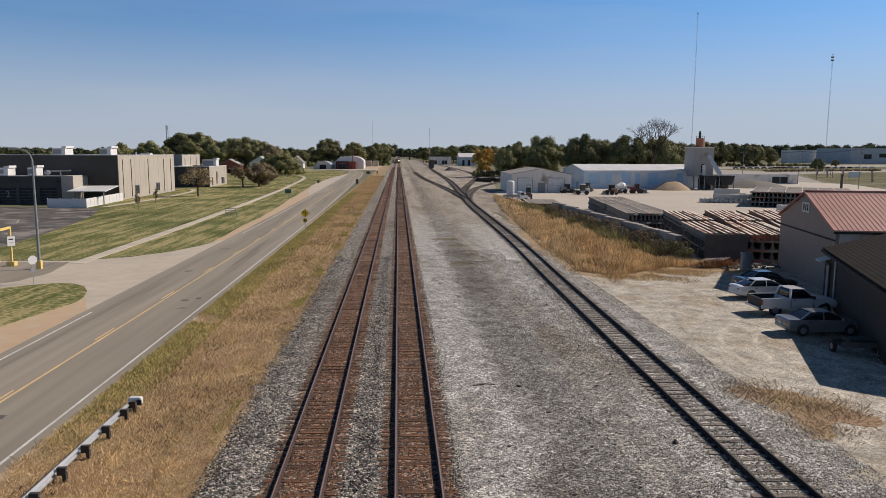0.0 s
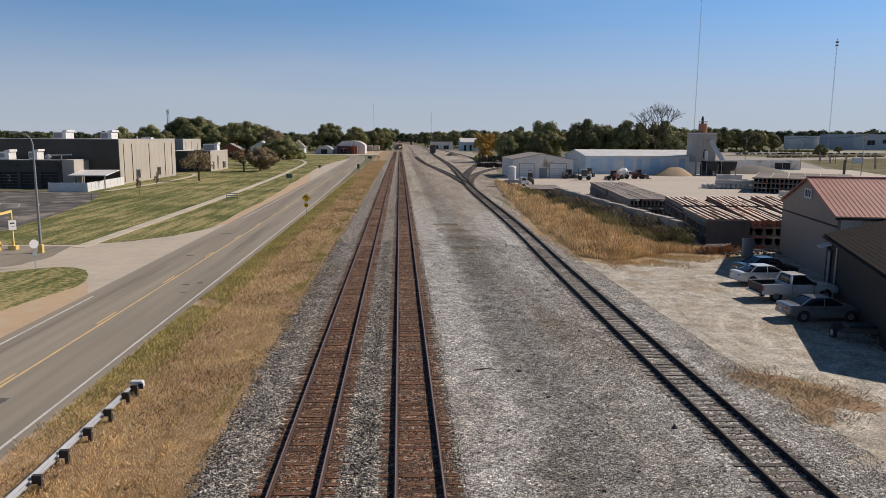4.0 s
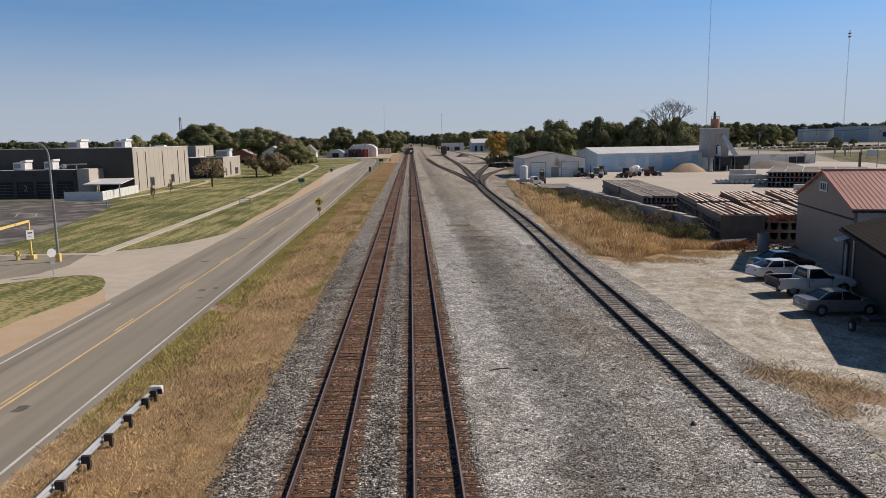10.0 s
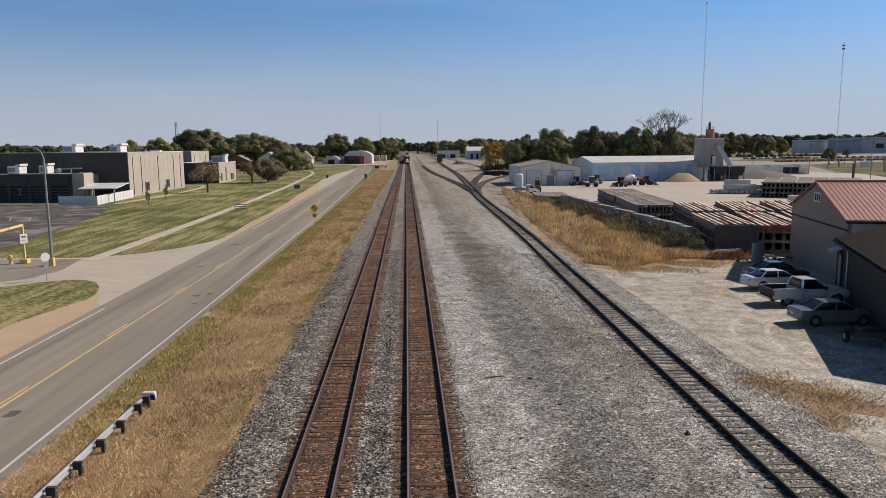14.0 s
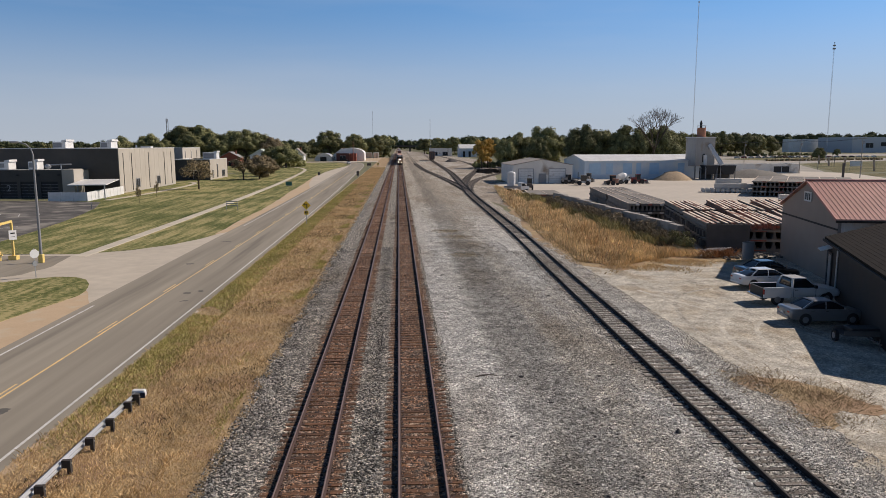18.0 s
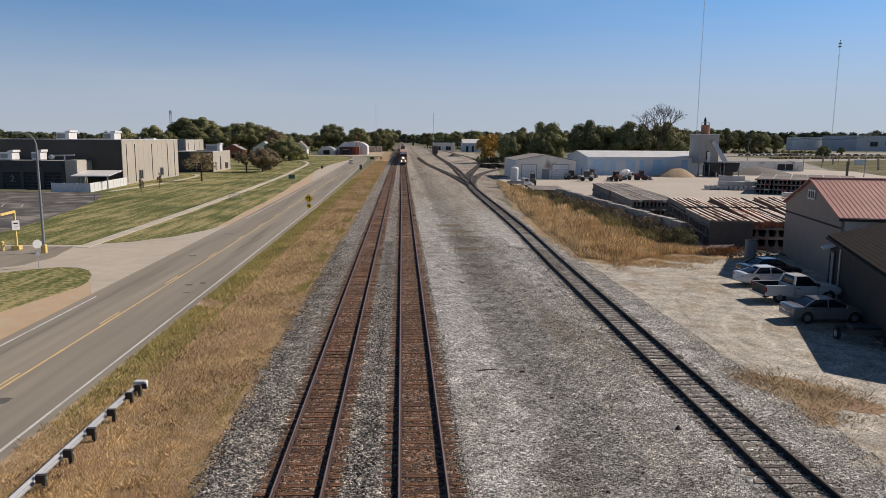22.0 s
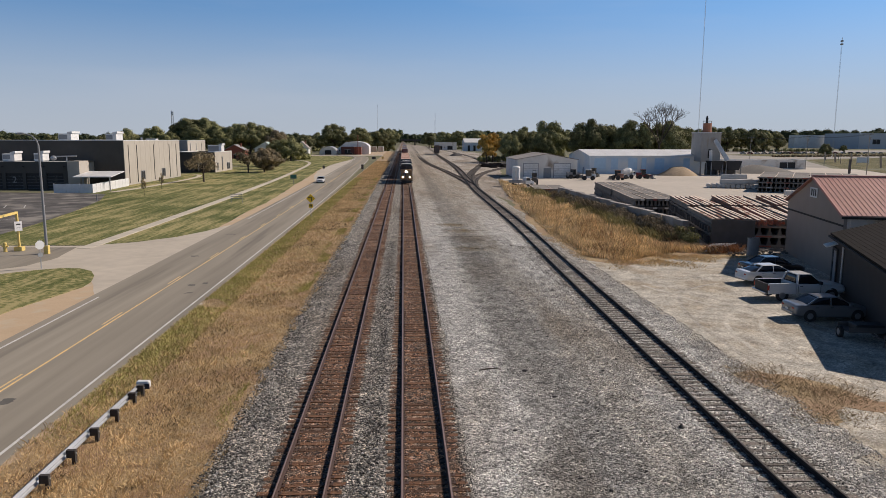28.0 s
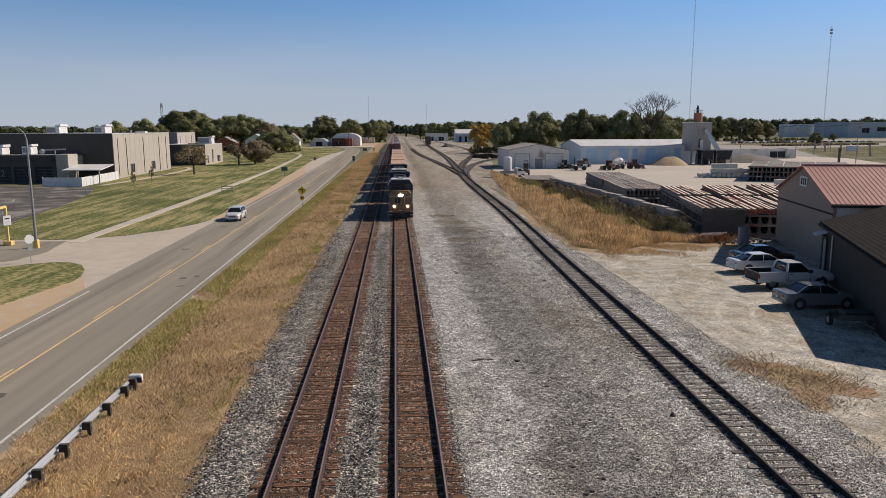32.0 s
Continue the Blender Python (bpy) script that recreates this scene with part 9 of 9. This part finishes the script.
    part("radiator", Mesh().extrude([(-0.85, 1.75), (0.85, 1.75), (0.85, 3.7), (1.5, 4.2), (1.5, 4.62), (-1.5, 4.62), (-1.5, 4.2), (-0.85, 3.7)], 17.2, 21.0), M_NAVY, t, "flared radiator housing")
    part("radiator_screen", Mesh().box(-1.3, 1.3, 17.5, 19.0, 4.62, 4.66).box(-1.3, 1.3, 19.2, 20.7, 4.62, 4.66), M_SOOT, t)
    part("gold_stripe", Mesh().box(0.882, 0.888, 5.9, 17.0, 2.1, 2.6).box(-0.888, -0.882, 5.9, 17.0, 2.1, 2.6), M_GOLD, t)
    part("fuel_tank", Mesh().extrude([(-1.4, 1.2), (1.4, 1.2), (1.4, 0.6), (1.0, 0.3), (-1.0, 0.3), (-1.4, 0.6)], 8.6, 14.0), M_SOOT, t)
    truck(t, 4.6, 3, 3.9)
    truck(t, 18.0, 3, 3.9)
    for s in (-1.45, 1.45):
        rail = part("handrail", Mesh().tube((s, 5.8, 2.75), (s, 21.3, 2.75), 0.025, n=5).tube((s, 1.0, 2.75), (s, 2.9, 2.75), 0.025, n=5), M_SILVER, t)
        for i in range(9):
            part("stanchion", Mesh().tube((s, 6 + i * 1.9, 1.75), (s, 6 + i * 1.9, 2.75), 0.02, n=5), M_SILVER, rail)
    part("front_rail", Mesh().tube((-1.4, 0.95, 2.7), (-0.45, 0.95, 2.7), 0.025, n=5).tube((0.45, 0.95, 2.7), (1.4, 0.95, 2.7), 0.025, n=5)
         .tube((-1.4, 0.95, 1.75), (-1.4, 0.95, 2.7), 0.025, n=5).tube((1.4, 0.95, 1.75), (1.4, 0.95, 2.7), 0.025, n=5)
         .tube((-0.45, 0.95, 1.75), (-0.45, 0.95, 2.7), 0.025, n=5).tube((0.45, 0.95, 1.75), (0.45, 0.95, 2.7), 0.025, n=5), M_SILVER, t)
    return t


def paint(name, c):
    return mat(name, c, tuple(v * 0.68 for v in c), rough=0.55, scale=0.8, spot=tuple(0.5 * v + 0.1 for v in c), spot_at=0.6)


M_BOX = {"orange": paint("orange container paint", (0.5, 0.2, 0.075)), "red": paint("dark red container paint", (0.17, 0.035, 0.03)),
         "grey": paint("pale grey container paint", (0.42, 0.43, 0.44)), "blue": paint("blue container paint", (0.05, 0.1, 0.22)),
         "white": paint("white container paint", (0.62, 0.62, 0.6))}
# boxcar roof colour: sunlight on the orange tops is mixed into the paint
M_PALETOP = mat("pale peach sunlit-toned roof", (0.74, 0.5, 0.37), (0.6, 0.36, 0.24), rough=0.6, scale=1.0)


def box_body(t, mt, w, L, y0, z0, h, top=None):
    """A corrugated box with corner posts and a ribbed roof."""
    b = part("body", Mesh().box(-w / 2 + 0.04, w / 2 - 0.04, y0, y0 + L, z0, z0 + h - 0.05), mt, t)
    r = Mesh()
    for i in range(int(L / 0.55)):
        y = y0 + 0.3 + i * 0.55
        r.box(-w / 2, -w / 2 + 0.04, y, y + 0.28, z0 + 0.12, z0 + h - 0.12).box(w / 2 - 0.04, w / 2, y, y + 0.28, z0 + 0.12, z0 + h - 0.12)
    part("corrugation", r, mt, b)
    rf = Mesh().box(-w / 2 + 0.02, w / 2 - 0.02, y0 + 0.02, y0 + L - 0.02, z0 + h - 0.048, z0 + h - 0.02)
    for i in range(int(L / 1.5)):
        rf.box(-w / 2 + 0.15, w / 2 - 0.15, y0 + 0.4 + i * 1.5, y0 + 1.3 + i * 1.5, z0 + h - 0.02, z0 + h)
    part("roof", rf, top or mt, b)
    p = Mesh()
    for x in (-w / 2, w / 2 - 0.12):
        for y in (y0 - 0.01, y0 + L - 0.11):
            p.box(x - 0.005, x + 0.125, y, y + 0.12, z0, z0 + h)
    part("corner_post", p, mt, b)
    part("end_doors", Mesh().box(-w / 2 + 0.2, -0.03, y0 - 0.03, y0, z0 + 0.15, z0 + h - 0.2).box(0.03, w / 2 - 0.2, y0 - 0.03, y0, z0 + 0.15, z0 + h - 0.2), mt, b)


def boxcar():
    t = thing("boxcar", "orange high boxcar with its roof coloured pale as sunlit", "boxcar", group="freight cars")
    box_body(t, M_BOX["orange"], 2.9, 17.6, 1.0, 1.15, 3.4, M_PALETOP)
    part("underframe", Mesh().box(-1.2, 1.2, 0.6, 19.0, 0.85, 1.14), M_SOOT, t)
    part("coupler", Mesh().box(-0.15, 0.15, -0.1, 0.6, 0.7, 1.0).box(-0.15, 0.15, 19.0, 19.7, 0.7, 1.0), M_STEEL, t)
    part("brake_wheel", Mesh().tube((-0.5, 0.9, 2.9), (-0.5, 0.85, 2.9), 0.28, 0.28, 12), M_STEEL, t)
    part("ladder", Mesh().box(1.0, 1.4, 0.9, 0.95, 1.2, 1.25).box(1.0, 1.4, 0.9, 0.95, 1.6, 1.65).box(1.0, 1.4, 0.9, 0.95, 2.0, 2.05).box(1.0, 1.4, 0.9, 0.95, 2.4, 2.45)
         .box(1.0, 1.4, 0.9, 0.95, 2.8, 2.85).box(1.0, 1.4, 0.9, 0.95, 3.2, 3.25), M_SOOT, t)
    truck(t, 3.2, 2, 1.7)
    truck(t, 16.4, 2, 1.7)
    return t


def well_car():
    t = thing("well_car", "rust-brown articulated container well car", "well car", group="freight cars")
    side = [(0, 0.95), (2.6, 0.95), (3.4, 0.35), (15.6, 0.35), (16.4, 0.95), (19, 0.95), (19, 1.25), (0, 1.25)]
    for x in (-1.5, 1.38):
        n = len(side)
        part("side_sill", Mesh().add([(x + k, y, z) for k in (0, 0.12) for y, z in side],
                                     [tuple(range(n)), tuple(range(2 * n - 1, n - 1, -1))] + [(i, n + i, n + (i + 1) % n, (i + 1) % n) for i in range(n)]), M_BOX["red"], t)
    part("floor", Mesh().box(-1.38, 1.38, 3.3, 15.7, 0.34, 0.42), M_SOOT, t)
    part("platform", Mesh().box(-1.38, 1.38, 0.3, 3.2, 1.0, 1.2), M_BOX["red"], t)
    part("platform", Mesh().box(-1.38, 1.38, 15.8, 18.7, 1.0, 1.2), M_BOX["red"], t)
    part("coupler", Mesh().box(-0.15, 0.15, -0.4, 0.3, 0.7, 1.0), M_STEEL, t)
    truck(t, 1.6, 2, 1.7)
    return t


def container(color):
    t = thing("container", {"orange": "orange shipping container stacked on the train", "red": "dark red shipping container stacked on the train",
                            "grey": "pale grey shipping container stacked on the train", "blue": "blue shipping container stacked on the train",
                            "white": "white shipping container stacked on the train"}[color], "shipping container", group="containers")
    box_body(t, M_BOX[color], 2.44, 12.19, 3.4, 0, 2.85)
    return t


TRAIN = []          # thing, metres behind the train's front, height above the rail top
RAIL_TOP = 0.18


def build_train():
    a = locomotive()
    TRAIN.append((a, 0.0, 0.0))
    TRAIN.append((copy_thing(a, pose(0, 0, 0)), 22.3, 0.0))
    y = 44.8
    b = boxcar()
    for i in range(5):
        TRAIN.append((b if not i else copy_thing(b, pose(0, 0, 0)), y, 0.0))
        y += 19.8
    w = well_car()
    made = {}
    lower = "red blue grey orange red grey white blue red orange grey red blue grey red white grey red".split()
    upper = "red grey grey red orange grey red grey blue grey red grey orange grey white red grey blue".split()
    for i in range(18):
        TRAIN.append((w if not i else copy_thing(w, pose(0, 0, 0)), y, 0.0))
        for color, z in ((lower[i], 0.43), (upper[i], 3.285)):
            if color in made:
                c = copy_thing(made[color], pose(0, 0, 0))
            else:
                c = made[color] = container(color)
            TRAIN.append((c, y, z))
        y += 19.4


build_train()


# ---- moving things ----
def train_front(t):
    return 85.6 + 21.45 * (32.0 - t)


SUV = sedan(pose(-20.5, 100, -0.3), M_CARWHITE, "white SUV driving along the road", "suv", 4.75, 1.6, True)
# seconds, x, y of the SUV on the road
SUV_WAY = [(0, -520, 517), (4, -420, 509), (8, -310, 501), (11, -215, 495), (13, -140, 488), (15, -82, 483), (16, -58, 478), (17, -40, 460), (18, -30.2, 427), (19, -26.0, 396), (20, -24.4, 370), (21, -23.6, 345),
           (22, -23.2, 321.5), (23, -23.1, 299), (24, -22.8, 275.8), (25, -22.5, 252.5), (26, -22.2, 229), (27, -21.9, 206), (28, -21.6, 183), (29, -21.3, 160), (30, -21.1, 137), (31, -20.9, 114), (32, -20.7, 91)]


def motions():
    rows = []
    for i, (t, x, y) in enumerate(SUV_WAY):
        a, b = SUV_WAY[max(0, i - 1)], SUV_WAY[min(len(SUV_WAY) - 1, i + 1)]
        rows.append((t, pose(x, y, -0.3, 0, 0, math.degrees(math.atan2(b[2] - a[2], b[1] - a[1])))))
    walk(SUV, rows)
    for ob, behind, z in TRAIN:
        walk(ob, [(t, pose(0, train_front(t) + behind, RAIL_TOP + z)) for t in (0, 16, 32)])


motions()
